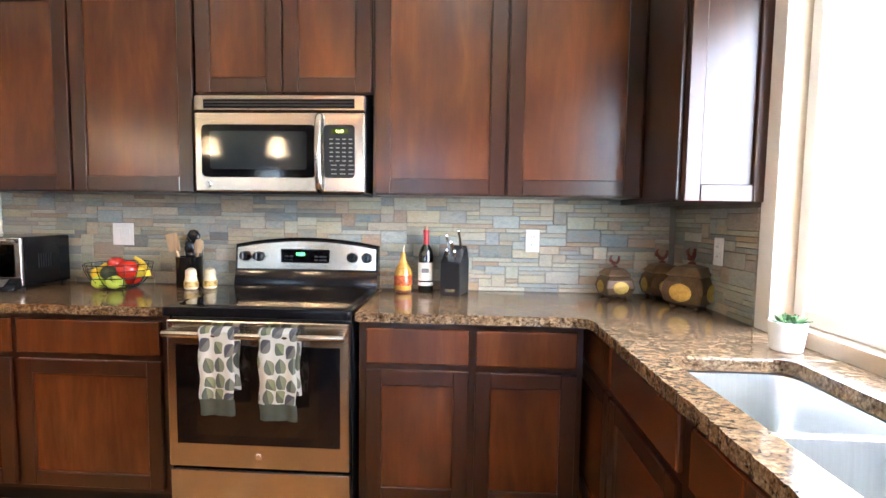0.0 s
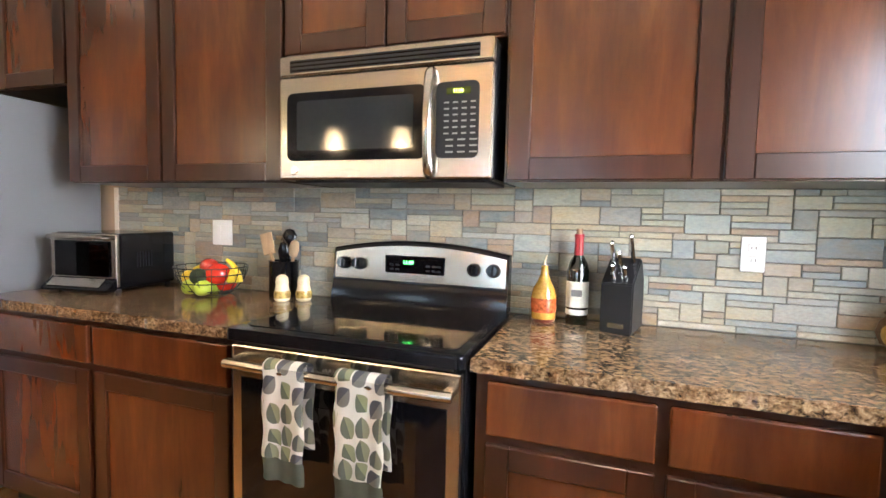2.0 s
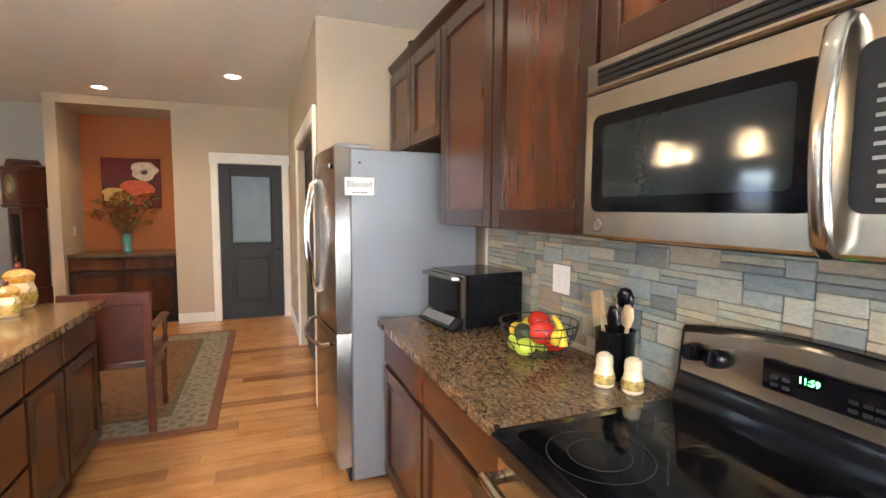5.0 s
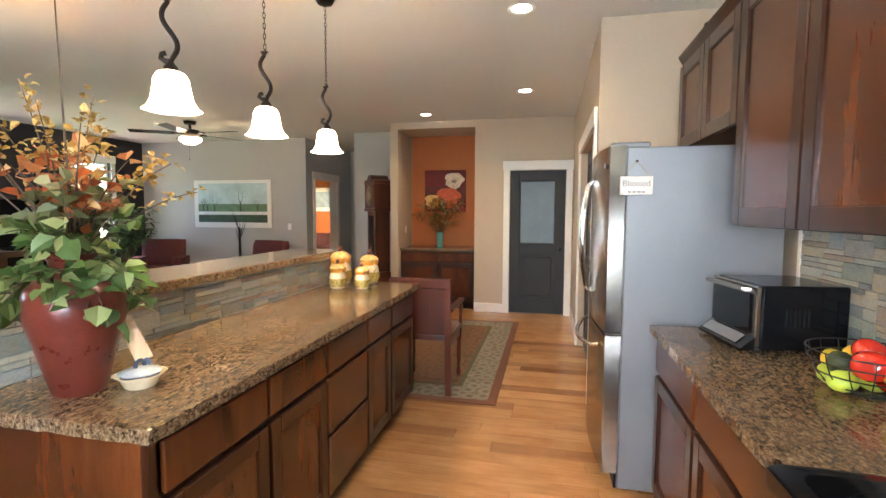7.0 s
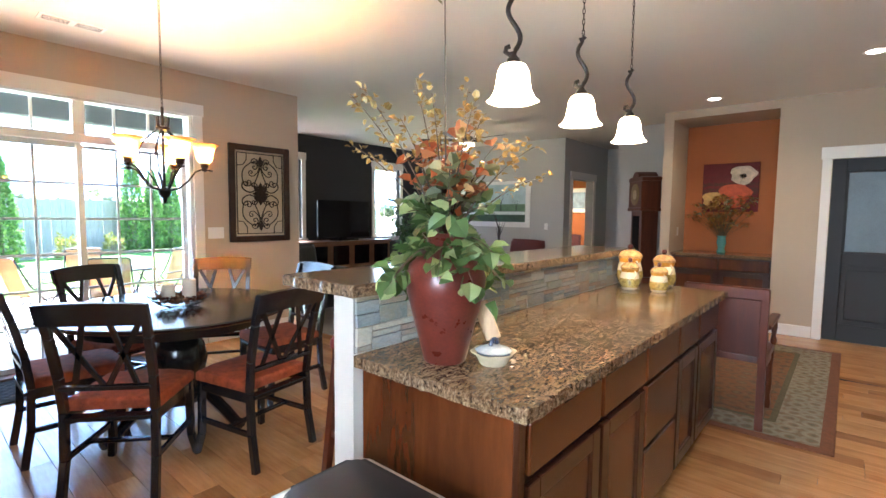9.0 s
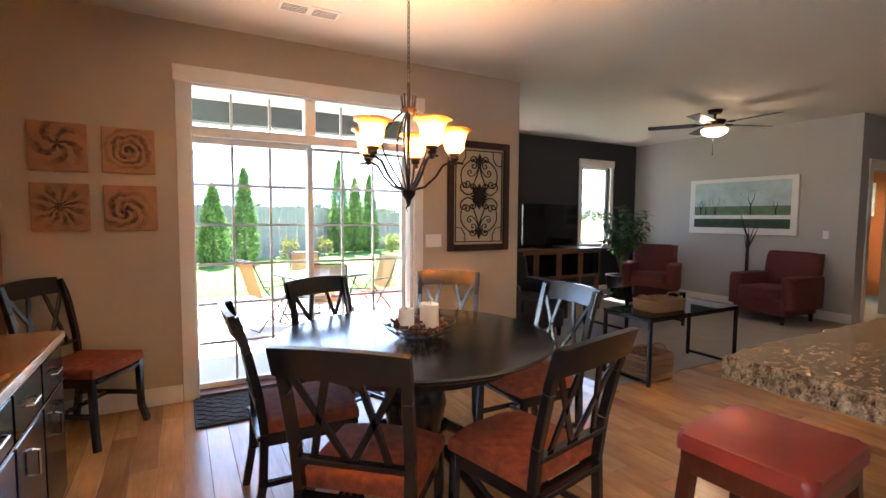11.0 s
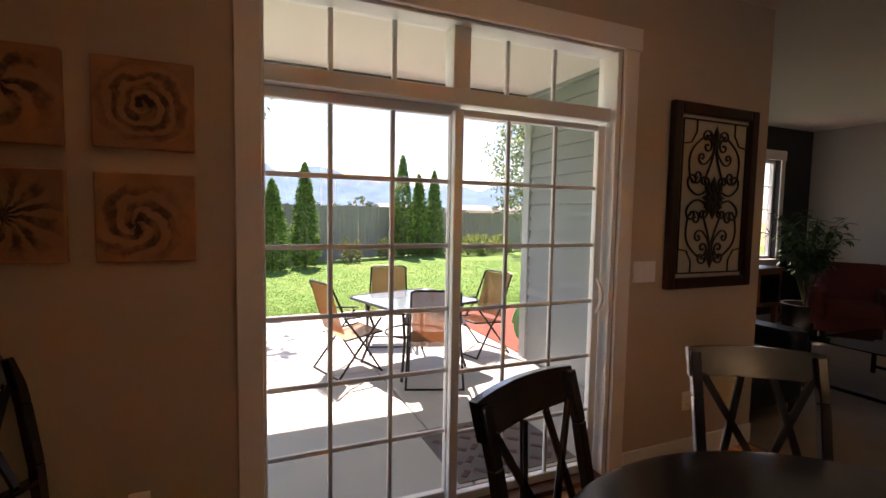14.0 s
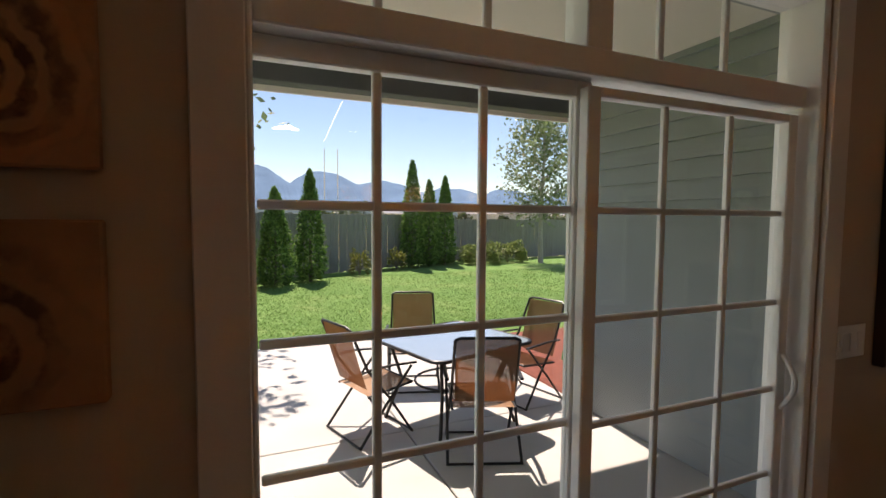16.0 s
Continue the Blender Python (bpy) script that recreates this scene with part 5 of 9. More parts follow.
def towel(x, w, drop):
    t = thing("dish_towel", "white dish towel with grey leaf print and olive hem", "towel", (x, 0, 0), 0, "towels on the oven handle")

    def sheet(z0, z1, y, rows, mat, nm, back=False):
        bm = bmesh.new()
        g = []
        for i in range(rows + 1):
            z = z0 + (z1 - z0) * i / rows
            row = []
            for k in range(13):
                u = k / 12
                sway = 0.006 * math.sin(u * 9 + x * 20) * (1 - i / rows * 0.3) + 0.004 * math.sin(u * 17 + 2)
                row.append(bm.verts.new((-w / 2 + w * u + 0.004 * math.sin(i * 0.8), y + sway * (0.4 + 0.6 * i / rows), z)))
            g.append(row)
        for r0, r1 in zip(g, g[1:]):
            for k in range(12):
                bm.faces.new((r0[k], r0[k + 1], r1[k + 1], r1[k]))
        bmesh.ops.solidify(bm, geom=bm.faces[:], thickness=0.004)
        return part(nm, bm, mat, t, "", True)
    sheet(0.838, 0.838 - drop, 1.976, 14, TOWEL, "cloth")
    sheet(0.838 - drop, 0.838 - drop - 0.065, 1.976, 3, HEM, "hem")
    sheet(0.838, 0.838 - drop + 0.02, 2.026, 10, TOWEL, "back_fold")
    bm = bmesh.new()
    prev = None
    for i in range(7):
        a = math.pi * i / 6
        row = [bm.verts.new((-w / 2 + w * k / 12, 2.001 - 0.025 * math.cos(a), 0.838 + 0.018 * math.sin(a))) for k in range(13)]
        if prev:
            for k in range(12):
                bm.faces.new((prev[k], prev[k + 1], row[k + 1], row[k]))
        prev = row
    bmesh.ops.solidify(bm, geom=bm.faces[:], thickness=0.004)
    part("fold", bm, TOWEL, t, "", True)


towel(-0.122, 0.138, 0.262)
towel(0.118, 0.15, 0.275)

# sign on the fridge side
sg = thing("hanging_sign", "small white wooden sign lettered Blessed on a cord", "sign", (-1.7635, 1.99, 1.57), 90)
part("board", box(-0.075, -0.0065, -0.045, 0.075, -0.0005, 0.045, 0.002), plain("whitewashed_wood", (0.72, 0.68, 0.62), 0.7, vary=0.12, scale=20, fine=150, bump=0.3), sg)
SIGN_INK = plain("grey_lettering", (0.16, 0.15, 0.14), 0.7, bump=0)
segs(sg, "lettering", "Blessed", 0, 0.012, -0.0066, 0.032, SIGN_INK)
for k, x in enumerate((-0.03, -0.01, 0.012, 0.032)):
    part("small_print", box(x - 0.008, -0.0072, -0.034, x + 0.008, -0.0064, -0.028), SIGN_INK, sg)
part("cord", join(tube([(-0.06, -0.003, 0.045), (0, -0.003, 0.115)], 0.0015, 5), tube([(0.06, -0.003, 0.045), (0, -0.003, 0.115)], 0.0015, 5)), plain("jute", (0.3, 0.22, 0.13), 0.9), sg)
part("hook", lathe([(0.006, 0), (0.006, 0.008), (0, 0.01)], 10, (0, 0, 0)), IRON, sg).matrix_local = pose(0, 0, 0.117, 90, 0, 0)

# jar above the fridge cabinet
jr = thing("striped_jar", "brown and white striped jar on top of the cabinet", "jar", (-2.3, 2.45, 2.312))
part("body", lathe([(0.035, 0), (0.045, 0.01), (0.045, 0.13), (0.04, 0.15), (0, 0.15)], 20), CREAM, jr, "", True)
for z in (0.02, 0.06, 0.1):
    part("stripe", lathe_open([(0.0456, z), (0.0456, z + 0.02)], 20), IRON, jr)
part("lid", lathe([(0.043, 0.15), (0.046, 0.156), (0.042, 0.185), (0, 0.188)], 20), ESPRESSO, jr, "dark lid", True)
bk = thing("basket", "pale wicker basket on top of the cabinet", "basket", (-2.1, 2.5, 2.312))
part("basket", lathe([(0.08, 0), (0.1, 0.05), (0.105, 0.09), (0.095, 0.09), (0.09, 0.05), (0.0, 0.01)], 20), plain("wicker", (0.4, 0.3, 0.2), 0.8, vary=0.3, scale=60, bump=0.8), bk, "", True)

# ---- on the island ----
def petal(bm, c, d, up, w, ln, curl=0.2):
    """A small pointed leaf of six faces, folded along its middle."""
    d = d.normalized()
    s = d.cross(up).normalized() * w
    n = s.cross(d).normalized()
    p = [c, c + d * ln * 0.35 + s * 0.85 + n * w * 0.3, c + d * ln * 0.75 + s * 0.6 + n * w * (0.3 - curl), c + d * ln - n * ln * curl, c + d * ln * 0.75 - s * 0.6 + n * w * (0.3 - curl), c + d * ln * 0.35 - s * 0.85 + n * w * 0.3, c + d * ln * 0.4, c + d * ln * 0.75 - n * w * curl]
    v = [bm.verts.new(q) for q in p]
    for f in ((0, 1, 6), (1, 2, 7, 6), (2, 3, 7), (0, 6, 5), (6, 7, 4, 5), (7, 3, 4)):
        bm.faces.new([v[i] for i in f])


vs = thing("flower_vase", "tall dark red glazed vase with silk flower arrangement", "vase", (-0.395, 0.25, CT1))
vs.scale = (0.93, 0.93, 0.95)
part("vase", lathe([(0.066, 0), (0.07, 0.006), (0.1, 0.14), (0.125, 0.25), (0.132, 0.31), (0.12, 0.36), (0.085, 0.4), (0.06, 0.42), (0.062, 0.45), (0.08, 0.475), (0.074, 0.475), (0.05, 0.44), (0.0, 0.42)], 32), RED_GLAZE, vs, "", True).scale = (1.04, 1.04, 0.9)
rs = random.Random(11)
GREEN_L = leafy("ivy_green", (0.1, 0.17, 0.045), (0.42, 0.46, 0.2))
DULL_L = leafy("eucalyptus_green", (0.16, 0.17, 0.07), (0.46, 0.42, 0.24))
ORANGE_L = leafy("orange_silk", (0.46, 0.12, 0.035), (0.66, 0.42, 0.2))
GOLD_L = leafy("golden_silk", (0.42, 0.25, 0.06), (0.64, 0.5, 0.22))
stems, ivy, dull, orange, gold = (bmesh.new() for _ in range(5))


def branch(bm_leaf, tip, n, w, ln, from_t=0.45, spread=1.0, r=0.0035):
    base, tip = Vector((0, 0, 0.38)), Vector(tip)
    midp = base.lerp(tip, 0.5) + Vector((0, 0, 0.09))
    pts = [(1 - t) ** 2 * base + 2 * t * (1 - t) * midp + t * t * tip for t in [i / 10 for i in range(11)]]
    tube(pts, r, 5, stems, 1, 0.4)
    for k in range(n):
        t = from_t + (1 - from_t) * (k + rs.random() * 0.7) / n
        i = min(9, int(t * 10))
        c = pts[i].lerp(pts[i + 1], t * 10 - i)
        d = Vector((rs.gauss(0, 1), rs.gauss(0, 1), rs.gauss(0.1, 0.7))) * spread + (pts[i + 1] - pts[i]).normalized() * 0.5
        petal(bm_leaf, c + d.normalized() * rs.uniform(0.0, 0.03), d, Vector((rs.gauss(0, 0.5), rs.gauss(0, 0.5), 1)), w * rs.uniform(0.7, 1.25), ln * rs.uniform(0.7, 1.25), rs.uniform(0.05, 0.35))


for k in range(24):
    a = 2 * math.pi * k / 24 + rs.uniform(-0.1, 0.1)
    q = rs.uniform(0.12, 0.23)
    branch(ivy, (q * math.cos(a), q * math.sin(a), 0.36 + rs.uniform(-0.17, 0.16)), 12, 0.036, 0.056, 0.3, 0.95)
for k in range(16):
    a = rs.uniform(0, 6.3)
    q = rs.uniform(0.04, 0.2)
    branch(dull, (q * math.cos(a), q * math.sin(a), rs.uniform(0.5, 0.66)), 7, 0.034, 0.055, 0.3, 1.0)
for k in range(15):
    a = rs.uniform(0, 6.3)
    q = rs.uniform(0.03, 0.17)
    branch(orange, (q * math.cos(a), q * math.sin(a), rs.uniform(0.56, 0.8)), 7, 0.034, 0.046, 0.5, 1.1)
for tip in ((0.2, -0.26, 0.88), (0.28, -0.1, 0.86), (-0.12, 0.26, 0.7), (-0.26, 0.1, 0.74), (0.12, 0.2, 0.8), (0.05, -0.1, 0.92), (-0.05, 0.05, 0.9), (0.16, -0.3, 0.72), (-0.3, 0.2, 0.62), (0.1, 0.02, 0.86), (0.1, -0.12, 0.8), (-0.08, -0.1, 0.76), (0.0, 0.14, 0.78)):
    branch(gold, tip, 26, 0.013, 0.024, 0.55, 1.2)
branch(dull, (0.0, -0.02, 1.36), 5, 0.01, 0.045, 0.72, 0.8, 0.004)
part("stem", stems, plain("brown_stem", (0.09, 0.06, 0.035), 0.8), vs)["kind"] = "stuff"
part("ivy_foliage", ivy, GREEN_L, vs, "broad green silk leaves", True)["kind"] = "stuff"
part("dusty_foliage", dull, DULL_L, vs, "olive silk leaves", True)["kind"] = "stuff"
part("orange_bloom", orange, ORANGE_L, vs, "orange silk petals", True)["kind"] = "stuff"
part("golden_bloom", gold, GOLD_L, vs, "small golden blossoms", True)["kind"] = "stuff"

sr = thing("spoon_rest", "cream and blue ceramic spoon rest", "spoon rest", (-0.465, 0.39, CT1))
sr.scale = (0.88, 0.88, 0.9)
part("dish", lathe([(0.045, 0), (0.05, 0.004), (0.062, 0.03), (0.078, 0.042), (0.08, 0.046), (0.073, 0.046), (0.058, 0.034), (0.0, 0.024)], 28, (0, 0, 0), None, lambda a, z: 1 + (0.05 * math.sin(a * 6) if z > 0.04 else 0)), CREAM, sr, "", True)
part("blue_glaze", lathe([(0.06, 0.0352), (0.0, 0.0262)], 28), plain("blue_glaze", (0.16, 0.2, 0.26), 0.15, vary=0.25, scale=20, coat=0.6), sr, "", True)
part("dish_lid", lathe([(0.064, 0.047), (0.066, 0.05), (0.05, 0.06), (0.02, 0.066), (0.0, 0.067)], 26), plain("pale_blue_glaze", (0.36, 0.4, 0.42), 0.15, vary=0.2, scale=24, coat=0.5), sr, "pale blue glazed lid", True)
part("lid_loop", tube([(0.018 * math.cos(a), 0, 0.066 + 0.022 * math.sin(a)) for a in [math.pi * k / 10 for k in range(11)]], 0.0065, 8), plain("navy_ceramic", (0.03, 0.045, 0.08), 0.2, coat=0.5), sr, "dark blue loop handle", True)
sp = thing("wooden_turner", "pale wooden turner with blue grip leaning beside the dish", "utensil", (-0.535, 0.375, CT1))
part("blade", bar((0.012, -0.024, 0.06), (0.036, -0.066, 0.18), 0.052, 0.006, None, 0.003, (0.47, -0.88, 0)), pale, sp)
part("handle", bar((0.0, 0.0, 0.003), (0.013, -0.025, 0.066), 0.022, 0.009, None, 0.003, (0.47, -0.88, 0)), plain("blue_ceramic", (0.09, 0.12, 0.2), 0.2, coat=0.5), sp, "blue glazed grip")


def canister(at, s, label):
    c = thing("canister", label, "canister", at, 0, "canisters on the island")
    c.scale = (0.76, 0.76, 1.0)
    part("body", lathe([(0.05 * s, 0), (0.062 * s, 0.008 * s), (0.078 * s, 0.045 * s), (0.07 * s, 0.085 * s), (0.06 * s, 0.11 * s), (0.068 * s, 0.128 * s), (0, 0.13 * s)], 26), CREAM, c, "", True)
    part("painted_band", lathe_open([(0.0636 * s, 0.012 * s), (0.0788 * s, 0.045 * s), (0.074 * s, 0.07 * s)], 26), plain("olive_fruit_band", (0.33, 0.24, 0.06), 0.2, vary=0.7, scale=55, coat=0.5), c, "", True)
    part("rim_band", lathe_open([(0.0612 * s, 0.108 * s), (0.0692 * s, 0.128 * s)], 26), plain("amber_band", (0.55, 0.25, 0.03), 0.2, vary=0.3, scale=40, coat=0.5), c, "", True)
    lid = part("lid", lathe([(0.07 * s, 0.129 * s), (0.072 * s, 0.138 * s), (0.05 * s, 0.158 * s), (0.02 * s, 0.166 * s), (0, 0.167 * s)], 26), plain("amber_lid", (0.5, 0.29, 0.1), 0.18, vary=0.6, scale=30, coat=0.6), c, "amber domed lid", True)
    part("knob", lathe([(0.01 * s, 0.165 * s), (0.018 * s, 0.178 * s), (0.012 * s, 0.19 * s), (0, 0.193 * s)], 14), RED_GLAZE, lid, "", True)
    for a in (0, 180):
        h = part("ear_handle", tube([(0.07 * s + 0.022 * s * math.sin(math.pi * k / 6), 0, 0.07 * s + 0.045 * s * k / 6) for k in range(7)], 0.006 * s, 6), CREAM, c, "", True)
        h.matrix_local = pose(0, 0, 0, 0, 0, a + 50)


CANL = "cream and amber painted ceramic canister with domed lid"
canister((-2.3, 0.17, CT1), 1.05, CANL)
canister((-2.32, 0.34, CT1), 0.95, CANL)
canister((-2.5, 0.1, CT1), 1.45, "tall cream and amber painted ceramic canister")
canister((-2.56, 0.3, CT1), 1.3, "tall cream and amber painted ceramic canister")

tc_ = thing("trash_can", "beige step trash can with black lid at the island's end", "trash can", (0.07, 0.4, 0), 90)
tc_.scale = (0.82, 0.9, 1.15)
part("body", slab(round_rect(-0.23, -0.165, 0.23, 0.165, 0.05), 0.0, 0.6, 0.01), plain("champagne_steel", (0.6, 0.56, 0.48), 0.35, 0.4, 0.05), tc_, "", True)
part("lid", slab(round_rect(-0.198, -0.132, 0.198, 0.132, 0.04), 0.6, 0.632, 0.014, seg=3), BLACK_MATT, tc_, "black plastic lid", True)
part("rim", slab(round_rect(-0.24, -0.176, 0.24, 0.176, 0.05), 0.575, 0.61, 0.006), plain("champagne_rim", (0.66, 0.62, 0.55), 0.3, 0.5, 0.05), tc_, "", True)
part("pedal", box(-0.06, -0.2, 0.01, 0.06, -0.165, 0.025, 0.004), BLACK_MATT, tc_)

# ---- bar stool, desk chair, rug ----
st = thing("bar_stool", "dark red leather bar stool with mahogany legs", "stool", (-0.9, -0.62, 0), 4)
part("seat", slab(round_rect(-0.2, -0.18, 0.2, 0.18, 0.03), 0.69, 0.74, 0.02, seg=3), RED_LEATHER, st, "red leather pad", True)
part("apron", box(-0.185, -0.165, 0.62, 0.185, 0.165, 0.69, 0.004), MAHOGANY, st)
for sx in (-1, 1):
    for sy in (-1, 1):
        part("leg", bar((sx * 0.21, sy * 0.19, 0), (sx * 0.165, sy * 0.145, 0.64), 0.04, 0.04), MAHOGANY, st)
    part("stretcher", bar((sx * 0.193, -0.17, 0.24), (sx * 0.193, 0.17, 0.24), 0.022, 0.035), MAHOGANY, st)
for sy in (-1, 1):
    part("stretcher", bar((-0.19, sy * 0.172, 0.3), (0.19, sy * 0.172, 0.3), 0.035, 0.022), MAHOGANY, st)

dc = thing("desk_chair", "mahogany desk chair with panelled back and turned arm posts", "chair", (-3.08, 0.62, 0.012), 180)
for sy in (-1, 1):
    part("back_post", bar((-0.26, sy * 0.22, 0), (-0.28, sy * 0.22, 0.9), 0.04, 0.045), MAHOGANY, dc)
    part("front_leg", lathe([(0.018, 0), (0.024, 0.04), (0.016, 0.09), (0.024, 0.18), (0.02, 0.3), (0.026, 0.4), (0.026, 0.44), (0, 0.44)], 14, (0.23, sy * 0.21, 0)), MAHOGANY, dc, "", True)
    part("arm_post", lathe([(0.014, 0.47), (0.022, 0.5), (0.013, 0.54), (0.02, 0.6), (0.015, 0.66), (0, 0.66)], 12, (0.2, sy * 0.23, 0)), MAHOGANY, dc, "", True)
    part("armrest", box(-0.27, sy * 0.23 - 0.028, 0.66, 0.24, sy * 0.23 + 0.028, 0.69, 0.008), MAHOGANY, dc)
    part("side_rail", box(-0.25, sy * 0.21 - 0.012, 0.36, 0.22, sy * 0.21 + 0.012, 0.43, 0.003), MAHOGANY, dc)
part("seat", slab(round_rect(-0.25, -0.235, 0.26, 0.235, 0.03), 0.43, 0.475, 0.012), MAHOGANY, dc, "", True)
part("back_panel", box(-0.285, -0.2, 0.55, -0.262, 0.2, 0.86, 0.004), MAHOGANY, dc)
part("top_rail", box(-0.3, -0.245, 0.84, -0.258, 0.245, 0.92, 0.008), MAHOGANY, dc)
part("lower_rail", box(-0.285, -0.2, 0.48, -0.258, 0.2, 0.56, 0.004), MAHOGANY, dc)


def rug_material(name, field, border, pattern, scale):
    m, n, l, b = nodes_of(name)
    v = coords(n, l)
    vo = n.new("ShaderNodeTexVoronoi")
    vo.inputs["Scale"].default_value, vo.inputs["Randomness"].default_value = scale, 0.35
    l.new(v, vo.inputs["Vector"])
    fine = noise_tex(n, l, v, 300, 2)
    c = ramp(n, l, vo.outputs["Distance"], [(0.0, border), (0.22, pattern), (0.34, field), (0.5, field), (0.62, pattern)])
    c = mixed(n, l, c, ramp(n, l, noise_tex(n, l, v, 24, 4), [(0.35, field), (0.65, border)]), 0.35)
    c = mixed(n, l, c, ramp(n, l, fine, [(0.3, (0.65, 0.65, 0.65)), (0.7, (1.05, 1.05, 1.05))]), 0.8, "MULTIPLY")
    l.new(c, b.inputs["Base Color"])
    b.inputs["Roughness"].default_value = 0.95
    bumped(n, l, b, fine, 0.6, 0.002)
    return m


rg = thing("area_rug", "oriental rug with rust field and cream floral border", "rug", (-4.1, 0.3, 0.001))
part("rust_edge", box(-1.37, -0.92, 0, 1.37, 0.92, 0.009, 0.003), plain("rust_wool", (0.16, 0.06, 0.025), 0.95, vary=0.25, scale=30, fine=300, bump=0.6), rg)
part("cream_border", box(-1.3, -0.85, 0.0092, 1.3, 0.85, 0.0102), rug_material("cream_border_wool", (0.3, 0.26, 0.18), (0.1, 0.1, 0.06), (0.2, 0.12, 0.06), 9), rg, "cream border with dark medallions")
part("rust_field", box(-1.02, -0.57, 0.0104, 1.02, 0.57, 0.0113), rug_material("rust_field_wool", (0.2, 0.075, 0.025), (0.24, 0.17, 0.07), (0.08, 0.05, 0.03), 7), rg, "rust floral field")
for x0, y0, x1, y1 in ((-1.06, -0.61, 1.06, -0.57), (-1.06, 0.57, 1.06, 0.61), (-1.06, -0.57, -1.02, 0.57), (1.02, -0.57, 1.06, 0.57)):
    part("guard_stripe", box(x0, y0, 0.0104, x1, y1, 0.0114), plain("olive_wool", (0.1, 0.085, 0.04), 0.95, vary=0.3, scale=40, bump=0.6), rg)

# ---- dining ----
TCX, TCY = -0.47, -2.13
tb = thing("dining_table", "round espresso pedestal dining table", "table", (TCX, TCY, 0))
part("tabletop", lathe([(0.0, 0.722), (0.66, 0.722), (0.69, 0.728), (0.715, 0.742), (0.72, 0.752), (0.715, 0.76), (0.70, 0.762), (0.0, 0.762)], 72), ESPRESSO, tb, "", True)
part("apron", lathe([(0.55, 0.65), (0.56, 0.72), (0.53, 0.72), (0.53, 0.65)], 48), ESPRESSO, tb, "", True)
part("pedestal", lathe([(0.14, 0.12), (0.15, 0.16), (0.13, 0.2), (0.15, 0.3), (0.17, 0.4), (0.15, 0.5), (0.11, 0.56), (0.14, 0.62), (0.22, 0.65), (0, 0.65)], 28), ESPRESSO, tb, "", True)
for a in (20, 110, 200, 290):
    own = tube([(0.1, 0, 0.17), (0.24, 0, 0.2), (0.38, 0, 0.11), (0.47, 0, 0.045), (0.52, 0, 0.035)], 0.045, 8, None, 0.8, 0.75)
    lg = part("foot", own, ESPRESSO, tb, "", True)
    lg.matrix_local = pose(0, 0, 0, 0, 0, a)


def dining_chair():
    c = thing("dining_chair", "espresso X-back dining chair with rust upholstered seat", "chair", (0, 0, 0), 0, "dining chairs")
    # faces +y; seat centre at the origin
    for sx in (-1, 1):
        pts = [(sx * 0.205, -0.25, 0.0), (sx * 0.2, -0.215, 0.2), (sx * 0.2, -0.205, 0.43), (sx * 0.205, -0.225, 0.6), (sx * 0.21, -0.27, 0.8), (sx * 0.213, -0.315, 0.955)]
        bm = bmesh.new()
        for p, q in zip(pts, pts[1:]):
            bar(p, q, 0.036, 0.036, bm, 0.004)
        part("back_post", bm, ESPRESSO, c)
        bm = bmesh.new()
        for p, q in (((sx * 0.225, 0.225, 0.0), (sx * 0.205, 0.2, 0.12)), ((sx * 0.205, 0.2, 0.115), (sx * 0.205, 0.19, 0.43))):
            bar(p, q, 0.036, 0.036, bm, 0.004)
        part("front_leg", bm, ESPRESSO, c)
        part("side_stretcher", bar((sx * 0.203, -0.21, 0.2), (sx * 0.205, 0.19, 0.2), 0.018, 0.03), ESPRESSO, c)
        part("seat_rail", bar((sx * 0.2, -0.2, 0.4), (sx * 0.205, 0.19, 0.4), 0.022, 0.06), ESPRESSO, c)
    part("cross_stretcher", bar((-0.2, -0.02, 0.2), (0.2, -0.02, 0.2), 0.03, 0.018), ESPRESSO, c)
    part("front_rail", bar((-0.19, 0.192, 0.4), (0.19, 0.192, 0.4), 0.06, 0.022), ESPRESSO, c)
    part("rear_rail", bar((-0.19, -0.205, 0.4), (0.19, -0.205, 0.4), 0.06, 0.022), ESPRESSO, c)
    rows = []
    bm = bmesh.new()
    for k in range(13):
        u = -0.235 + 0.47 * k / 12
        bow = 0.022 * (1 - (u / 0.235) ** 2)
        crown = 0.012 * (1 - (u / 0.235) ** 2)
        rows.append([bm.verts.new(p) for p in ((u, -0.285 - bow, 0.865 + crown * 0.3), (u, -0.318 - bow, 0.965 + crown), (u, -0.345 - bow, 0.962 + crown), (u, -0.312 - bow, 0.862 + crown * 0.3))])
    for a, b in zip(rows, rows[1:]):
        for i in range(4):
            bm.faces.new((a[i], a[(i + 1) % 4], b[(i + 1) % 4], b[i]))
    bm.faces.new(rows[0])
    bm.faces.new(rows[-1][::-1])
    part("crest_rail", bm, ESPRESSO, c, "", True)
    part("lower_back_rail", bar((-0.2, -0.222, 0.55), (0.2, -0.222, 0.55), 0.04, 0.02), ESPRESSO, c)
    for x0, x1 in ((-0.185, -0.01), (-0.055, -0.135), (0.185, 0.01), (0.055, 0.135)):
        a, b = (x1, -0.225, 0.56), (x0, -0.295, 0.875)
        part("cross_slat", bar(a, b, 0.026, 0.014, None, 0.003), ESPRESSO, c)
    bm = slab([(-0.225, 0.215), (-0.215, -0.19), (0.215, -0.19), (0.225, 0.215), (0.1, 0.235), (-0.1, 0.235)][::-1], 0.43, 0.485, 0.024, seg=4)
    part("seat", bm, RED_CLOTH, c, "rust patterned upholstered seat", True)
    return c


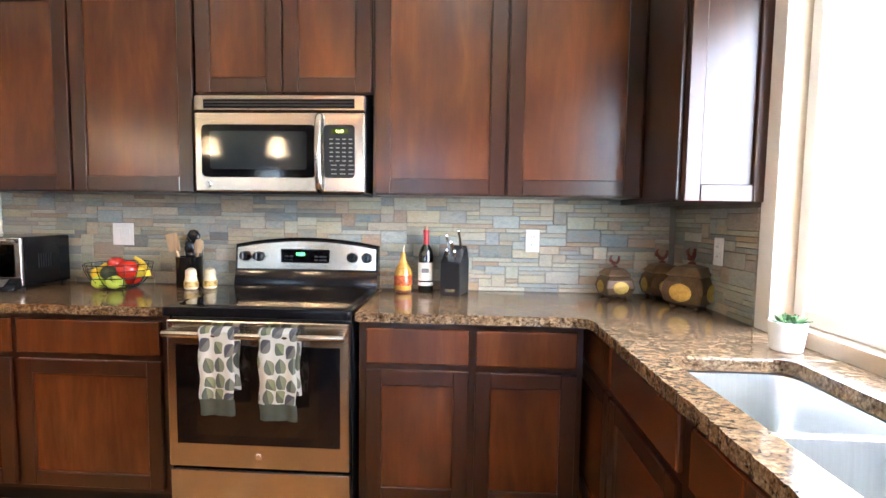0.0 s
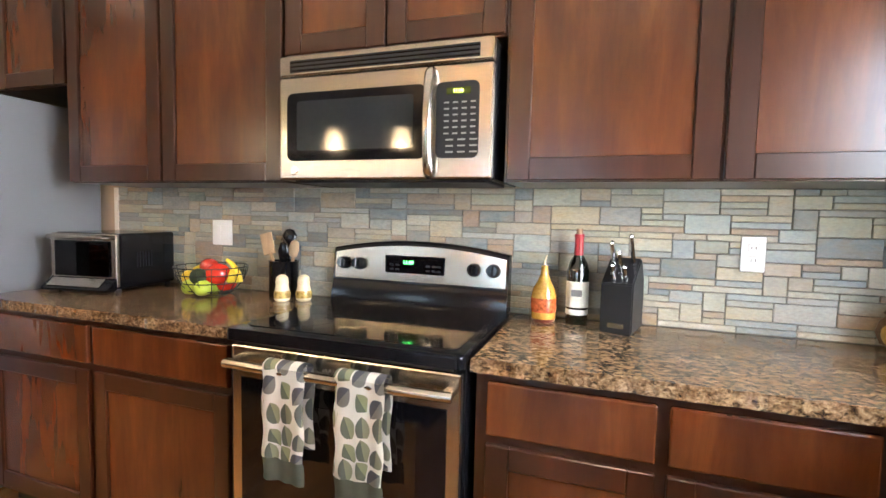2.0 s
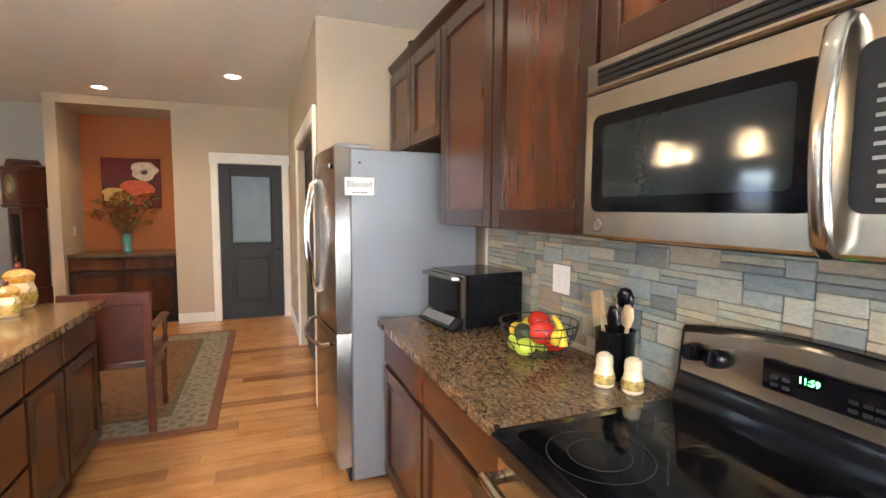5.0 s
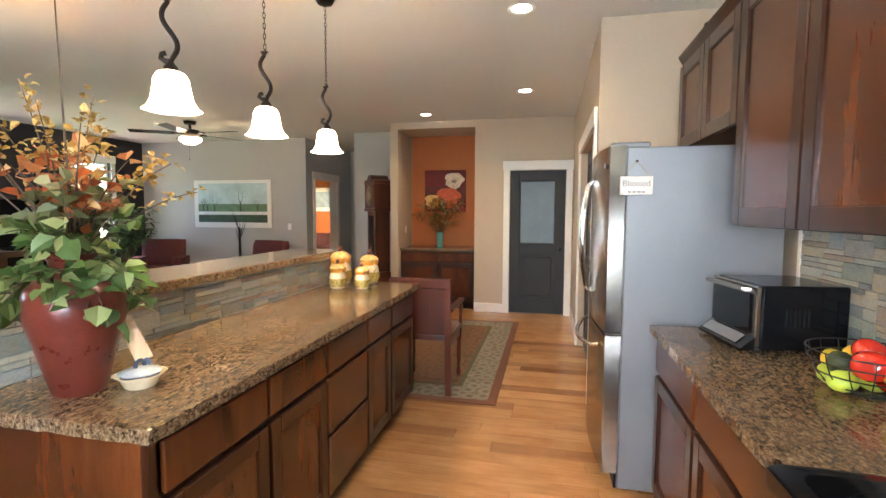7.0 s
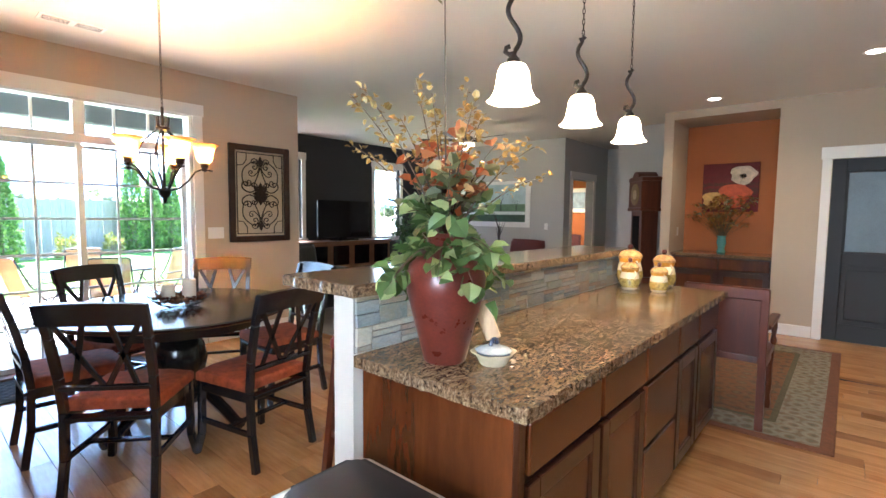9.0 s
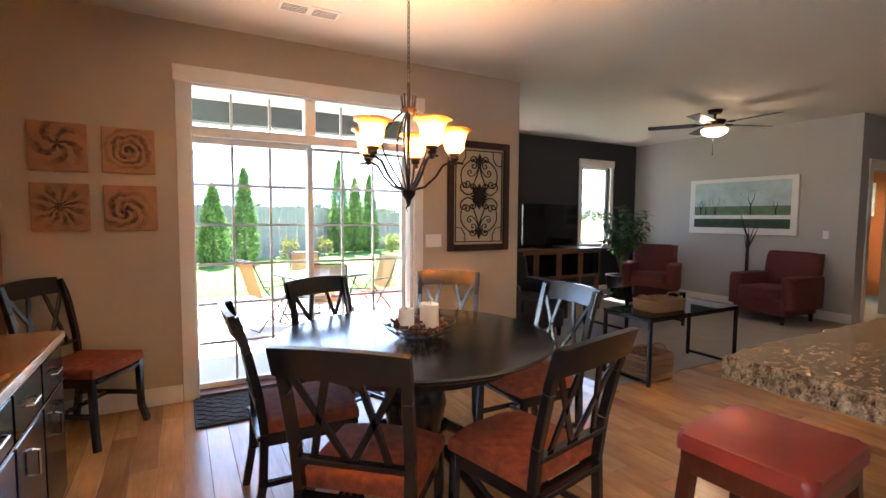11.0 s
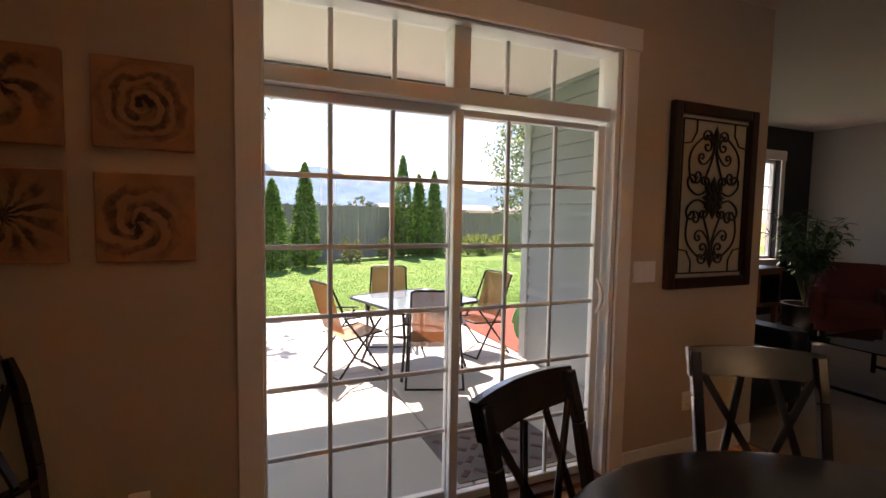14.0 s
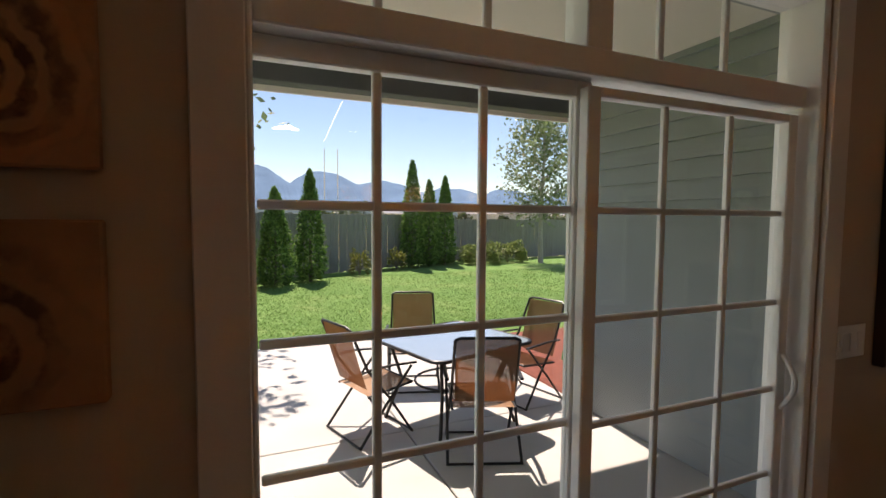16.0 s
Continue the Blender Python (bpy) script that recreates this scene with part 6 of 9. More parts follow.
def facing(cx, cy, fx, fy):
    return pose(cx, cy, 0, 0, 0, math.degrees(math.atan2(-fx, fy)))


first = dining_chair()
spots = []
for bx, by, fx, fy in ((0.168, -1.333, -0.66, -0.75), (-0.66, -1.08, 0.2, -0.98), (0.39, -2.24, -1.0, 0.02), (-0.19, -3.0, -0.36, 0.93), (-1.155, -2.98, 0.54, 0.84), (-1.46, -2.04, 1.0, 0.0), (1.39, -3.66, -0.86, 0.5)):
    n_ = math.hypot(fx, fy)
    spots.append((bx + 0.3 * fx / n_, by + 0.3 * fy / n_, fx / n_, fy / n_))
first.matrix_world = facing(*spots[0])
for s_ in spots[1:]:
    copy_thing(first, facing(*s_))

bw = thing("candle_bowl", "wire bowl of dried potpourri on the dining table", "bowl", (-0.455, -2.05, 0.763))
bm = bmesh.new()
for r, z in ((0.07, 0.003), (0.12, 0.02), (0.165, 0.055), (0.185, 0.085)):
    tube([(r * math.cos(2 * math.pi * k / 32), r * math.sin(2 * math.pi * k / 32), z) for k in range(33)], 0.0022, 5, bm)
for k in range(30):
    a = 2 * math.pi * k / 30
    tube([(r * math.cos(a), r * math.sin(a), z) for r, z in ((0.06, 0.002), (0.12, 0.02), (0.165, 0.055), (0.185, 0.085))], 0.0016, 5, bm)
part("wire_basket", bm, IRON, bw)["kind"] = "stuff"
bm = bmesh.new()
rs = random.Random(5)
for k in range(150):
    a, q = rs.uniform(0, 6.28), math.sqrt(rs.random()) * 0.155
    z = 0.02 + 0.03 * (q / 0.155) + rs.uniform(0, 0.035)
    s = rs.uniform(0.012, 0.024)
    own = bmesh.new()
    bmesh.ops.create_icosphere(own, subdivisions=1, radius=s)
    for v in own.verts:
        v.co *= rs.uniform(0.7, 1.2)
    join(bm, own, pose(q * math.cos(a), q * math.sin(a), z, rs.uniform(0, 360), rs.uniform(0, 360), 0) @ Matrix.Diagonal((1, 0.7, 0.5, 1)))
pp = part("potpourri", bm, leafy("dried_potpourri", (0.2, 0.06, 0.03), (0.42, 0.22, 0.14), 0.8), bw, "dried brown and red potpourri")
WAX = plain("ivory_wax", (0.75, 0.7, 0.6), 0.5, vary=0.03, scale=10, bump=0.05)
for x, y, h in ((0.068, -0.005, 0.105), (-0.08, -0.062, 0.115), (-0.028, 0.075, 0.135)):
    cd = thing("pillar_candle", "ivory pillar candle standing in the bowl", "candle", (-0.455 + x, -2.05 + y, 0.81), 0, "candles in the bowl")
    part("wax", lathe([(0.039, 0), (0.04, 0.002), (0.04, h - 0.003), (0.037, h), (0.03, h - 0.004), (0, h - 0.006)], 24), WAX, cd, "", True)
    part("wick", tube([(0, 0, h - 0.006), (0.001, 0, h + 0.008)], 0.0012, 5), BLACK_MATT, cd)


# ---- hanging lamps ----
def lit_glass(name, through_col, face_col, share):
    """Thin frosted glass that the bulb inside shines through."""
    m, n, l, b = nodes_of(name)
    tr, mx = n.new("ShaderNodeBsdfTranslucent"), n.new("ShaderNodeMixShader")
    v = coords(n, l)
    l.new(ramp(n, l, noise_tex(n, l, v, 40, 4), [(0.3, tuple(c * 0.75 for c in through_col)), (0.7, through_col)]), tr.inputs["Color"])
    b.inputs["Base Color"].default_value, b.inputs["Roughness"].default_value = (*face_col, 1), 0.25
    mx.inputs[0].default_value = share
    l.new(b.outputs[0], mx.inputs[1])
    l.new(tr.outputs[0], mx.inputs[2])
    l.new(mx.outputs[0], n["Material Output"].inputs["Surface"])
    return m


AMBER = lit_glass("amber_frosted_glass", (0.92, 0.42, 0.09), (0.6, 0.3, 0.08), 0.36)
MILK = glowing("milk_glass_lit", (1.0, 0.75, 0.43), 0.75, (0.9, 0.85, 0.75))
CHX, CHY = -0.355, -1.965
ch = thing("chandelier", "bronze iron chandelier with five lit amber glass shades", "chandelier", (CHX, CHY, 0), 20)
ch.matrix_world = pose(CHX, CHY, 0.285, 0, 0, 20) @ Matrix.Diagonal((0.78, 0.78, 0.78, 1))
HC = (H - 0.285) / 0.78
part("column", tube([(0, 0, 1.52), (0, 0, 2.2)], 0.011, 10), IRON, ch)
part("finial", lathe([(0.0, 1.455), (0.012, 1.47), (0.018, 1.5), (0.04, 1.53), (0.045, 1.555), (0.02, 1.58), (0, 1.59)], 16), IRON, ch, "", True)
part("tail", tube([(0, 0, 1.47), (0.02, 0, 1.45), (0.015, 0.01, 1.43)], 0.007, 6, None, 1, 0.3), IRON, ch)
part("collar", lathe([(0.02, 2.02), (0.05, 2.03), (0.05, 2.045), (0.02, 2.055), (0, 2.055)], 18), IRON, ch, "", True)
bm = bmesh.new()
for k in range(33):
    z = 2.2 + k * 0.029
    ring = [((0.008 * math.cos(a)) if k % 2 else 0, 0 if k % 2 else 0.008 * math.cos(a), z + 0.016 + 0.018 * math.sin(a)) for a in [2 * math.pi * i / 8 for i in range(9)]]
    tube(ring, 0.0025, 5, bm)
part("chain", bm, IRON, ch)
part("canopy", lathe([(0.0, HC - 0.04), (0.05, HC - 0.03), (0.065, HC - 0.001), (0, HC - 0.001)], 20), IRON, ch, "", True)
for k in range(5):
    a = 72 * k
    arm = [(0.02, 0, 1.56), (0.1, 0, 1.58), (0.17, 0, 1.645), (0.215, 0, 1.715), (0.27, 0, 1.74), (0.345, 0, 1.73)]
    sm = []
    for i in range(len(arm) - 1):
        for t in (0, 0.33, 0.66):
            sm.append(tuple(Vector(arm[i]).lerp(Vector(arm[i + 1]), t)))
    sm.append(arm[-1])
    o = part("arm", tube(sm, 0.009, 8, None, 0.8), IRON, ch, "", True)
    o.matrix_local = pose(0, 0, 0, 0, 0, a)
    rib = part("rib", tube([(0.03 + 0.13 * math.sin(math.pi * (i / 12) ** 1.4) * 1.0, 0, 1.55 + 0.48 * i / 12) for i in range(13)], 0.006, 6), IRON, ch, "", True)
    rib.matrix_local = pose(0, 0, 0, 0, 0, a + 36)
    lf = part("upright_leaf", bar((0.035, 0, 2.04), (0.045, 0, 2.13), 0.014, 0.006), IRON, ch)
    lf.matrix_local = pose(0, 0, 0, 0, 0, a + 10)
    cup = part("cup", lathe([(0.008, 1.78), (0.022, 1.79), (0.014, 1.8), (0.03, 1.815), (0.028, 1.83), (0.036, 1.84), (0.036, 1.85), (0, 1.85)], 16), IRON, ch, "", True)
    cup.matrix_local = pose(0, 0, 0, 0, 0, a) @ pose(0.285, 0, -0.06)
    bm = lathe_open([(0.03, 1.85), (0.054, 1.868), (0.064, 1.905), (0.068, 1.945), (0.08, 1.98), (0.107, 1.998)], 36, (0, 0, 0), None, lambda t, z: 1 + (0.07 * math.cos(5 * t) * max(0, (z - 1.93) / 0.07)))
    lip = [((1 + 0.07 * math.cos(5 * t)) * 0.107 * math.cos(t), (1 + 0.07 * math.cos(5 * t)) * 0.107 * math.sin(t), 1.998) for t in [2 * math.pi * i / 30 for i in range(31)]]
    tube(lip, 0.0028, 6, bm)
    sh = part("shade", bm, AMBER, ch, "amber glass bell shade, lit", True)
    sh.matrix_local = pose(0, 0, 0, 0, 0, a) @ pose(0.285, 0, -0.06)
    p = ch.matrix_world @ (pose(0, 0, 0, 0, 0, a) @ Vector((0.285, 0, 1.865)))
    lamp("chandelier_bulb", "POINT", tuple(p), 2.7, (1.0, 0.53, 0.18), 0.02)


def pendant(x, y, drop=1.83):
    p = thing("pendant_lamp", "bronze pendant lamp with scroll stem and lit bell glass", "pendant lamp", (x, y, 0), 125, "pendants over the island")
    z = drop
    part("canopy", lathe([(0.0, H - 0.035), (0.045, H - 0.025), (0.06, H - 0.001), (0, H - 0.001)], 20), IRON, p, "", True)
    bm = bmesh.new()
    zz, k = z + 0.395, 0
    while zz < H - 0.05:
        tube([((0.006 * math.cos(a)) if k % 2 else 0, 0 if k % 2 else 0.006 * math.cos(a), zz + 0.014 + 0.016 * math.sin(a)) for a in [2 * math.pi * i / 8 for i in range(9)]], 0.002, 5, bm)
        zz += 0.025
        k += 1
    part("chain", bm, IRON, p)
    pts = [(-0.014, 0, z + 0.208), (-0.028, 0, z + 0.203), (-0.032, 0, z + 0.188), (-0.018, 0, z + 0.178), (0.004, 0, z + 0.182)]
    pts += [(0.024 * math.sin(0.25 + t * 5.9), 0, z + 0.192 + 0.2 * t) for t in [i / 22 for i in range(23)]]
    pts += [(-0.012, 0, z + 0.408), (0.0, 0, z + 0.414), (0.01, 0, z + 0.404)]
    part("scroll_stem", tube(pts, 0.0095, 8), IRON, p, "s-scroll iron stem", True)
    part("cap", lathe([(0.008, z + 0.185), (0.014, z + 0.17), (0.024, z + 0.16), (0.032, z + 0.142), (0.0, z + 0.138)], 16), IRON, p, "", True)
    bm = lathe_open([(0.028, z + 0.142), (0.048, z + 0.134), (0.06, z + 0.112), (0.065, z + 0.075), (0.071, z + 0.04), (0.084, z + 0.012), (0.099, z)], 36, (0, 0, 0), None, lambda t, q: 1 + (0.035 * math.cos(6 * t) * max(0, 1 - (q - z) / 0.05)))
    bmesh.ops.solidify(bm, geom=bm.faces[:], thickness=0.003)
    part("shade", bm, MILK, p, "white bell glass shade, lit", True)
    lamp("pendant_bulb", "POINT", (x, y, z + 0.03), 0.9, WARM, 0.03)


for x in (-0.85, -1.46, -2.12):
    pendant(x, 0.195, 1.815)


def downlight(name, x, y, z, power, label, r=0.085):
    d = thing(name, label, "recessed lamp", (x, y, z))
    part("trim_ring", lathe([(r * 0.75, -0.001), (r, -0.006), (r * 1.05, -0.001), (r * 0.75, 0.0)], 28), WHITE_PLASTIC, d, "", True)
    part("lamp_face", lathe([(r * 0.74, -0.002), (0.0, -0.004)], 24), glowing("downlight_face", (1.0, 0.8, 0.55), 1.6), d)
    lamp("downlight_bulb", "SPOT", (x, y, z - 0.03), power, WARM, 0.05, None, None, None, 130)


downlight("recessed_light", -5.59, -0.065, H, 2.7, "lit recessed ceiling light before the niche")
downlight("recessed_light", -4.6, 1.3, H, 2.9, "lit recessed ceiling light over the passage")
downlight("recessed_light", -0.9, 1.38, H, 1.3, "lit recessed ceiling light over the kitchen aisle")
downlight("recessed_light", 0.75, 1.1, H, 1.45, "lit recessed ceiling light over the kitchen aisle")
downlight("recessed_light", -2.5, 1.38, H, 2.0, "lit recessed ceiling light over the kitchen aisle")

vt = thing("ceiling_vent", "white slotted ceiling air vent", "vent", (-0.2, -3.2, H - 0.001), 0)
part("frame", box(-0.2, -0.075, -0.006, 0.2, 0.075, 0, 0.002), WHITE_PLASTIC, vt)
for k in range(5):
    for s in (-1, 1):
        part("slot", box(s * 0.1 - 0.08, -0.05 + k * 0.022, -0.0072, s * 0.1 + 0.08, -0.042 + k * 0.022, -0.0062), BLACK_MATT, vt)

fan = thing("ceiling_fan", "bronze five-blade ceiling fan with a lit bowl light", "ceiling fan", (-4.7, -3.05, 0), 15)
part("canopy", lathe([(0.0, H - 0.001), (0.07, H - 0.001), (0.06, H - 0.05), (0.015, H - 0.06), (0.015, H - 0.14), (0, H - 0.14)], 20), IRON, fan, "", True)
part("motor", lathe([(0.03, 2.62), (0.1, 2.6), (0.11, 2.54), (0.09, 2.5), (0.05, 2.48), (0, 2.48)], 24), IRON, fan, "", True)
part("light_bowl", lathe([(0.12, 2.47), (0.125, 2.46), (0.11, 2.41), (0.06, 2.37), (0, 2.36)], 24), glowing("fan_glass_lit", (1.0, 0.72, 0.4), 0.8), fan, "lit white glass bowl", True)
for k in range(5):
    own = box(0.16, -0.06, -0.004, 0.62, 0.06, 0.004, 0.003)
    bar((0.08, 0, 0), (0.2, 0, 0), 0.02, 0.03, own)
    b_ = part("blade", own, ESPRESSO, fan)
    b_.matrix_local = pose(0, 0, 2.545, 0, 0, 72 * k) @ pose(0, 0, 0, 12, 0, 0)
part("pull_chain", tube([(0.03, 0, 2.37), (0.03, 0, 2.12)], 0.002, 5), IRON, fan)
part("pull_knob", lathe([(0, 2.09), (0.008, 2.1), (0.004, 2.12), (0, 2.12)], 10, (0.03, 0, 0)), IRON, fan)
fan.scale, fan.location = (1.25, 1.25, 0.86), (-5.36, -3.57, H * 0.14)
lamp("fan_bulb", "POINT", (-5.36, -3.57, 2.36), 1.5, WARM, 0.06)


# ---- wall art ----
def canvas_paint(name, ground, ink, petals, rings, centre):
    """Sepia flower: petals round a centre, or the rings of a rose, loosened by noise."""
    m, n, l, b = nodes_of(name)
    v = coords(n, l, (1, 1, 1))
    warp = n.new("ShaderNodeTexNoise")
    warp.inputs["Scale"].default_value, warp.inputs["Detail"].default_value = 14, 3
    l.new(v, warp.inputs["Vector"])
    bend = n.new("ShaderNodeVectorMath")
    bend.operation = "MULTIPLY_ADD"
    bend.inputs[1].default_value = (0.07, 0.07, 0.07)
    l.new(warp.outputs["Color"], bend.inputs[0])
    l.new(v, bend.inputs[2])
    mp = n.new("ShaderNodeMapping")
    mp.inputs["Location"].default_value = (-0.035 + centre[0], -0.035 + centre[1], 0)
    mp.inputs["Rotation"].default_value = (radians(-90), 0, 0)
    l.new(bend.outputs[0], mp.inputs["Vector"])
    rad = n.new("ShaderNodeTexGradient")
    rad.gradient_type = "RADIAL"
    l.new(mp.outputs[0], rad.inputs["Vector"])
    flat = n.new("ShaderNodeVectorMath")
    flat.operation = "MULTIPLY"
    flat.inputs[1].default_value = (1, 1, 0)
    l.new(mp.outputs[0], flat.inputs[0])
    ln = n.new("ShaderNodeVectorMath")
    ln.operation = "LENGTH"
    l.new(flat.outputs[0], ln.inputs[0])

    def calc(op, p, q):
        x = n.new("ShaderNodeMath")
        x.operation = op
        for i, val in enumerate((p, q)):
            if isinstance(val, (int, float)):
                x.inputs[i].default_value = val
            else:
                l.new(val, x.inputs[i])
        return x.outputs[0]

    turn = calc("ADD", calc("MULTIPLY", rad.outputs["Fac"], 2 * math.pi * petals), calc("MULTIPLY", ln.outputs["Value"], 2 * math.pi * rings))
    wave = calc("SINE", turn, 0)
    shape = ramp(n, l, calc("ADD", calc("MULTIPLY", wave, 0.5), 0.5), [(0.25, (0, 0, 0)), (0.7, (1, 1, 1))])
    fade = ramp(n, l, ln.outputs["Value"], [(0.0, (1, 1, 1)), (0.035, (1, 1, 1)), (0.1, (0.8, 0.8, 0.8)), (0.165, (0, 0, 0))])
    heart = ramp(n, l, ln.outputs["Value"], [(0.0, (1, 1, 1)), (0.016, (0.8, 0.8, 0.8)), (0.032, (0, 0, 0))])
    blot = ramp(n, l, noise_tex(n, l, v, 22, 4), [(0.36, (0.3, 0.3, 0.3)), (0.58, (1, 1, 1))])
    amount = mixed(n, l, mixed(n, l, mixed(n, l, shape, fade, 1.0, "MULTIPLY"), blot, 1.0, "MULTIPLY"), heart, 0.6, "ADD")
    c = ramp(n, l, noise_tex(n, l, v, 9, 4), [(0.3, tuple(x * 0.72 for x in ground)), (0.7, ground)])
    l.new(mixed(n, l, c, ink, amount), b.inputs["Base Color"])
    b.inputs["Roughness"].default_value = 0.8
    bumped(n, l, b, noise_tex(n, l, v, 300, 2), 0.3, 0.001)
    return m


FLOWERS = ((5, 9, (0.0, -0.02)), (1, 24, (0, 0)), (11, 2, (0, 0)), (3, 16, (0.03, 0.02)))
for k, (x0, x1, z0, z1) in enumerate(((1.12, 1.425, 1.655, 1.97), (0.735, 1.042, 1.66, 1.965), (1.12, 1.425, 1.268, 1.58), (0.735, 1.042, 1.268, 1.577))):
    bm = box((x0 - x1) / 2, -0.03, (z0 - z1) / 2, (x1 - x0) / 2, 0, (z1 - z0) / 2, 0.004)
    solo("canvas_picture", bm, canvas_paint("sepia_flower_%d" % k, (0.46, 0.24, 0.12), (0.04, 0.016, 0.01), *FLOWERS[k]), "stretched canvas print of a sepia flower", "picture", False, pose((x0 + x1) / 2, YS + 0.001, (z0 + z1) / 2, 0, 0, 180), "four canvases on the dining wall")

ir = thing("iron_wall_panel", "framed scrolled wrought-iron panel over cream backing", "wall art", (-1.975, YS + 0.002, 1.58), 180)
W2, H2 = 0.355, 0.53
for q in ((-W2, -H2, -W2 + 0.065, H2), (W2 - 0.065, -H2, W2, H2), (-W2 + 0.065, -H2, W2 - 0.065, -H2 + 0.065), (-W2 + 0.065, H2 - 0.065, W2 - 0.065, H2)):
    part("frame", box(q[0], -0.04, q[1], q[2], 0, q[3], 0.008, seg=2), CHERRY, ir)
part("backing", box(-W2 + 0.06, -0.012, -H2 + 0.06, W2 - 0.06, -0.006, H2 - 0.06), plain("cream_linen", (0.5, 0.42, 0.3), 0.85, vary=0.08, scale=15, fine=300, bump=0.3), ir)
bm = bmesh.new()


def scroll(bm, x0, z0, x1, z1, bow, curl, r):
    """A C-scroll from one point to another whose two ends roll inwards."""
    p, q = Vector((x0, 0, z0)), Vector((x1, 0, z1))
    d = q - p
    out = Vector((d.z, 0, -d.x)).normalized() * bow
    mid = [p.lerp(q, t) + out * math.sin(math.pi * t) for t in [k / 12 for k in range(13)]]

    def roll(c, tangent, turn):
        pts, a = [], math.atan2(tangent.z, tangent.x)
        here, step = c.copy(), curl * 0.42
        for k in range(16):
            a += turn * (0.32 + 0.022 * k)
            here = here + Vector((math.cos(a), 0, math.sin(a))) * step * (1 - k / 22)
            pts.append(here.copy())
        return pts
    turn = 1 if bow > 0 else -1
    ends = roll(mid[0], mid[0] - mid[1], -turn)[::-1] + mid + roll(mid[-1], mid[-1] - mid[-2], turn)
    tube([(v.x, -0.022, v.z) for v in ends], r, 6, bm)


for sd in (-1, 1):
    bar((sd * 0.268, -0.022, -0.44), (sd * 0.268, -0.022, 0.44), 0.009, 0.009, bm, 0.001)
    bar((-0.268, -0.022, sd * 0.44), (0.268, -0.022, sd * 0.44), 0.009, 0.009, bm, 0.001)
    for tp in (-1, 1):
        tube([(sd * 0.268, -0.022, tp * 0.3), (sd * 0.2, -0.022, tp * 0.31), (sd * 0.16, -0.022, tp * 0.37), (sd * 0.16, -0.022, tp * 0.44)], 0.005, 6, bm)
        scroll(bm, sd * 0.2, tp * 0.12, sd * 0.11, tp * 0.34, sd * tp * 0.05, 0.05, 0.006)
        scroll(bm, sd * 0.07, tp * 0.2, sd * 0.03, tp * 0.36, -sd * tp * 0.035, 0.04, 0.0055)
        scroll(bm, sd * 0.06, tp * 0.04, sd * 0.2, tp * 0.05, sd * tp * 0.03, 0.045, 0.0065)
        tube([(0, -0.02, tp * 0.02), (sd * 0.075, -0.02, tp * 0.1), (sd * 0.03, -0.02, tp * 0.2), (0, -0.02, tp * 0.29)], 0.0065, 6, bm)
        # fleur-de-lis at head and foot
        tube([(0, -0.02, tp * 0.3), (sd * 0.03, -0.02, tp * 0.33), (sd * 0.045, -0.02, tp * 0.37), (sd * 0.06, -0.02, tp * 0.35)], 0.008, 6, bm, 1, 0.5)
for z, big in ((-0.36, 1.0), (0.36, 1.0), (-0.07, 1.3), (0.07, 1.3), (0.0, 1.5)):
    join(bm, lathe([(0.0, -0.06), (0.02, -0.02), (0.027, 0.0), (0.016, 0.025), (0.0, 0.06)], 12), pose(0, -0.024, z) @ Matrix.Diagonal((big, 0.35, 1, 1)))
for sd in (-1, 1):
    for zz in (-0.05, 0.05):
        join(bm, lathe([(0.0, -0.05), (0.02, -0.01), (0.022, 0.01), (0.0, 0.05)], 10), pose(sd * 0.05, -0.024, zz, 0, sd * 40, 0) @ Matrix.Diagonal((1, 0.35, 1, 1)))
for k in range(10):
    join(bm, lathe([(0.0, 0.01), (0.018, 0.04), (0.02, 0.06), (0.0, 0.1)], 10), pose(0, -0.026, 0, 0, 36 * k + 18, 0) @ Matrix.Diagonal((1, 0.35, 1, 1)))
part("iron_scrollwork", bm, IRON, ir, "black scrolled ironwork")

# door mat inside
dm = thing("door_mat", "slate-blue mat with a raised ogee lattice by the patio door", "mat", (-0.1, -3.535, 0.001))
MAT_GREY = plain("slate_blue_pile", (0.03, 0.034, 0.044), 0.95, vary=0.2, scale=30, fine=350, bump=0.7)
part("base", box(-0.645, -0.275, 0, 0.645, 0.275, 0.009, 0.003), MAT_GREY, dm)
RIB = plain("pale_slate_cord", (0.075, 0.082, 0.098), 0.95, vary=0.2, scale=40, fine=350, bump=0.6)
for k in range(7):
    for side in (-1, 1):
        y = -0.25 + k * 0.0833
        pts = [(-0.63 + 1.26 * i / 60, max(-0.268, min(0.268, y + side * 0.0416 * math.cos(2 * math.pi * i / 12))), 0.0095) for i in range(61)]
        part("lattice_rib", tube(pts, 0.0055, 5), RIB, dm)

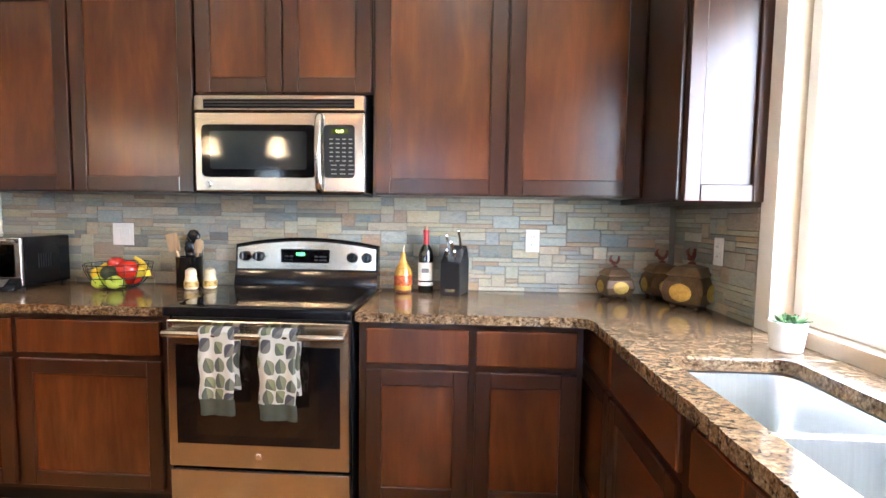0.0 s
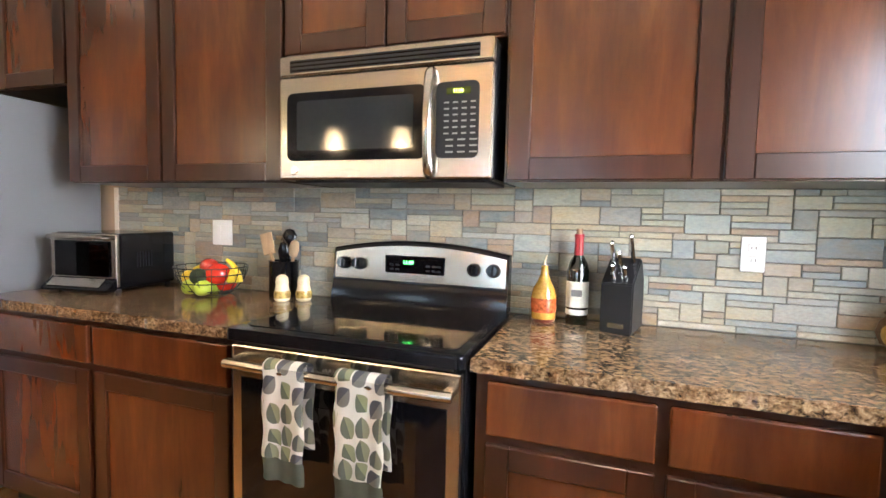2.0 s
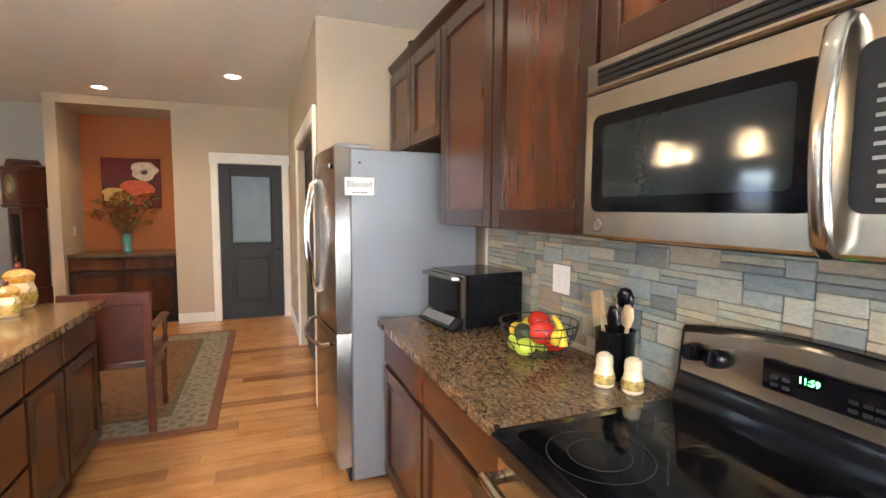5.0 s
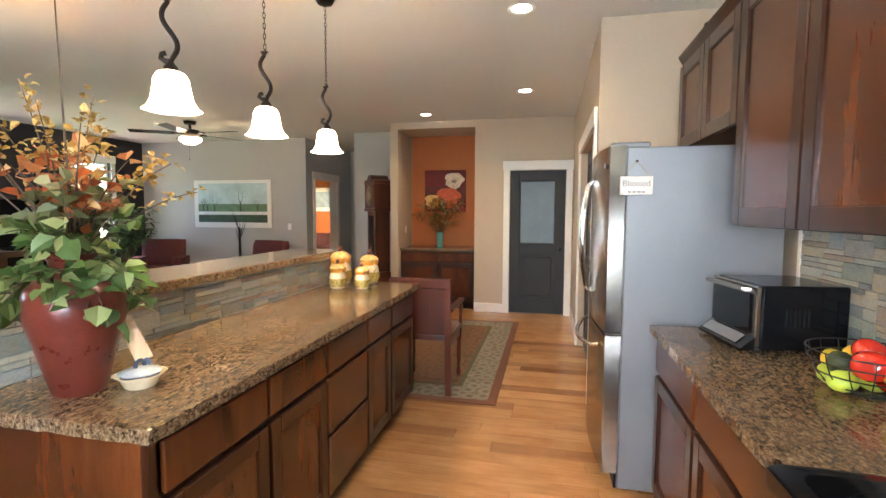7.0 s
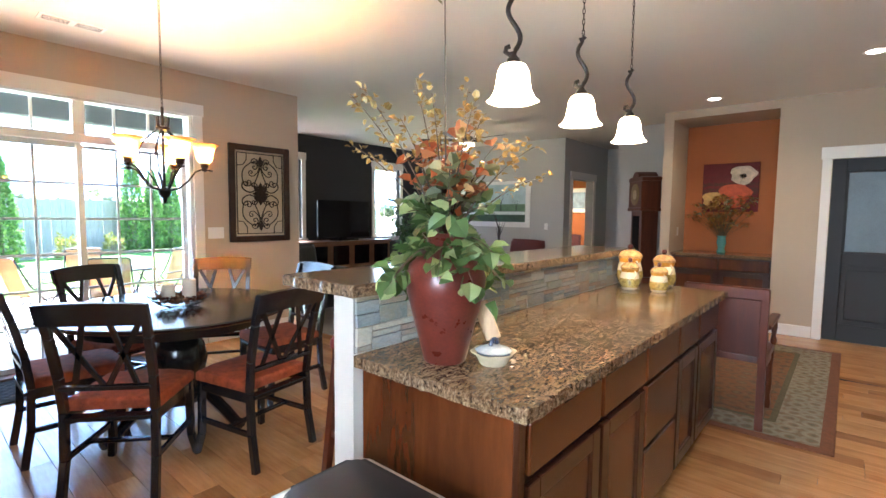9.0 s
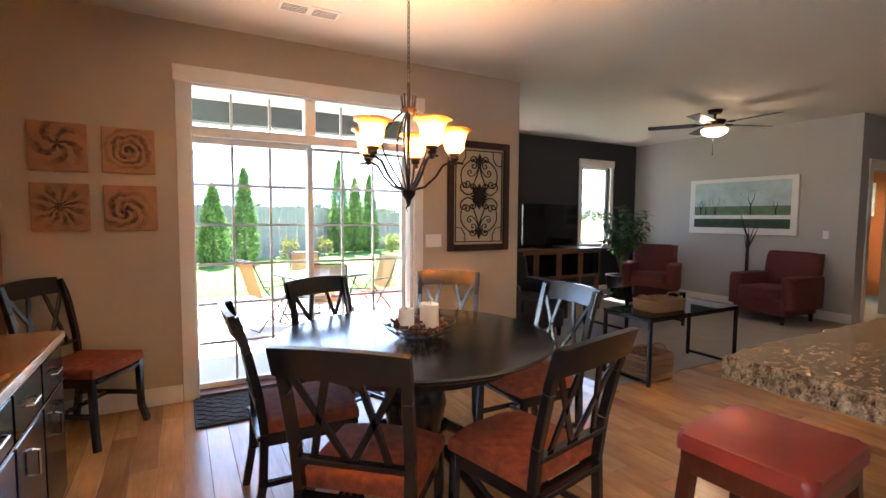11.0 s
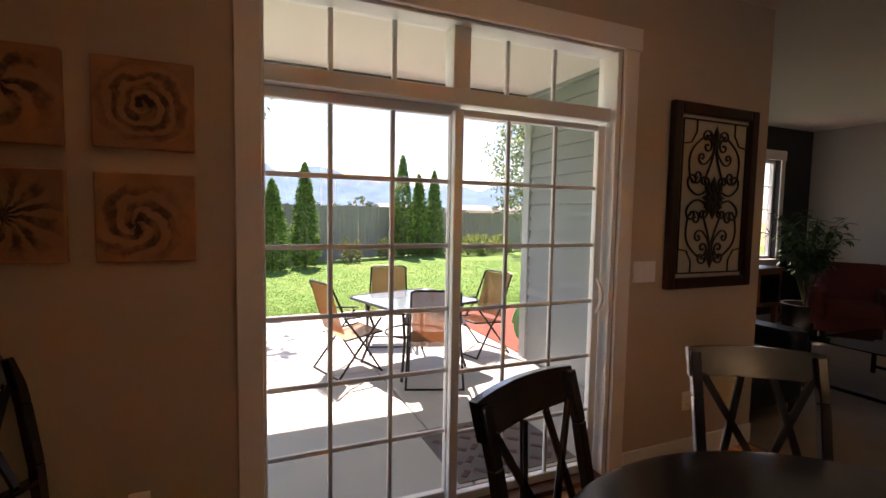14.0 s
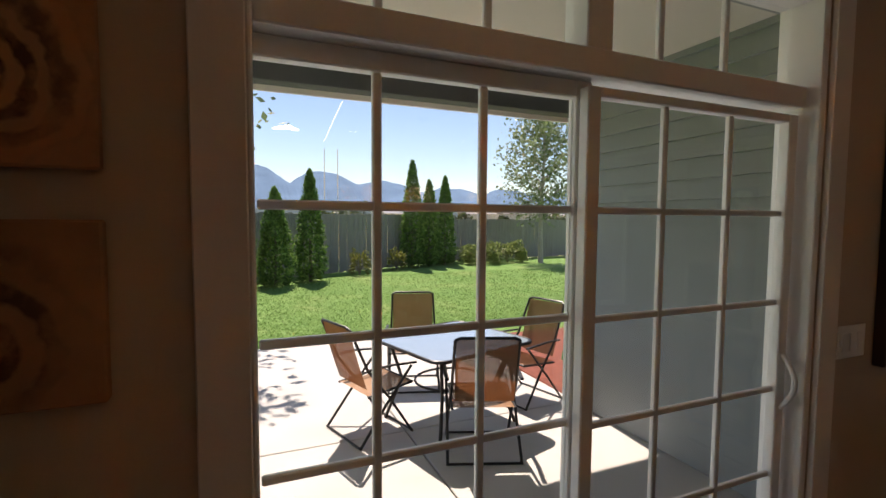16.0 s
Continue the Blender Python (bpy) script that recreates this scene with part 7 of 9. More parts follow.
# sideboard against the rust wall
sb = thing("sideboard", "dark sideboard with honey wood top and bright metal corners", "sideboard", (1.34, -2.1, 0))
part("top", box(-0.26, -0.58, 0.8, 0.235, 0.58, 0.84, 0.008, seg=2), wood("honey_wood", (0.2, 0.08, 0.02), (0.32, 0.14, 0.035), (0.4, 0.2, 0.06), 0.25, (1, 0.1, 1), 12, 0.5), sb, "honey-stained top")
part("body", box(-0.235, -0.555, 0.06, 0.235, 0.555, 0.8, 0.004), BLACK, sb)
for y in (-0.37, 0.0, 0.37):
    d = part("drawer_front", box(-0.249, y - 0.175, 0.62, -0.236, y + 0.175, 0.78, 0.004), BLACK, sb)
    part("pull", tube([(-0.25, y - 0.05, 0.7), (-0.27, y - 0.045, 0.7), (-0.27, y + 0.045, 0.7), (-0.25, y + 0.05, 0.7)], 0.005, 6), CHROME, d, "bright metal pull", True)
    d = part("door_front", box(-0.249, y - 0.175, 0.1, -0.236, y + 0.175, 0.6, 0.004), BLACK, sb)
    part("pull", tube([(-0.25, y, 0.42), (-0.27, y, 0.425), (-0.27, y, 0.515), (-0.25, y, 0.52)], 0.005, 6), CHROME, d, "bright metal pull", True)
for z in (0.79, 0.61, 0.08):
    part("metal_edge", box(-0.2515, -0.557, z, -0.2492, 0.557, z + 0.008), CHROME, sb)
for sx in (-0.2, 0.2):
    for sy in (-0.52, 0.52):
        part("foot", box(sx - 0.025, sy - 0.025, 0, sx + 0.025, sy + 0.025, 0.06, 0.004), BLACK, sb)

# ---- niche buffet, painting, flowers ----
bf = thing("buffet", "dark cherry buffet with granite top inside the niche", "buffet", (-6.79, -0.045, 0))
part("body", box(0.0, -0.565, 0.1, 0.62, 0.565, 0.86, 0.003), CHERRY, bf)
part("toe_kick", box(0.0, -0.565, 0, 0.55, 0.565, 0.1), BLACK_MATT, bf)
part("top", box(0.0, -0.57, 0.861, 0.66, 0.57, 0.899, 0.006), GRANITE, bf, "brown granite top")
for y0, y1 in ((-0.55, -0.01), (0.01, 0.55)):
    part("drawer", box(0.621, y0, 0.7, 0.64, y1, 0.84, 0.005), CHERRY_FLAT, bf)
    d = part("door", box(0.621, y0, 0.13, 0.636, y1, 0.68, 0.003), CHERRY_FLAT, bf)
    for q in ((y0, 0.13, y0 + 0.06, 0.68), (y1 - 0.06, 0.13, y1, 0.68), (y0 + 0.06, 0.13, y1 - 0.06, 0.19), (y0 + 0.06, 0.62, y1 - 0.06, 0.68)):
        part("frame_rail", box(0.6365, q[0], q[1], 0.644, q[2], q[3], 0.002), CHERRY, d)

pn = thing("poppy_painting", "canvas painting of large red and cream poppies", "painting", (-6.798, -0.06, 1.78), 0)
part("canvas", box(0, -0.335, -0.33, 0.03, 0.335, 0.33, 0.004), canvas_paint("poppy_ground", (0.16, 0.02, 0.02), (0.08, 0.03, 0.02), 3, 6, (0, 0)), pn)


def disc_flower(cy, cz, r, col, nm):
    bm = bmesh.new()
    rr = random.Random(int(r * 1000))
    pts = [(r * (1 + 0.12 * math.sin(5 * a + 1) + rr.uniform(-0.05, 0.05)) * math.cos(a), r * (0.85 + 0.1 * math.sin(3 * a)) * math.sin(a)) for a in [2 * math.pi * k / 30 for k in range(30)]]
    own = slab(pts, 0, 0.002)
    o = part(nm, own, plain(nm + "_paint", col, 0.7, vary=0.4, scale=14, bump=0.2), pn)
    o.matrix_local = pose(0.0305, cy, cz, 90, 0, 90)


disc_flower(0.15, 0.17, 0.15, (0.62, 0.5, 0.38), "cream_poppy")
disc_flower(0.06, -0.1, 0.19, (0.5, 0.09, 0.03), "red_poppy")
disc_flower(-0.2, -0.16, 0.13, (0.55, 0.35, 0.1), "gold_poppy")
disc_flower(0.15, 0.15, 0.04, (0.03, 0.03, 0.02), "poppy_centre")

nv = thing("niche_flowers", "glass vase of dried orange flowers on the buffet", "vase", (-6.5, -0.08, 0.9))
part("vase", lathe([(0.05, 0), (0.055, 0.01), (0.04, 0.06), (0.06, 0.14), (0.05, 0.2), (0.06, 0.23), (0.052, 0.23), (0.04, 0.2), (0, 0.02)], 20), plain("aqua_glass", (0.12, 0.3, 0.25), 0.08, vary=0.1, coat=1.0, bump=0), nv, "", True)
stems, fl, gr = bmesh.new(), bmesh.new(), bmesh.new()
rs = random.Random(21)
for k in range(60):
    a, q = rs.uniform(0, 6.28), rs.uniform(0.05, 0.4)
    tip = Vector((q * math.cos(a) * 0.6, q * math.sin(a), rs.uniform(0.35, 0.75)))
    tube([(0, 0, 0.15), tip * 0.5 + Vector((0, 0, 0.1)), tip], 0.002, 4, stems)
    for i in range(8):
        d = Vector((rs.gauss(0, 1), rs.gauss(0, 1), rs.gauss(0, 0.6)))
        petal(fl if k % 4 else gr, tip + d * 0.012, d, Vector((0, 0, 1)), 0.022, 0.05)
part("stem", stems, plain("dry_stem", (0.12, 0.09, 0.04), 0.9), nv)["kind"] = "stuff"
part("dried_bloom", fl, leafy("dried_orange", (0.28, 0.11, 0.02), (0.42, 0.25, 0.05)), nv)["kind"] = "stuff"
part("leaves", gr, DULL_L, nv)

# ---- grandfather clock ----
gc = thing("grandfather_clock", "carved mahogany grandfather clock with brass dial", "clock", (-6.58, -0.98, 0), -50)
part("base", box(0, -0.25, 0, 0.3, 0.25, 0.5, 0.008), MAHOGANY, gc)
part("trunk", box(0.02, -0.19, 0.5, 0.26, 0.19, 1.45, 0.006), MAHOGANY, gc)
part("trunk_glass", box(0.261, -0.12, 0.58, 0.265, 0.12, 1.38), BLACK_GLASS, gc)
part("pendulum", lathe([(0.0, 0.004), (0.05, 0.003), (0.055, 0.0), (0, -0.001)], 20), plain("brass", (0.6, 0.42, 0.14), 0.25, 0.9), gc, "brass pendulum", True).matrix_local = pose(0.267, 0, 0.85, 0, 90, 0)
part("waist_moulding", box(0.0, -0.25, 1.45, 0.3, 0.25, 1.5, 0.012), MAHOGANY, gc)
part("hood", box(0.01, -0.23, 1.5, 0.29, 0.23, 1.88, 0.006), MAHOGANY, gc)
dl_ = part("dial", lathe([(0.0, 0.004), (0.15, 0.004), (0.16, 0.0), (0, -0.001)], 32), plain("brass_dial", (0.25, 0.18, 0.08), 0.35, 0.6), gc, "brass and cream dial", True)
dl_.matrix_local = pose(0.292, 0, 1.69, 0, 90, 0)
part("dial_centre", lathe([(0.0, 0.0052), (0.07, 0.0048), (0.07, 0.004), (0, 0.004)], 28), CREAM, dl_)
own = slab([(-0.25, 0.0), (0.25, 0.0), (0.25, 0.05), (0.19, 0.07), (0.13, 0.05), (0.09, 0.1), (0.03, 0.14), (-0.03, 0.14), (-0.09, 0.1), (-0.13, 0.05), (-0.19, 0.07), (-0.25, 0.05)], 0, 0.28)
part("scrolled_crest", own, MAHOGANY, gc).matrix_local = pose(0.01, 0, 1.88, 90, 0, 90)

# ---- living room ----
tv = thing("television", "flat black television on the console", "television", (-4.6, -5.72, 0.89))
part("screen", box(-0.57, -0.02, 0.05, 0.57, 0.02, 0.71, 0.006), BLACK_GLASS, tv)
part("stand", box(-0.25, -0.1, 0, 0.25, 0.1, 0.015, 0.004), BLACK, tv)
part("neck", box(-0.06, -0.03, 0.015, 0.06, 0.0, 0.06), BLACK, tv)
cn = thing("media_console", "brown wood media console with dark glass doors", "console", (-4.6, -5.75, 0))
CONSOLE = wood("console_wood", (0.07, 0.028, 0.012), (0.14, 0.06, 0.025), (0.2, 0.09, 0.04), 0.4, (0.15, 1, 1), 12, 0.2)
part("top", box(-0.95, -0.26, 0.85, 0.95, 0.26, 0.888, 0.006), CONSOLE, cn)
part("body", box(-0.92, -0.24, 0.42, 0.92, 0.24, 0.85, 0.004), CONSOLE, cn)
for x in (-0.69, -0.23, 0.23, 0.69):
    part("glass_door", box(x - 0.17, 0.241, 0.47, x + 0.17, 0.252, 0.81, 0.003), BLACK_GLASS, cn)
for x in (-0.88, 0.0, 0.88):
    for y in (-0.2, 0.2):
        part("leg", box(x - 0.03, y - 0.03, 0.005, x + 0.03, y + 0.03, 0.42, 0.004), CONSOLE, cn)
part("lower_shelf", box(-0.9, -0.22, 0.15, 0.9, 0.22, 0.18, 0.003), CONSOLE, cn)

la = thing("landscape_painting", "white-edged canvas of dark trees over a green bank", "painting", (-7.098, -4.17, 1.58))
la.scale = (1, 1.1, 1)
part("canvas", box(0, -0.74, -0.44, 0.035, 0.74, 0.44, 0.004), plain("canvas_white", (0.74, 0.74, 0.7), 0.7, vary=0.04, scale=4, bump=0.1), la)
part("sky_wash", box(0.0355, -0.66, 0.0, 0.0362, 0.66, 0.38), plain("pale_blue_wash", (0.42, 0.55, 0.56), 0.8, vary=0.25, scale=5, bump=0.05), la)
part("far_bank", box(0.0355, -0.66, -0.14, 0.0362, 0.66, 0.0), plain("green_bank", (0.13, 0.22, 0.12), 0.8, vary=0.4, scale=9), la)
part("near_bank", box(0.0355, -0.66, -0.34, 0.0362, 0.66, -0.2), plain("dark_bank", (0.04, 0.08, 0.05), 0.8, vary=0.5, scale=9), la)
part("white_stream", box(0.0355, -0.66, -0.2, 0.0362, 0.66, -0.14), plain("stream_paint", (0.7, 0.72, 0.7), 0.8, vary=0.15, scale=12), la)
bm = bmesh.new()
rs = random.Random(8)
for cy, hgt in ((0.16, 0.36), (-0.34, 0.27), (-0.48, 0.24), (-0.56, 0.22), (0.48, 0.2)):
    def limb(p, ang, ln, w, d):
        q = p + Vector((0, math.sin(ang) * ln, math.cos(ang) * ln))
        tube([p, q], w, 4, bm, 0.2, 0.6)
        if d:
            for s in (-1, 1):
                limb(q, ang + s * rs.uniform(0.3, 0.7), ln * 0.68, w * 0.6, d - 1)
    limb(Vector((0.0375, cy, -0.14)), 0, hgt * 0.42, 0.012, 4)
part("painted_trees", bm, plain("tree_ink", (0.02, 0.025, 0.02), 0.8, bump=0), la, "black branching trees")["kind"] = "stuff"


def armchair(at, rz, mat, label):
    c = thing("armchair", label, "armchair", at, rz)
    part("base", slab(round_rect(-0.36, -0.36, 0.36, 0.38, 0.08), 0.12, 0.32, 0.03), mat, c, "", True)
    part("seat_cushion", slab(round_rect(-0.27, -0.22, 0.27, 0.4, 0.07), 0.321, 0.46, 0.05, seg=4), mat, c, "", True)
    for s in (-1, 1):
        part("arm", slab(round_rect(s * 0.35 - 0.09, -0.36, s * 0.35 + 0.09, 0.36, 0.07), 0.2, 0.62, 0.06, seg=4), mat, c, "", True)
    bm = slab(round_rect(-0.36, -0.1, 0.36, 0.1, 0.09), 0.0, 0.62, 0.08, seg=4)
    b_ = part("backrest", bm, mat, c, "", True)
    b_.matrix_local = pose(0, -0.32, 0.3, 10, 0, 0)
    for x in (-0.3, 0.3):
        for y in (-0.3, 0.32):
            part("leg", lathe([(0.022, 0), (0.03, 0.12), (0, 0.12)], 10, (x, y, 0)), ESPRESSO, c)


LEATHER_B = plain("black_leather", (0.012, 0.012, 0.013), 0.35, vary=0.2, scale=12, fine=140, bump=0.25)
WINE_CLOTH = plain("burgundy_cloth", (0.1, 0.02, 0.018), 0.8, vary=0.3, scale=20, fine=250, bump=0.4)
armchair((-6.4, -5.2, 0.005), -60, WINE_CLOTH, "burgundy upholstered armchair by the grey wall")
armchair((-6.55, -3.35, 0.005), -95, WINE_CLOTH, "burgundy upholstered armchair below the painting")
armchair((-2.95, -4.35, 0.005), 0, LEATHER_B, "black leather armchair beyond the dining wall")
ct = thing("coffee_table", "black metal and glass coffee table", "coffee table", (-4.5, -4.0, 0.005))
part("glass_top", box(-0.55, -0.35, 0.42, 0.55, 0.35, 0.432, 0.003), SMOKED, ct)
for sx in (-1, 1):
    for sy in (-1, 1):
        part("leg", box(sx * 0.53 - 0.015, sy * 0.33 - 0.015, 0, sx * 0.53 + 0.015, sy * 0.33 + 0.015, 0.42), BLACK, ct)
    part("rail", box(-0.53, sx * 0.33 - 0.012, 0.39, 0.53, sx * 0.33 + 0.012, 0.419), BLACK, ct)
    part("side_rail", box(sx * 0.53 - 0.012, -0.33, 0.05, sx * 0.53 + 0.012, 0.33, 0.075), BLACK, ct)

WICKER = plain("brown_wicker", (0.2, 0.105, 0.05), 0.8, vary=0.4, scale=70, fine=200, bump=0.9)
sf = thing("sofa_table", "black metal console table with dark glass top", "table", (-3.3, -2.62, 0.006))
part("glass_top", box(-0.62, -0.25, 0.56, 0.62, 0.25, 0.572, 0.003), SMOKED, sf)
for sx in (-1, 1):
    for sy in (-1, 1):
        part("leg", box(sx * 0.6 - 0.014, sy * 0.23 - 0.014, 0, sx * 0.6 + 0.014, sy * 0.23 + 0.014, 0.56, 0.003), BLACK, sf)
    part("long_rail", box(-0.586, sx * 0.23 - 0.012, 0.53, 0.586, sx * 0.23 + 0.012, 0.558, 0.002), BLACK, sf)
    part("foot_rail", box(sx * 0.6 - 0.012, -0.216, 0.02, sx * 0.6 + 0.012, 0.216, 0.045, 0.002), BLACK, sf)
    part("short_rail", box(sx * 0.6 - 0.012, -0.216, 0.53, sx * 0.6 + 0.012, 0.216, 0.558, 0.002), BLACK, sf)


def wicker_basket(at, w, d, h, label):
    k = thing("wicker_basket", label, "basket", at)
    for i in range(6):
        z = h * i / 6
        g = 1 + 0.02 * (i % 2) + 0.03 * i / 6
        ring = [(x * g, y * g, z + h / 12) for x, y in round_rect(-w, -d, w, d, 0.05)]
        part("woven_course", tube(ring + [ring[0]], h / 11, 7), WICKER, k, "", True)
    part("base", slab(round_rect(-w, -d, w, d, 0.05), 0.0, 0.012), WICKER, k)
    for sx in (-1, 1):
        part("handle", tube([(sx * (w + 0.01), 0.07 * math.cos(a), h + 0.05 * math.sin(a) - 0.01) for a in [math.pi * i / 8 for i in range(9)]], 0.007, 6), WICKER, k, "", True)


wicker_basket((-3.08, -2.6, 0.579), 0.19, 0.13, 0.1, "low brown wicker basket on the black console table")
wicker_basket((-2.93, -2.6, 0.006), 0.17, 0.15, 0.22, "brown wicker basket on the floor below the console table")

hp = thing("house_plant", "large leafy house plant in a dark pot", "plant", (-6.1, -5.55, 0.005))
hp.scale = (1.35, 1.35, 1.15)
part("pot", lathe([(0.14, 0), (0.16, 0.02), (0.2, 0.3), (0.21, 0.34), (0.18, 0.34), (0.17, 0.28), (0, 0.28)], 24), BLACK_MATT, hp, "", True)
stems, lv = bmesh.new(), bmesh.new()
rs = random.Random(31)
for k in range(46):
    a, q = rs.uniform(0, 6.28), rs.uniform(0.1, 0.52)
    tip = Vector((q * math.cos(a), q * math.sin(a) * 0.6, rs.uniform(0.7, 1.4)))
    pts = [Vector((0, 0, 0.28)).lerp(tip, t) + Vector((0, 0, 0.25 * math.sin(math.pi * t))) for t in (0, 0.25, 0.5, 0.75, 1)]
    tube(pts, 0.004, 4, stems, 1, 0.5)
    for i in range(13):
        t = 0.4 + 0.6 * i / 13
        j = min(3, int(t * 4))
        c = pts[j].lerp(pts[j + 1], t * 4 - j)
        d = Vector((rs.gauss(0, 1), rs.gauss(0, 1), rs.gauss(-0.2, 0.5)))
        petal(lv, c, d, Vector((0, 0, 1)), 0.022, 0.1)
part("stem", stems, plain("plant_stem", (0.08, 0.09, 0.03), 0.7), hp)["kind"] = "stuff"
part("leaves", lv, leafy("house_plant_green", (0.035, 0.08, 0.02), (0.1, 0.18, 0.06)), hp)
sc = thing("metal_sculpture", "slim dark metal tree sculpture on a stand", "sculpture", (-6.95, -3.95, 0.005))
part("base", lathe([(0.12, 0), (0.12, 0.02), (0.03, 0.04), (0, 0.04)], 18), IRON, sc)
bm = tube([(0, 0, 0.03), (0.02, 0.01, 0.5), (0, 0, 0.95), (0.01, 0, 1.15)], 0.03, 8, None, 1, 0.6)
for k in range(9):
    a = k * 0.7
    tube([(0, 0, 0.85 + 0.03 * k), (0.06 * math.cos(a), 0.08 * math.sin(a), 1.0 + 0.04 * k), (0.09 * math.cos(a), 0.13 * math.sin(a), 1.12 + 0.04 * k)], 0.008, 5, bm, 1, 0.4)
part("trunk", bm, IRON, sc)

# hall and the room beyond
hf = thing("hall_frame", "tall black frame with a column of pale ovals", "picture", (-9.048, -2.2, 1.6))
part("frame", box(0, -0.09, -0.55, 0.025, 0.09, 0.55, 0.005), BLACK, hf)
for k in range(5):
    part("photo_oval", lathe([(0.0, 0.0022), (0.055, 0.002), (0.055, 0), (0, 0)], 20), WHITE_PLASTIC, hf).matrix_local = pose(0.026, 0, -0.4 + 0.2 * k, 0, 90, 0)
fp = thing("far_picture", "white framed picture on the rust wall", "picture", (-10.448, -4.0, 1.75))
part("frame", box(0, -0.35, -0.3, 0.03, 0.35, 0.3, 0.005), TRIM, fp)
part("print", box(0.031, -0.24, -0.2, 0.033, 0.24, 0.2), plain("print_blue", (0.25, 0.32, 0.38), 0.6, vary=0.4, scale=8), fp)
armchair((-9.6, -3.9, 0.0), -70, WINE_CLOTH, "red armchair in the far rust-walled room")
# no fixture is known here; this spot is added to brighten the room
downlight("recessed_light", -9.3, -4.3, H, 23, "unseen ceiling light added to brighten the far room")

# ---- outside: patio ----
GZ, PZ = -0.13, -0.1
CONCRETE = plain("pale_concrete", (0.52, 0.49, 0.44), 0.85, vary=0.12, scale=2.2, fine=90, bump=0.25)
SIDING = plain("blue_grey_siding", (0.28, 0.305, 0.305), 0.6, vary=0.08, scale=3, fine=120, bump=0.12)


def lawn_material():
    m, n, l, b = nodes_of("lawn_and_field")
    tc = n.new("ShaderNodeTexCoord")
    v = coords(n, l)
    sep = n.new("ShaderNodeSeparateXYZ")
    l.new(tc.outputs["Object"], sep.inputs[0])
    far = n.new("ShaderNodeMapRange")
    far.inputs[1].default_value, far.inputs[2].default_value = -20.6, -22.5
    l.new(sep.outputs["Y"], far.inputs[0])
    green = ramp(n, l, noise_tex(n, l, v, 0.9, 4), [(0.3, (0.13, 0.26, 0.05)), (0.55, (0.18, 0.31, 0.07)), (0.8, (0.32, 0.37, 0.13))])
    green = mixed(n, l, green, ramp(n, l, noise_tex(n, l, v, 60, 4), [(0.3, (0.6, 0.65, 0.5)), (0.7, (1.2, 1.2, 1.1))]), 0.8, "MULTIPLY")
    straw = ramp(n, l, noise_tex(n, l, v, 0.15, 5), [(0.3, (0.3, 0.24, 0.09)), (0.6, (0.42, 0.34, 0.14)), (0.8, (0.17, 0.2, 0.06))])
    l.new(mixed(n, l, green, straw, far.outputs[0]), b.inputs["Base Color"])
    b.inputs["Roughness"].default_value = 0.95
    bumped(n, l, b, noise_tex(n, l, v, 90, 3), 0.9, 0.03)
    return m


struct("ground", box(-900, -1400, -1.2, 900, 60, GZ), lawn_material(), "lawn running out to dry golden fields")
pv = tagged(new("patio"), "pale broom-finished concrete patio slab", "", "", "structure")
for x0, x1 in ((-0.645, 3.4), (-2.32, -0.655)):
    for y0, y1 in ((-6.35, -3.99), (-9.3, -6.36)):
        part("concrete_panel", box(x0, y0, -0.22, x1, y1, PZ, 0.006), CONCRETE, pv)
struct("mulch_bed", box(-6.5, -8.9, -0.2, -2.33, -6.2, GZ + 0.03, 0.02), plain("red_mulch", (0.2, 0.055, 0.03), 0.95, vary=0.5, scale=12, fine=110, bump=1.0), "red bark mulch bed beside the patio")

# patio roof, beam and side wall
struct("patio_ceiling", box(-2.32, -6.42, 2.84, 3.5, -3.99, 2.895), plain("patio_soffit", (0.6, 0.58, 0.5), 0.7, vary=0.03, scale=2, bump=0.1), "pale painted patio ceiling")
struct("patio_beam", box(-2.32, -6.42, 2.498, 3.5, -6.28, 2.838, 0.005), plain("dark_beam_paint", (0.07, 0.078, 0.085), 0.6), "dark painted patio beam")
struct("patio_fascia", box(-2.7, -6.75, 2.535, 3.6, -6.72, 2.89), TRIM)
struct("patio_soffit_edge", box(-2.7, -6.72, 2.64, 3.6, -6.42, 2.66), TRIM)
# unseen deck above the ceiling; its overhang keeps sun off the east window
struct("roof_over_house", box(-12.6, -6.75, 2.9, 2.9, 4.2, 3.05), plain("roof_shingle", (0.08, 0.075, 0.07), 0.9), "unseen plain roof deck, overhang added to block sun")
struct("wall_outer_south_frieze", box(-2.32, -4.02, 2.33, 1.75, -3.992, 2.838), SIDING)
sdw = tagged(new("siding_wall"), "blue-grey lap siding on the patio's side wall", "", "", "structure")
for k in range(21):
    z = PZ + 0.005 + k * 0.14
    own = bmesh.new()
    q = [own.verts.new(c) for c in ((-2.319, -6.2, z), (-2.276, -6.2, z), (-2.31, -6.2, z + 0.152), (-2.319, -6.2, z + 0.152), (-2.319, -3.995, z), (-2.276, -3.995, z), (-2.31, -3.995, z + 0.152), (-2.319, -3.995, z + 0.152))]
    for f in ((0, 1, 2, 3), (7, 6, 5, 4), (0, 4, 5, 1), (1, 5, 6, 2), (2, 6, 7, 3), (3, 7, 4, 0)):
        own.faces.new([q[i] for i in f])
    part("lap_board", own, SIDING, sdw)
part("corner_trim", box(-2.33, -6.31, PZ, -2.268, -6.19, 2.838, 0.004), plain("grey_corner_trim", (0.4, 0.42, 0.42), 0.6), sdw, "pale corner trim")
downlight("patio_recessed_light", -0.46, -5.36, 2.838, 6, "lit recessed light in the patio ceiling")

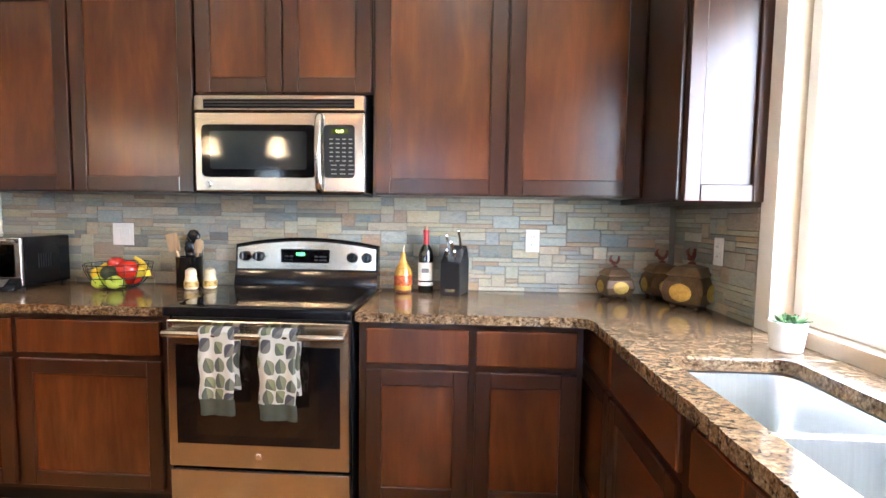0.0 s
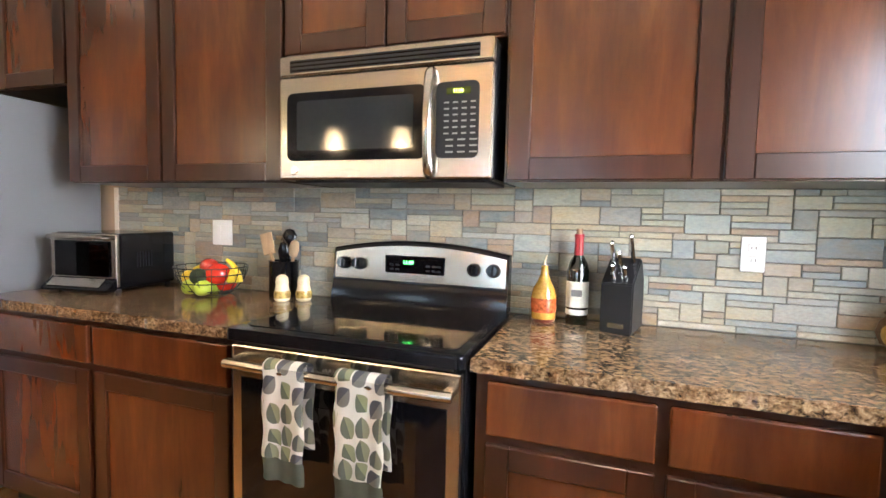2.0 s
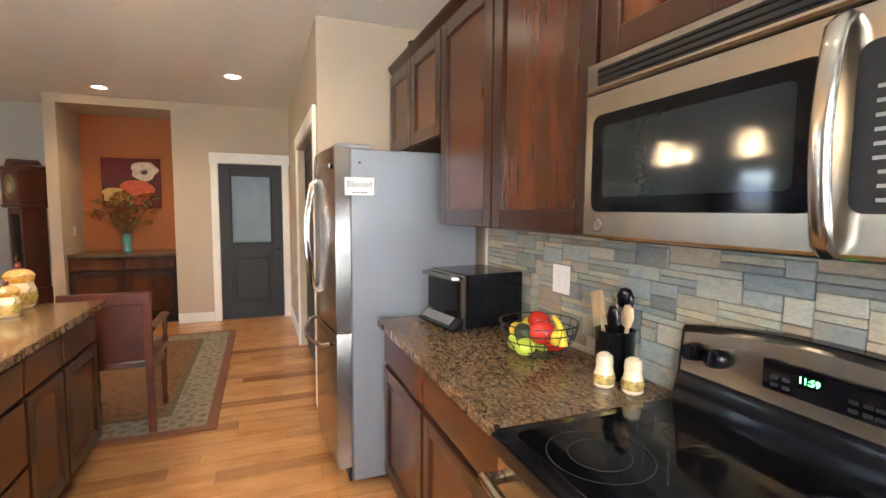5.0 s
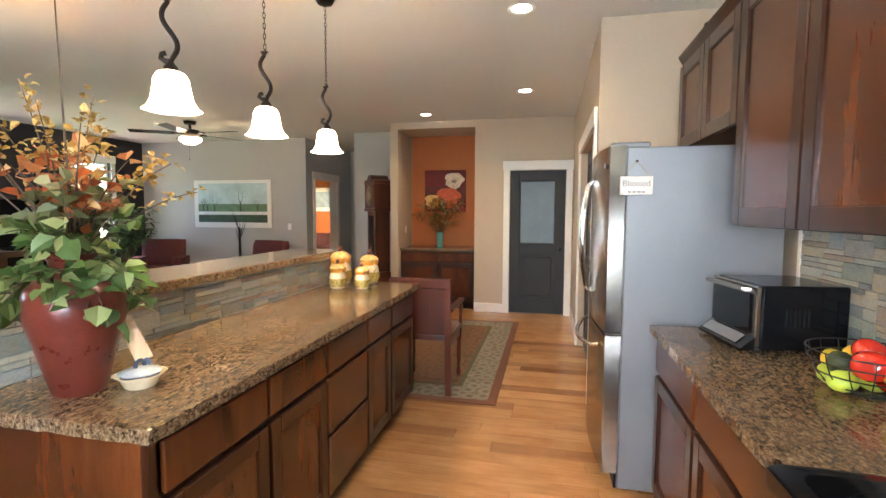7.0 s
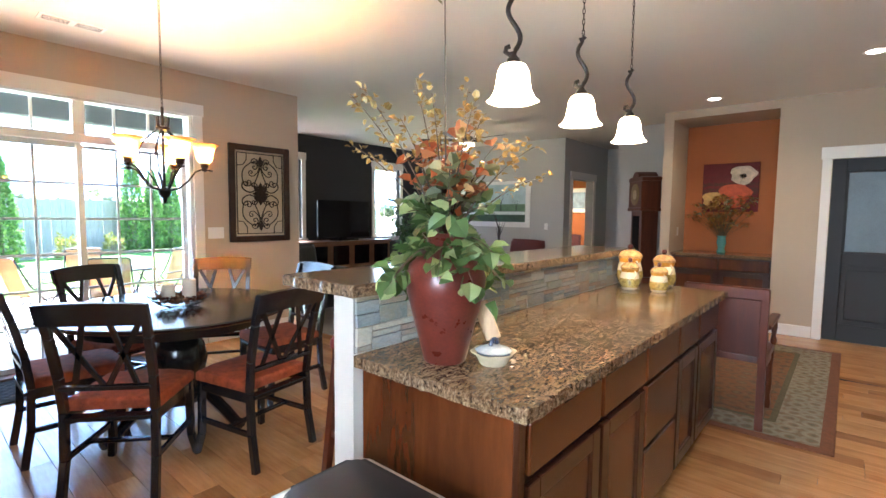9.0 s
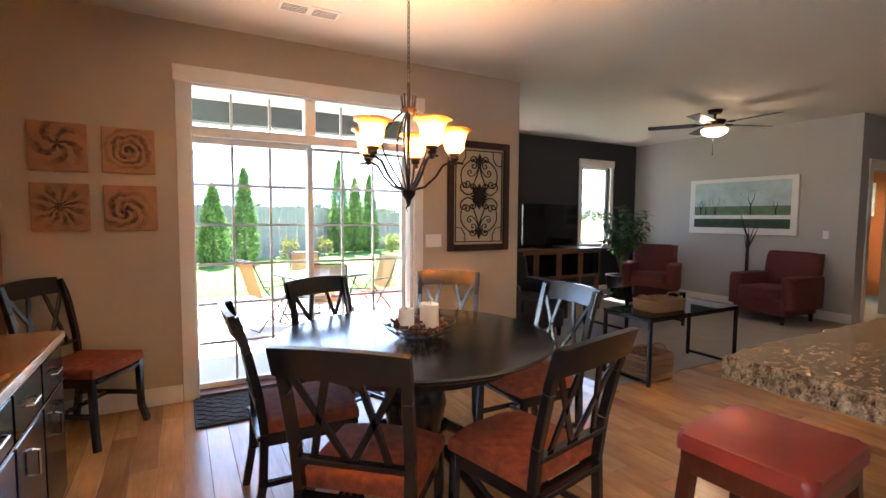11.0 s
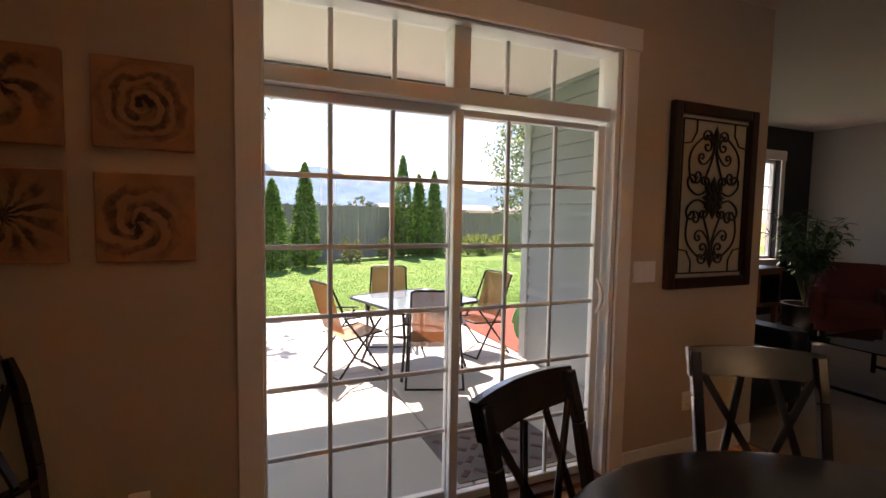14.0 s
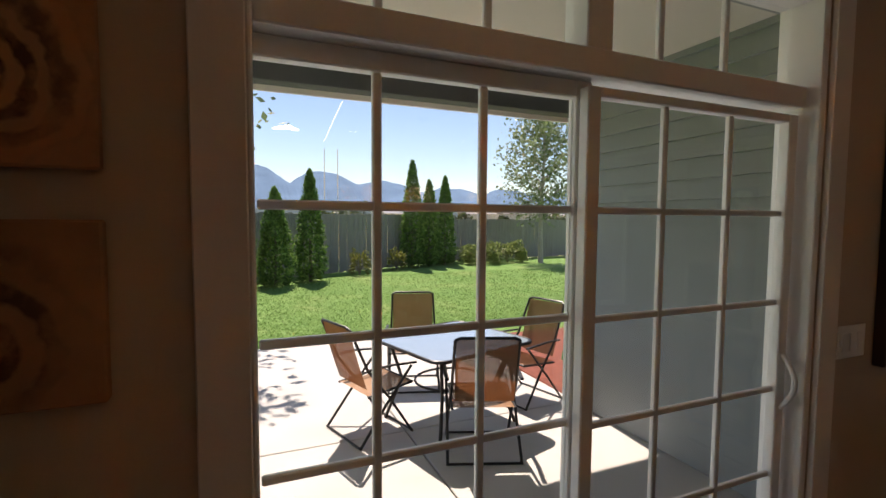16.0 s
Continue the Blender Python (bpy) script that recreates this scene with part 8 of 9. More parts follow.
om = thing("patio_mat", "brown brick-patterned outdoor door mat", "mat", (-0.98, -4.6, PZ), 0)
part("rubber_backing", box(-0.42, -0.36, 0.0, 0.42, 0.36, 0.006, 0.002), plain("mat_rubber", (0.16, 0.13, 0.12), 0.9, vary=0.2), om)
MATB = plain("mat_brick", (0.11, 0.055, 0.05), 0.9, vary=0.3, scale=20, bump=0.4)
for i in range(8):
    for j in range(5):
        x, y = -0.36 + i * 0.1, -0.28 + j * 0.14
        o = part("mat_block", box(-0.04, -0.018, 0, 0.04, 0.018, 0.005, 0.002), MATB, om)
        o.matrix_local = pose(x, y, 0.006, 0, 0, 45 if (i + j) % 2 else -45)

# ---- patio furniture ----
FRAME = plain("bronze_tube", (0.02, 0.017, 0.015), 0.4, 0.4, 0.15)
def mesh_cloth(name, col, share):
    """Open woven mesh: part of the light passes straight between the threads."""
    m = plain(name, col, 0.8, vary=0.12, scale=30, fine=400, bump=0.4)
    n, l = m.node_tree.nodes, m.node_tree.links
    tr, mx = n.new("ShaderNodeBsdfTransparent"), n.new("ShaderNodeMixShader")
    mx.inputs[0].default_value = share
    l.new(n["Principled BSDF"].outputs[0], mx.inputs[1])
    l.new(tr.outputs[0], mx.inputs[2])
    l.new(mx.outputs[0], n["Material Output"].inputs["Surface"])
    return m


SLING = mesh_cloth("tan_sling_mesh", (0.33, 0.18, 0.09), 0.08)


def patio_chair():
    c = thing("patio_chair", "folding patio chair with bronze tube frame and tan sling", "patio chair", (0, 0, 0), 0, "patio chairs")
    # faces +y
    for s in (-1, 1):
        part("back_leg_tube", tube([(s * 0.27, 0.24, 0.0), (s * 0.26, 0.0, 0.36), (s * 0.25, -0.2, 0.62), (s * 0.24, -0.36, 0.98)], 0.012, 8), FRAME, c, "", True)
        part("front_leg_tube", tube([(s * 0.285, -0.3, 0.0), (s * 0.28, -0.05, 0.3), (s * 0.28, 0.22, 0.6)], 0.012, 8), FRAME, c, "", True)
        part("armrest", tube([(s * 0.29, -0.22, 0.64), (s * 0.3, 0.0, 0.645), (s * 0.29, 0.26, 0.62)], 0.017, 8, None, 0.6), FRAME, c, "", True)
        part("seat_side_tube", tube([(s * 0.25, -0.2, 0.4), (s * 0.25, 0.25, 0.44)], 0.011, 8), FRAME, c, "", True)
    part("top_tube", tube([(-0.24, -0.36, 0.98), (-0.2, -0.375, 1.0), (0.2, -0.375, 1.0), (0.24, -0.36, 0.98)], 0.012, 8), FRAME, c, "", True)
    part("front_tube", tube([(-0.25, 0.25, 0.44), (0.25, 0.25, 0.44)], 0.011, 8), FRAME, c, "", True)
    part("foot_tube", tube([(-0.27, 0.24, 0.012), (0.27, 0.24, 0.012)], 0.01, 8), FRAME, c, "", True)
    part("foot_tube", tube([(-0.285, -0.3, 0.012), (0.285, -0.3, 0.012)], 0.01, 8), FRAME, c, "", True)

    def sling(p, q, sag, nm, w):
        bm = bmesh.new()
        prev = None
        for i in range(9):
            t = i / 8
            base = Vector(p).lerp(Vector(q), t)
            row = [bm.verts.new((-w + 2 * w * k / 6, base.y - sag * math.sin(math.pi * t) * (0.4 + 0.6 * math.sin(math.pi * k / 6)) * (1 if nm == "back_sling" else 0), base.z - (0 if nm == "back_sling" else sag * math.sin(math.pi * t)))) for k in range(7)]
            if prev:
                for k in range(6):
                    bm.faces.new((prev[k], prev[k + 1], row[k + 1], row[k]))
            prev = row
        bmesh.ops.solidify(bm, geom=bm.faces[:], thickness=0.003)
        part(nm, bm, SLING, c, "tan woven sling", True)
    sling((0, -0.2, 0.46), (0, -0.36, 0.985), 0.02, "back_sling", 0.232)
    sling((0, 0.25, 0.445), (0, -0.2, 0.41), 0.025, "seat_sling", 0.24)
    return c


def pface(x, y, fx, fy):
    return pose(x, y, PZ, 0, 0, math.degrees(math.atan2(-fx, fy)))


pc_ = patio_chair()
pc_.matrix_world = pface(-0.42, -6.5, -0.95, -0.3) @ Matrix.Diagonal((0.9, 0.9, 0.9, 1))
for q in ((-1.05, -7.3, 0.3, 0.95), (-1.9, -6.62, 0.95, 0.25), (-1.08, -5.9, -0.35, -0.93)):
    copy_thing(pc_, pface(*q))
ptb = thing("patio_table", "square patio table with glass top and bronze frame", "patio table", (-1.06, -6.42, PZ), 16)
part("glass_top", slab(round_rect(-0.5, -0.47, 0.5, 0.47, 0.1), 0.685, 0.693, 0.002), plain("frosted_table_glass", (0.3, 0.36, 0.4), 0.12, vary=0.05, coat=1.0, bump=0), ptb)
part("rim", tube([(x, y, 0.685) for x, y in round_rect(-0.51, -0.48, 0.51, 0.48, 0.1)] + [(0.51, 0.38, 0.685)], 0.014, 8), FRAME, ptb, "", True)
for sx in (-1, 1):
    for sy in (-1, 1):
        part("leg", tube([(sx * 0.4, sy * 0.37, 0), (sx * 0.3, sy * 0.27, 0.35), (sx * 0.38, sy * 0.35, 0.68)], 0.014, 8), FRAME, ptb, "", True)
part("brace_ring", tube([(0.3 * math.cos(a) , 0.28 * math.sin(a), 0.35) for a in [2 * math.pi * k / 24 for k in range(25)]], 0.01, 6), FRAME, ptb)
hs = solo("garden_hose", tube([(-2.62 + 0.16 * math.cos(a) * (1 - 0.01 * a), -6.75 + 0.03 * a / 6.28, 0.16 + 0.22 * math.sin(a)) for a in [k * 0.35 for k in range(90)]], 0.012, 6), plain("green_hose", (0.06, 0.28, 0.1), 0.5), "coiled green garden hose by the house corner", "hose", True)

# ---- garden ----
GRASSB = leafy("grass_blades", (0.14, 0.27, 0.05), (0.24, 0.36, 0.1), 0.9)


def grass_patch():
    rs = np.random.RandomState(4)
    n = 42000
    u = rs.rand(n) ** 1.7
    y = -9.35 - u * 7.5
    x = 2.4 - rs.rand(n) * (8.5 + u * 8)
    h = 0.012 + rs.rand(n) * 0.016
    a = rs.rand(n) * 6.283
    w = 0.006 + 0.006 * rs.rand(n) + 0.006 * u
    lean = (rs.rand(n, 2) - 0.5) * 0.09
    v = np.empty((n, 3, 3))
    v[:, 0] = np.c_[x - w * np.cos(a), y - w * np.sin(a), np.full(n, GZ)]
    v[:, 1] = np.c_[x + w * np.cos(a), y + w * np.sin(a), np.full(n, GZ)]
    v[:, 2] = np.c_[x + lean[:, 0], y + lean[:, 1], GZ + h]
    me = bpy.data.meshes.new("lawn_grass")
    me.from_pydata(v.reshape(-1, 3).tolist(), [], np.arange(3 * n).reshape(-1, 3).tolist())
    me.materials.append(GRASSB)
    tagged(new("lawn_grass", me), "short mown green lawn grass", "grass", "", "stuff")


grass_patch()
BARK = plain("tree_bark", (0.16, 0.13, 0.1), 0.9, vary=0.35, scale=14, fine=80, bump=0.8)


def leaf_cloud(points, size, seed, flat=0.5):
    """Many small tilted leaves round the given points."""
    rs = np.random.RandomState(seed)
    p = np.asarray(points)
    n = len(p)
    d = rs.normal(size=(n, 3))
    d /= np.linalg.norm(d, axis=1)[:, None]
    e = np.cross(d, rs.normal(size=(n, 3)))
    e /= np.linalg.norm(e, axis=1)[:, None] + 1e-9
    s = (size * (0.6 + 0.8 * rs.rand(n)))[:, None]
    v = np.stack([p - d * s, p + e * s * flat, p + d * s, p - e * s * flat], 1)
    return v.reshape(-1, 3).tolist(), np.arange(4 * n).reshape(-1, 4).tolist()


def leaf_part(name, points, size, seed, mat, parent, flat=0.5):
    vs_, fs_ = leaf_cloud(points, size, seed, flat)
    me = bpy.data.meshes.new(name)
    me.from_pydata(vs_, [], fs_)
    me.materials.append(mat)
    o = new(name, me)
    o.parent = parent
    return o


ARB = leafy("arborvitae_green", (0.12, 0.23, 0.05), (0.3, 0.44, 0.12), 0.8)


def arborvitae(x, y, h, r, seed):
    t = thing("arborvitae", "tall narrow dark green arborvitae before the fence", "tree", (x, y, GZ), 0, "arborvitae along the fence")
    part("trunk", tube([(0, 0, 0), (0, 0, h * 0.8)], 0.05, 7, None, 1, 0.3), BARK, t)
    rs = np.random.RandomState(seed)
    n = 5200
    z = rs.rand(n)
    prof = np.clip(np.where(z < 0.12, 0.65 + z * 2.9, (1 - z) ** 0.62 * 1.08), 0.02, 1)
    a = rs.rand(n) * 6.283
    lump = 1 + 0.16 * np.sin(5 * a + 9 * z + seed) + 0.12 * np.sin(11 * a - 17 * z)
    q = r * prof * lump * (0.62 + 0.42 * rs.rand(n) ** 0.6)
    pts = np.c_[q * np.cos(a), q * np.sin(a), 0.06 + z * h]
    leaf_part("foliage", pts, 0.055, seed, ARB, t, 0.42)


for x, y, h, r, k in ((0.62, -15.0, 2.7, 0.42, 1), (-0.25, -15.35, 2.4, 0.45, 2), (-1.18, -16.0, 2.95, 0.42, 3), (-5.0, -18.6, 3.7, 0.46, 4), (-5.75, -18.9, 3.05, 0.44, 5), (-6.5, -19.2, 3.25, 0.42, 6), (1.6, -14.6, 2.9, 0.45, 7)):
    arborvitae(x, y, h, r, k)


def bush(name, x, y, rx, ry, h, seed, mat, label, n=3500, size=0.05):
    t = thing(name, label, "shrub", (x, y, GZ))
    rs = np.random.RandomState(seed)
    d = rs.normal(size=(n, 3))
    d /= np.linalg.norm(d, axis=1)[:, None]
    d[:, 2] = np.abs(d[:, 2])
    k = (0.7 + 0.35 * rs.rand(n)) * (1 + 0.12 * np.sin(7 * d[:, 0] + seed) + 0.1 * np.sin(9 * d[:, 1]))
    box_ = np.sign(d) * np.abs(d) ** 0.7
    pts = np.c_[box_[:, 0] * rx * k, box_[:, 1] * ry * k, 0.04 + box_[:, 2] * h * k]
    bm = bmesh.new()
    for i in range(7):
        a = i * 0.9
        tube([(0, 0, 0), (0.5 * rx * math.cos(a), 0.5 * ry * math.sin(a), h * 0.7)], 0.012, 5, bm, 1, 0.5)
    part("stems", bm, BARK, t)
    leaf_part("foliage", pts, size, seed, mat, t, 0.5)


HEDGE = leafy("hedge_green", (0.22, 0.28, 0.08), (0.46, 0.5, 0.2))
bush("clipped_shrub", -7.9, -18.9, 0.75, 0.5, 0.72, 3, HEDGE, "rounded clipped green shrub by the fence")
bush("clipped_shrub", -9.3, -19.3, 0.8, 0.5, 0.72, 4, HEDGE, "rounded clipped green shrub by the fence")
SPARSE = leafy("yellow_shrub", (0.16, 0.17, 0.03), (0.32, 0.3, 0.08))
bush("young_shrub", -2.75, -17.0, 0.32, 0.3, 0.7, 5, SPARSE, "small sparse yellow-green shrub", 420, 0.05)
bush("young_shrub", -4.2, -17.9, 0.3, 0.3, 0.65, 6, SPARSE, "small sparse yellow-green shrub", 380, 0.05)


def birch(x, y, h, seed, label="slender pale-leaved tree behind the garden"):
    t = thing("garden_tree", label, "tree", (x, y, GZ))
    rs = random.Random(seed)
    bm = tube([(0, 0, 0), (0.06, 0, h * 0.35), (-0.05, 0.05, h * 0.7), (0, 0, h)], 0.11, 8, None, 1, 0.15)
    pts = []
    for k in range(34):
        z = h * (0.26 + 0.7 * k / 34)
        a = k * 2.4
        ln = (1.0 - abs(k / 34 - 0.35)) * h * 0.24 + 0.3
        tip = Vector((math.cos(a) * ln, math.sin(a) * ln, z + ln * 0.55))
        tube([(0, 0, z), (tip.x * 0.5, tip.y * 0.5, z + ln * 0.35), tuple(tip)], 0.03, 5, bm, 1, 0.25)
        for i in range(130):
            f = rs.uniform(0.25, 1.05)
            c = Vector((0, 0, z)).lerp(tip, f)
            pts.append((c.x + rs.gauss(0, 0.2), c.y + rs.gauss(0, 0.2), c.z + rs.gauss(0, 0.22)))
    part("trunk", bm, plain("pale_bark", (0.42, 0.38, 0.32), 0.9, vary=0.3, scale=12, bump=0.4), t)
    leaf_part("crown", pts, 0.075, seed, leafy("pale_leaf_green", (0.2, 0.26, 0.11), (0.42, 0.47, 0.28)), t, 0.6)


birch(-10.4, -18.6, 6.0, 9)
birch(1.95, -10.4, 7.2, 15, "leafy tree that dapples the patio with shade")

# fence of boards in two runs
FENCE = plain("weathered_cedar", (0.26, 0.25, 0.235), 0.9, vary=0.2, scale=3, fine=60, bump=0.4, stretch=(6, 6, 0.6), rand=True)


def fence(name, p, q, h, label, step=0.155):
    f = thing(name, label, "fence", (p[0], p[1], GZ), math.degrees(math.atan2(q[1] - p[1], q[0] - p[0])))
    ln = math.hypot(q[0] - p[0], q[1] - p[1])
    n = int(ln / step)
    me = mesh_of("fence_board", box(0, -0.01, 0.02, step - 0.008, 0.01, h, 0.003), FENCE)
    rs = random.Random(2)
    for k in range(n):
        o = new("fence_board", me)
        o.parent = f
        o.matrix_local = pose(k * step, rs.uniform(-0.006, 0.006), rs.uniform(-0.02, 0.015), 0, 0, rs.uniform(-0.6, 0.6))
    for k in range(int(ln / 2.4) + 1):
        part("post", box(k * 2.4 - 0.045, -0.1, 0, k * 2.4 + 0.045, -0.012, h + 0.02), FENCE, f)
    for z in (0.35, h - 0.3):
        part("rail", box(0, -0.05, z - 0.04, ln, -0.0115, z + 0.04), FENCE, f)


fence("board_fence", (-7.35, -20.15), (3.2, -15.3), 1.86, "weathered grey cedar board fence along the garden")
fence("far_board_fence", (-20.0, -22.3), (-7.4, -20.4), 1.72, "weathered grey cedar fence farther along the garden")

# the distance
def ridge(name, y, x0, x1, peaks, col, seed, label):
    rs = np.random.RandomState(seed)
    n = 160
    xs = np.linspace(x0, x1, n)
    hgt = np.full(n, 0.5 * max(h for *_, h in peaks))
    for c, w, h in peaks:
        hgt = np.maximum(hgt, h * np.exp(-((xs - c) / w) ** 2))
    hgt += np.convolve(rs.normal(size=n), np.ones(7) / 7, "same") * max(h for *_, h in peaks) * 0.07
    bm = bmesh.new()
    a = [bm.verts.new((x, y, -2)) for x in xs]
    b = [bm.verts.new((x, y - 60 - z * 1.5, z)) for x, z in zip(xs, hgt)]
    for k in range(n - 1):
        bm.faces.new((a[k], a[k + 1], b[k + 1], b[k]))
    # the haze of distance is put into the base colour
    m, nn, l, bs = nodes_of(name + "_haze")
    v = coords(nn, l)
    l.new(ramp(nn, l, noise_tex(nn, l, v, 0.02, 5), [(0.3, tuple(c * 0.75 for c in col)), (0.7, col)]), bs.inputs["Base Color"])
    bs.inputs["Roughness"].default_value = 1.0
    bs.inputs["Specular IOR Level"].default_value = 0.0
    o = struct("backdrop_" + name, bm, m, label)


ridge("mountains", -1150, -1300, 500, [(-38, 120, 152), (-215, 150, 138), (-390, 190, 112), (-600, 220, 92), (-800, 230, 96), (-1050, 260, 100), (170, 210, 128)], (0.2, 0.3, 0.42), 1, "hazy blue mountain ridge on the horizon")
ridge("foothills", -700, -900, 400, [(-520, 90, 26), (-640, 100, 30), (-350, 120, 16), (-120, 150, 14), (120, 120, 16)], (0.1, 0.13, 0.13), 2, "low blue-green foothills")
rs = np.random.RandomState(12)
far_t = tagged(new("far_treeline"), "scattered far green trees across the fields", "tree", "", "stuff")
pts = []
for k in range(60):
    x, y = rs.uniform(-190, 40), rs.uniform(-170, -110)
    r = rs.uniform(1.2, 3.2)
    d = rs.normal(size=(140, 3))
    d /= np.linalg.norm(d, axis=1)[:, None]
    d *= (0.6 + 0.5 * rs.rand(140))[:, None]
    pts += (np.c_[x + d[:, 0] * r * 1.3, y + d[:, 1] * r, GZ + r * 0.9 + d[:, 2] * r * 0.9]).tolist()
leaf_part("tree_crowns", pts, 0.6, 5, leafy("far_green", (0.06, 0.085, 0.035), (0.13, 0.15, 0.07)), far_t, 0.6)
for x, y, w, h in ((-62, -125, 9, 3.2), (-85, -140, 14, 3.6), (-36, -120, 7, 3.0), (-108, -150, 10, 3.4)):
    fh = thing("far_building", "low pale building far across the field", "building", (x, y, GZ))
    part("wall", box(-w / 2, -3, 0, w / 2, 3, h, 0), plain("far_wall_paint", (0.55, 0.53, 0.5), 0.8), fh)
    own = bmesh.new()
    q = [own.verts.new(c) for c in ((-w / 2 - 0.4, -3.4, h), (w / 2 + 0.4, -3.4, h), (w / 2 + 0.4, 3.4, h), (-w / 2 - 0.4, 3.4, h), (-w / 2 - 0.4, 0, h + 1.5), (w / 2 + 0.4, 0, h + 1.5))]
    for f in ((0, 1, 2, 3), (0, 4, 5, 1), (3, 2, 5, 4), (0, 3, 4), (1, 5, 2)):
        own.faces.new([q[i] for i in f])
    part("roof", own, plain("far_roof", (0.3, 0.29, 0.28), 0.8), fh)
for x, y in ((-24.5, -160.0), (-28.8, -160.0)):
    solo("radio_mast", tube([(x, y, GZ), (x, y, 24.0)], 0.2, 6, None, 1, 0.7), plain("white_mast", (0.75, 0.75, 0.75), 0.6), "tall thin white mast far off", "mast", False, None, "pair of far masts")
# cloud and vapour trail glow in place of the sunlight on them
CLOUD = glowing("cloud_white_glow", (1.0, 1.0, 1.0), 0.9, (0.9, 0.9, 0.9))
bm = bmesh.new()
for dx, dz, r in ((0, 0, 12), (14, -2, 9), (-13, -3, 8), (24, -4, 6)):
    join(bm, lathe([(0, -0.3 * r), (0.8 * r, -0.2 * r), (r, 0), (0.6 * r, 0.3 * r), (0, 0.4 * r)], 16), pose(dx, 0, dz))
struct("backdrop_cloud", bm, CLOUD, "small white cloud", True).location = (-88, -1000, 181)

struct("backdrop_contrail", tube([(-196.0, -1000, 242.0), (-178.0, -1000, 204.0), (-158.0, -1000, 158.0)], 2.2, 6, None, 0.4, 0.4), CLOUD, "thin white vapour trail")

# glowing sheet added in place of daylight beyond the sink window
struct("backdrop_daylight_glow", box(4.2, -3.0, -0.1, 4.25, 5.0, 4.0), glowing("bright_day", (0.95, 0.98, 1.0), 0.7), "plain glowing sheet in place of daylight beyond the sink window")

# ---- slate tiles: an irregular coursed pattern, every tile a piece of its own ----
TILE_MESH = {}


def tile_mesh(w, h):
    key = (round(w, 3), round(h, 3))
    if key not in TILE_MESH:
        TILE_MESH[key] = mesh_of("slate_tile", box(0.0012, -0.0075, 0.0012, w - 0.0012, 0.004, h - 0.0012, 0.002), SLATE)
    return TILE_MESH[key]


def tile_field(root, length, height, place, seed, skip=None):
    """Fills a field with tiles on a hidden grid; place(u, w) gives each tile's pose."""
    rs = random.Random(seed)
    uw, uh = 0.034, 0.0215
    nx, nz = int(length / uw), int(height / uh)
    used = [[False] * nx for _ in range(nz)]
    shapes = [(4, 1), (5, 1), (6, 1), (3, 1), (4, 1), (7, 1), (5, 1), (3, 2), (4, 2), (5, 2), (2, 2), (2, 3), (4, 3), (5, 3), (2, 1), (6, 1)]
    for r in range(nz):
        c = 0
        while c < nx:
            if used[r][c]:
                c += 1
                continue
            free = 0
            while c + free < nx and not used[r][c + free]:
                free += 1
            w, h = rs.choice(shapes)
            w, h = min(w, free), min(h, nz - r)
            if free - w == 1:
                w += 1
            if any(used[r + j][c + i] for j in range(h) for i in range(w)):
                h = 1
            for j in range(h):
                for i in range(w):
                    used[r + j][c + i] = True
            u, z = c * uw, r * uh
            c += w
            if skip and skip(u, z, w * uw, h * uh):
                continue
            o = new("slate_tile", tile_mesh(w * uw, h * uh))
            o.parent = root
            o.matrix_local = place(u, z, rs.uniform(-0.0025, 0.0015))


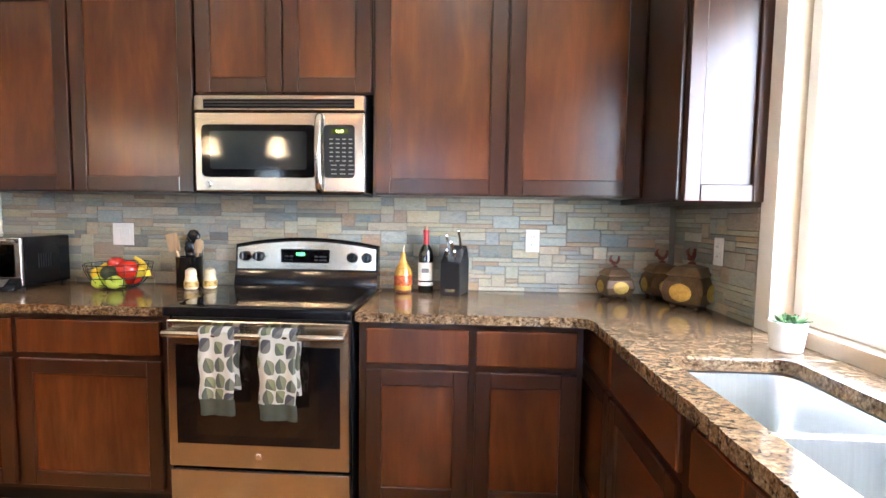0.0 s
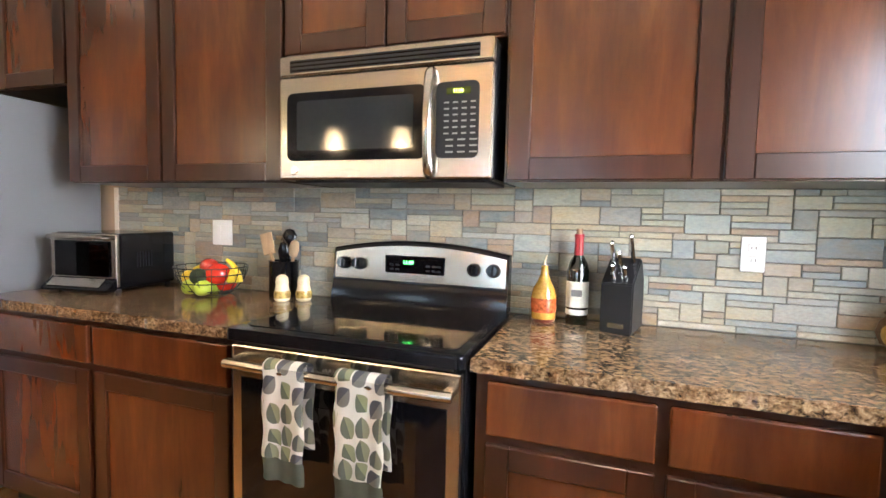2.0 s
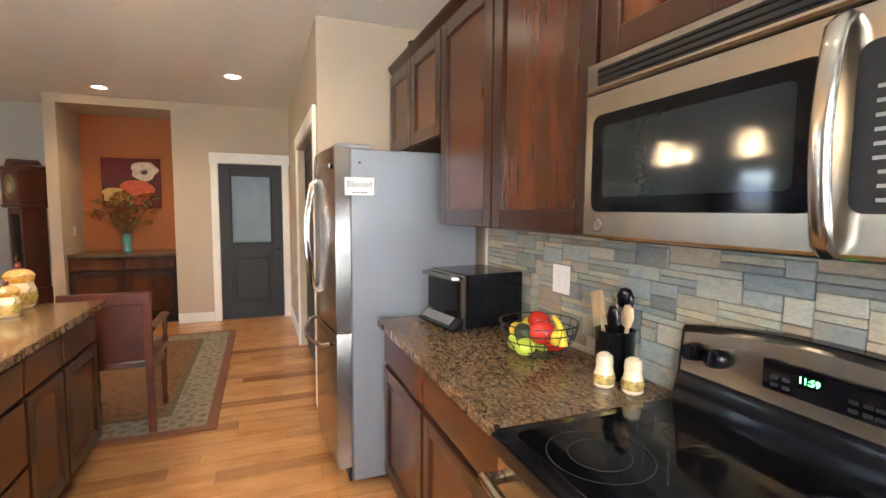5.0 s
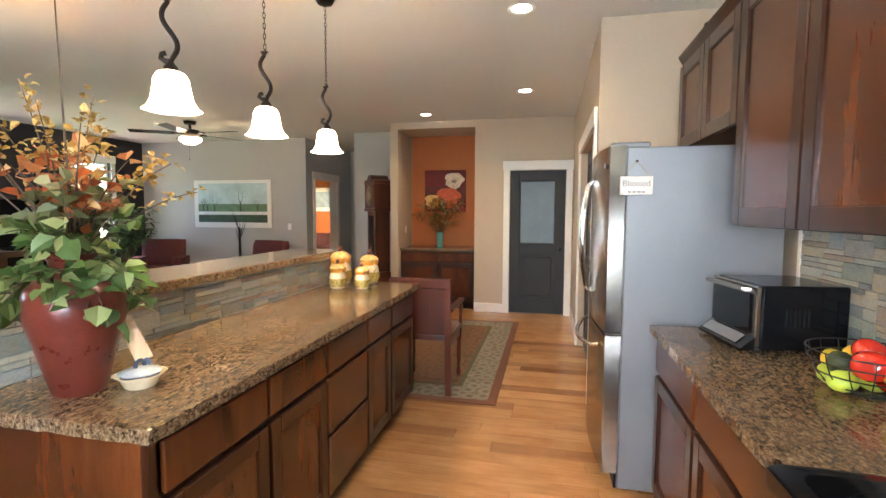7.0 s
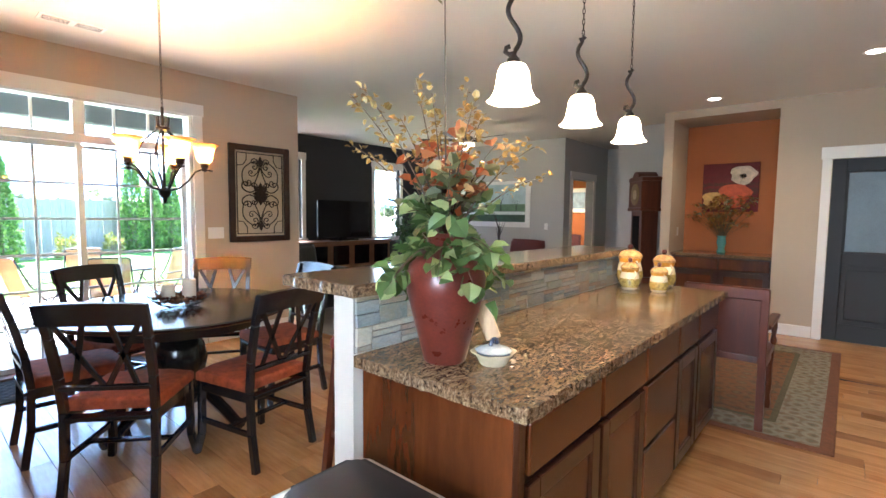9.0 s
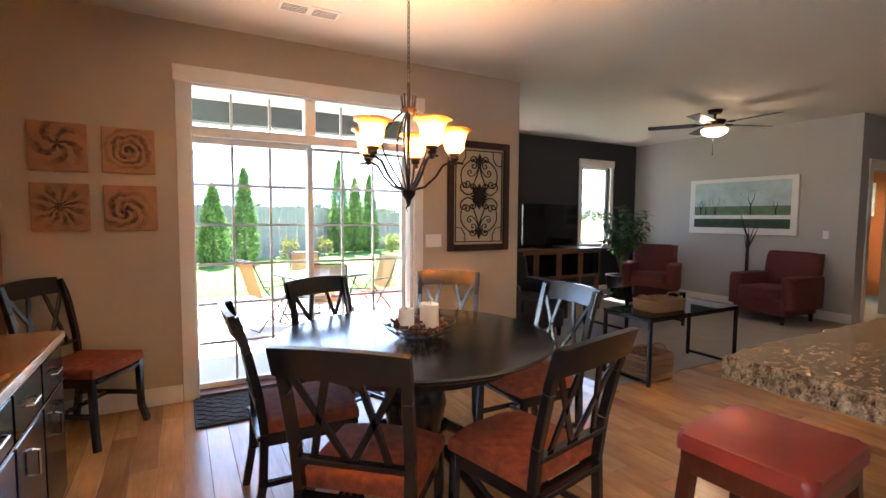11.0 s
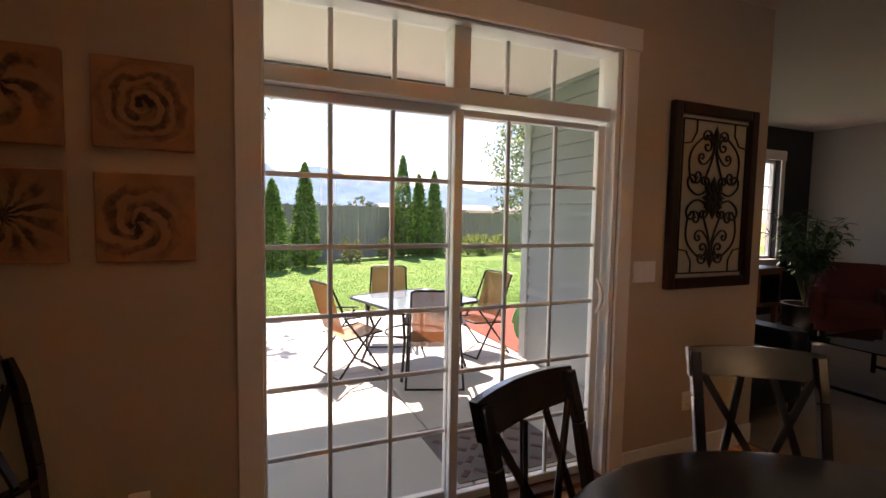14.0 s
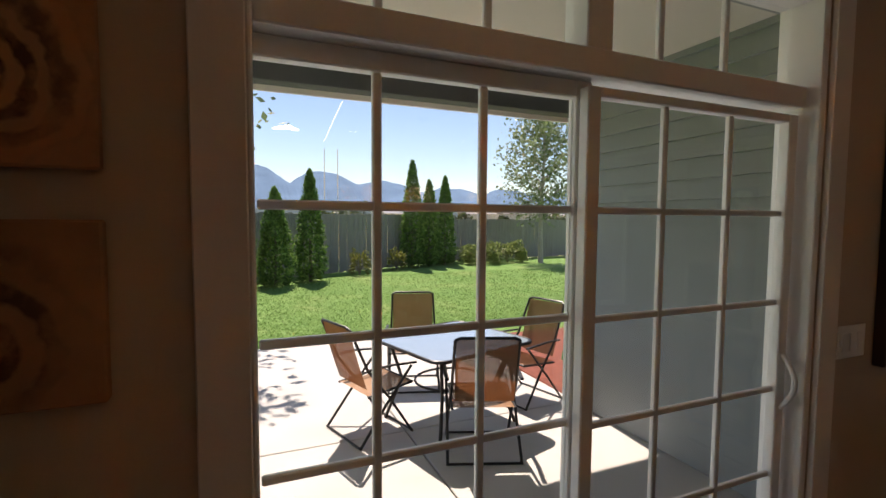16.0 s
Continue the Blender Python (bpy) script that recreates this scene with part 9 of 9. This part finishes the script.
tiles_n = tagged(new("backsplash_north"), "multicoloured slate strip tile backsplash", "", "", "structure")
tile_field(tiles_n, 3.56, 0.474, lambda u, z, d: pose(-1.69 + u, YN - 0.008 + d, CT1 + 0.001 + z), 7,
           lambda u, z, w, h: -1.69 + u > -0.34 and -1.69 + u + w < 0.34 and z + h < 0.21)
struct("tile_end_strip", box(-1.72, YN - 0.018, CT1, -1.692, YN, 1.385, 0.002), TRIM)
tiles_e = tagged(new("backsplash_east"), "multicoloured slate strip tile backsplash", "", "", "structure")
tile_field(tiles_e, 0.7, 0.45, lambda u, z, d: pose(XE - 0.008 + d, YN - 0.012 - u, CT1 + 0.001 + z, 0, 0, -90), 8)
tiles_b = tagged(new("bar_tiles"), "multicoloured slate strip tile on the bar wall", "", "", "structure")
tile_field(tiles_b, 2.39, 0.197, lambda u, z, d: pose(IX1 - 0.002 - u, -0.0045 - d, CT1 + 0.001 + z, 0, 0, 180), 9)

# ---- hickory floor boards ----
PLANK = wood("hickory_board", (0.3, 0.135, 0.045), (0.47, 0.235, 0.085), (0.58, 0.33, 0.14), 0.24, (1, 0.09, 1), 11, 0.25, 0.04, True, 0.8)
PW = 0.127
PLANK_MESH = {}
floor = tagged(new("floor"), "varied hickory plank floor, honey and brown", "", "", "structure")
rs = random.Random(17)
rest = bmesh.new()


def plank(x, y0, y1, near):
    ln = y1 - y0
    if near:
        key = round(ln, 2)
        if key not in PLANK_MESH:
            PLANK_MESH[key] = mesh_of("floor_board", box(0.0008, 0.0008, -0.02, PW - 0.0008, key - 0.0008, 0.0, 0.0012), PLANK)
        o = new("floor_board", PLANK_MESH[key])
        o.parent = floor
        o.matrix_local = pose(x, y0, rs.uniform(-0.0004, 0.0))
    else:
        box(x + 0.0008, y0 + 0.0008, -0.02, x + PW - 0.0008, y1 - 0.0008, -0.0003, 0.0, rest)


x = -7.39
while x < 1.88:
    lo = -2.55 if x < -2.47 - PW / 2 else YS
    hi = 3.3 if x < -2.7 else YN
    y = lo - rs.choice((0.0, 0.2, 0.4, 0.6))
    while y < hi:
        y1 = y + rs.choice((0.75, 0.9, 1.2, 1.2, 1.5, 1.8))
        a, b = max(y, lo), min(y1, hi)
        if b - a > 0.02:
            hidden = x < -4.9 or (x < -2.8 and a > 1.9)
            plank(x, a, b, not hidden)
        y = y1
    x += PW
rest_ob = new("floor_boards", mesh_of("floor_boards", rest, PLANK))
rest_ob.parent = floor
rest_ob["kind"] = "stuff"
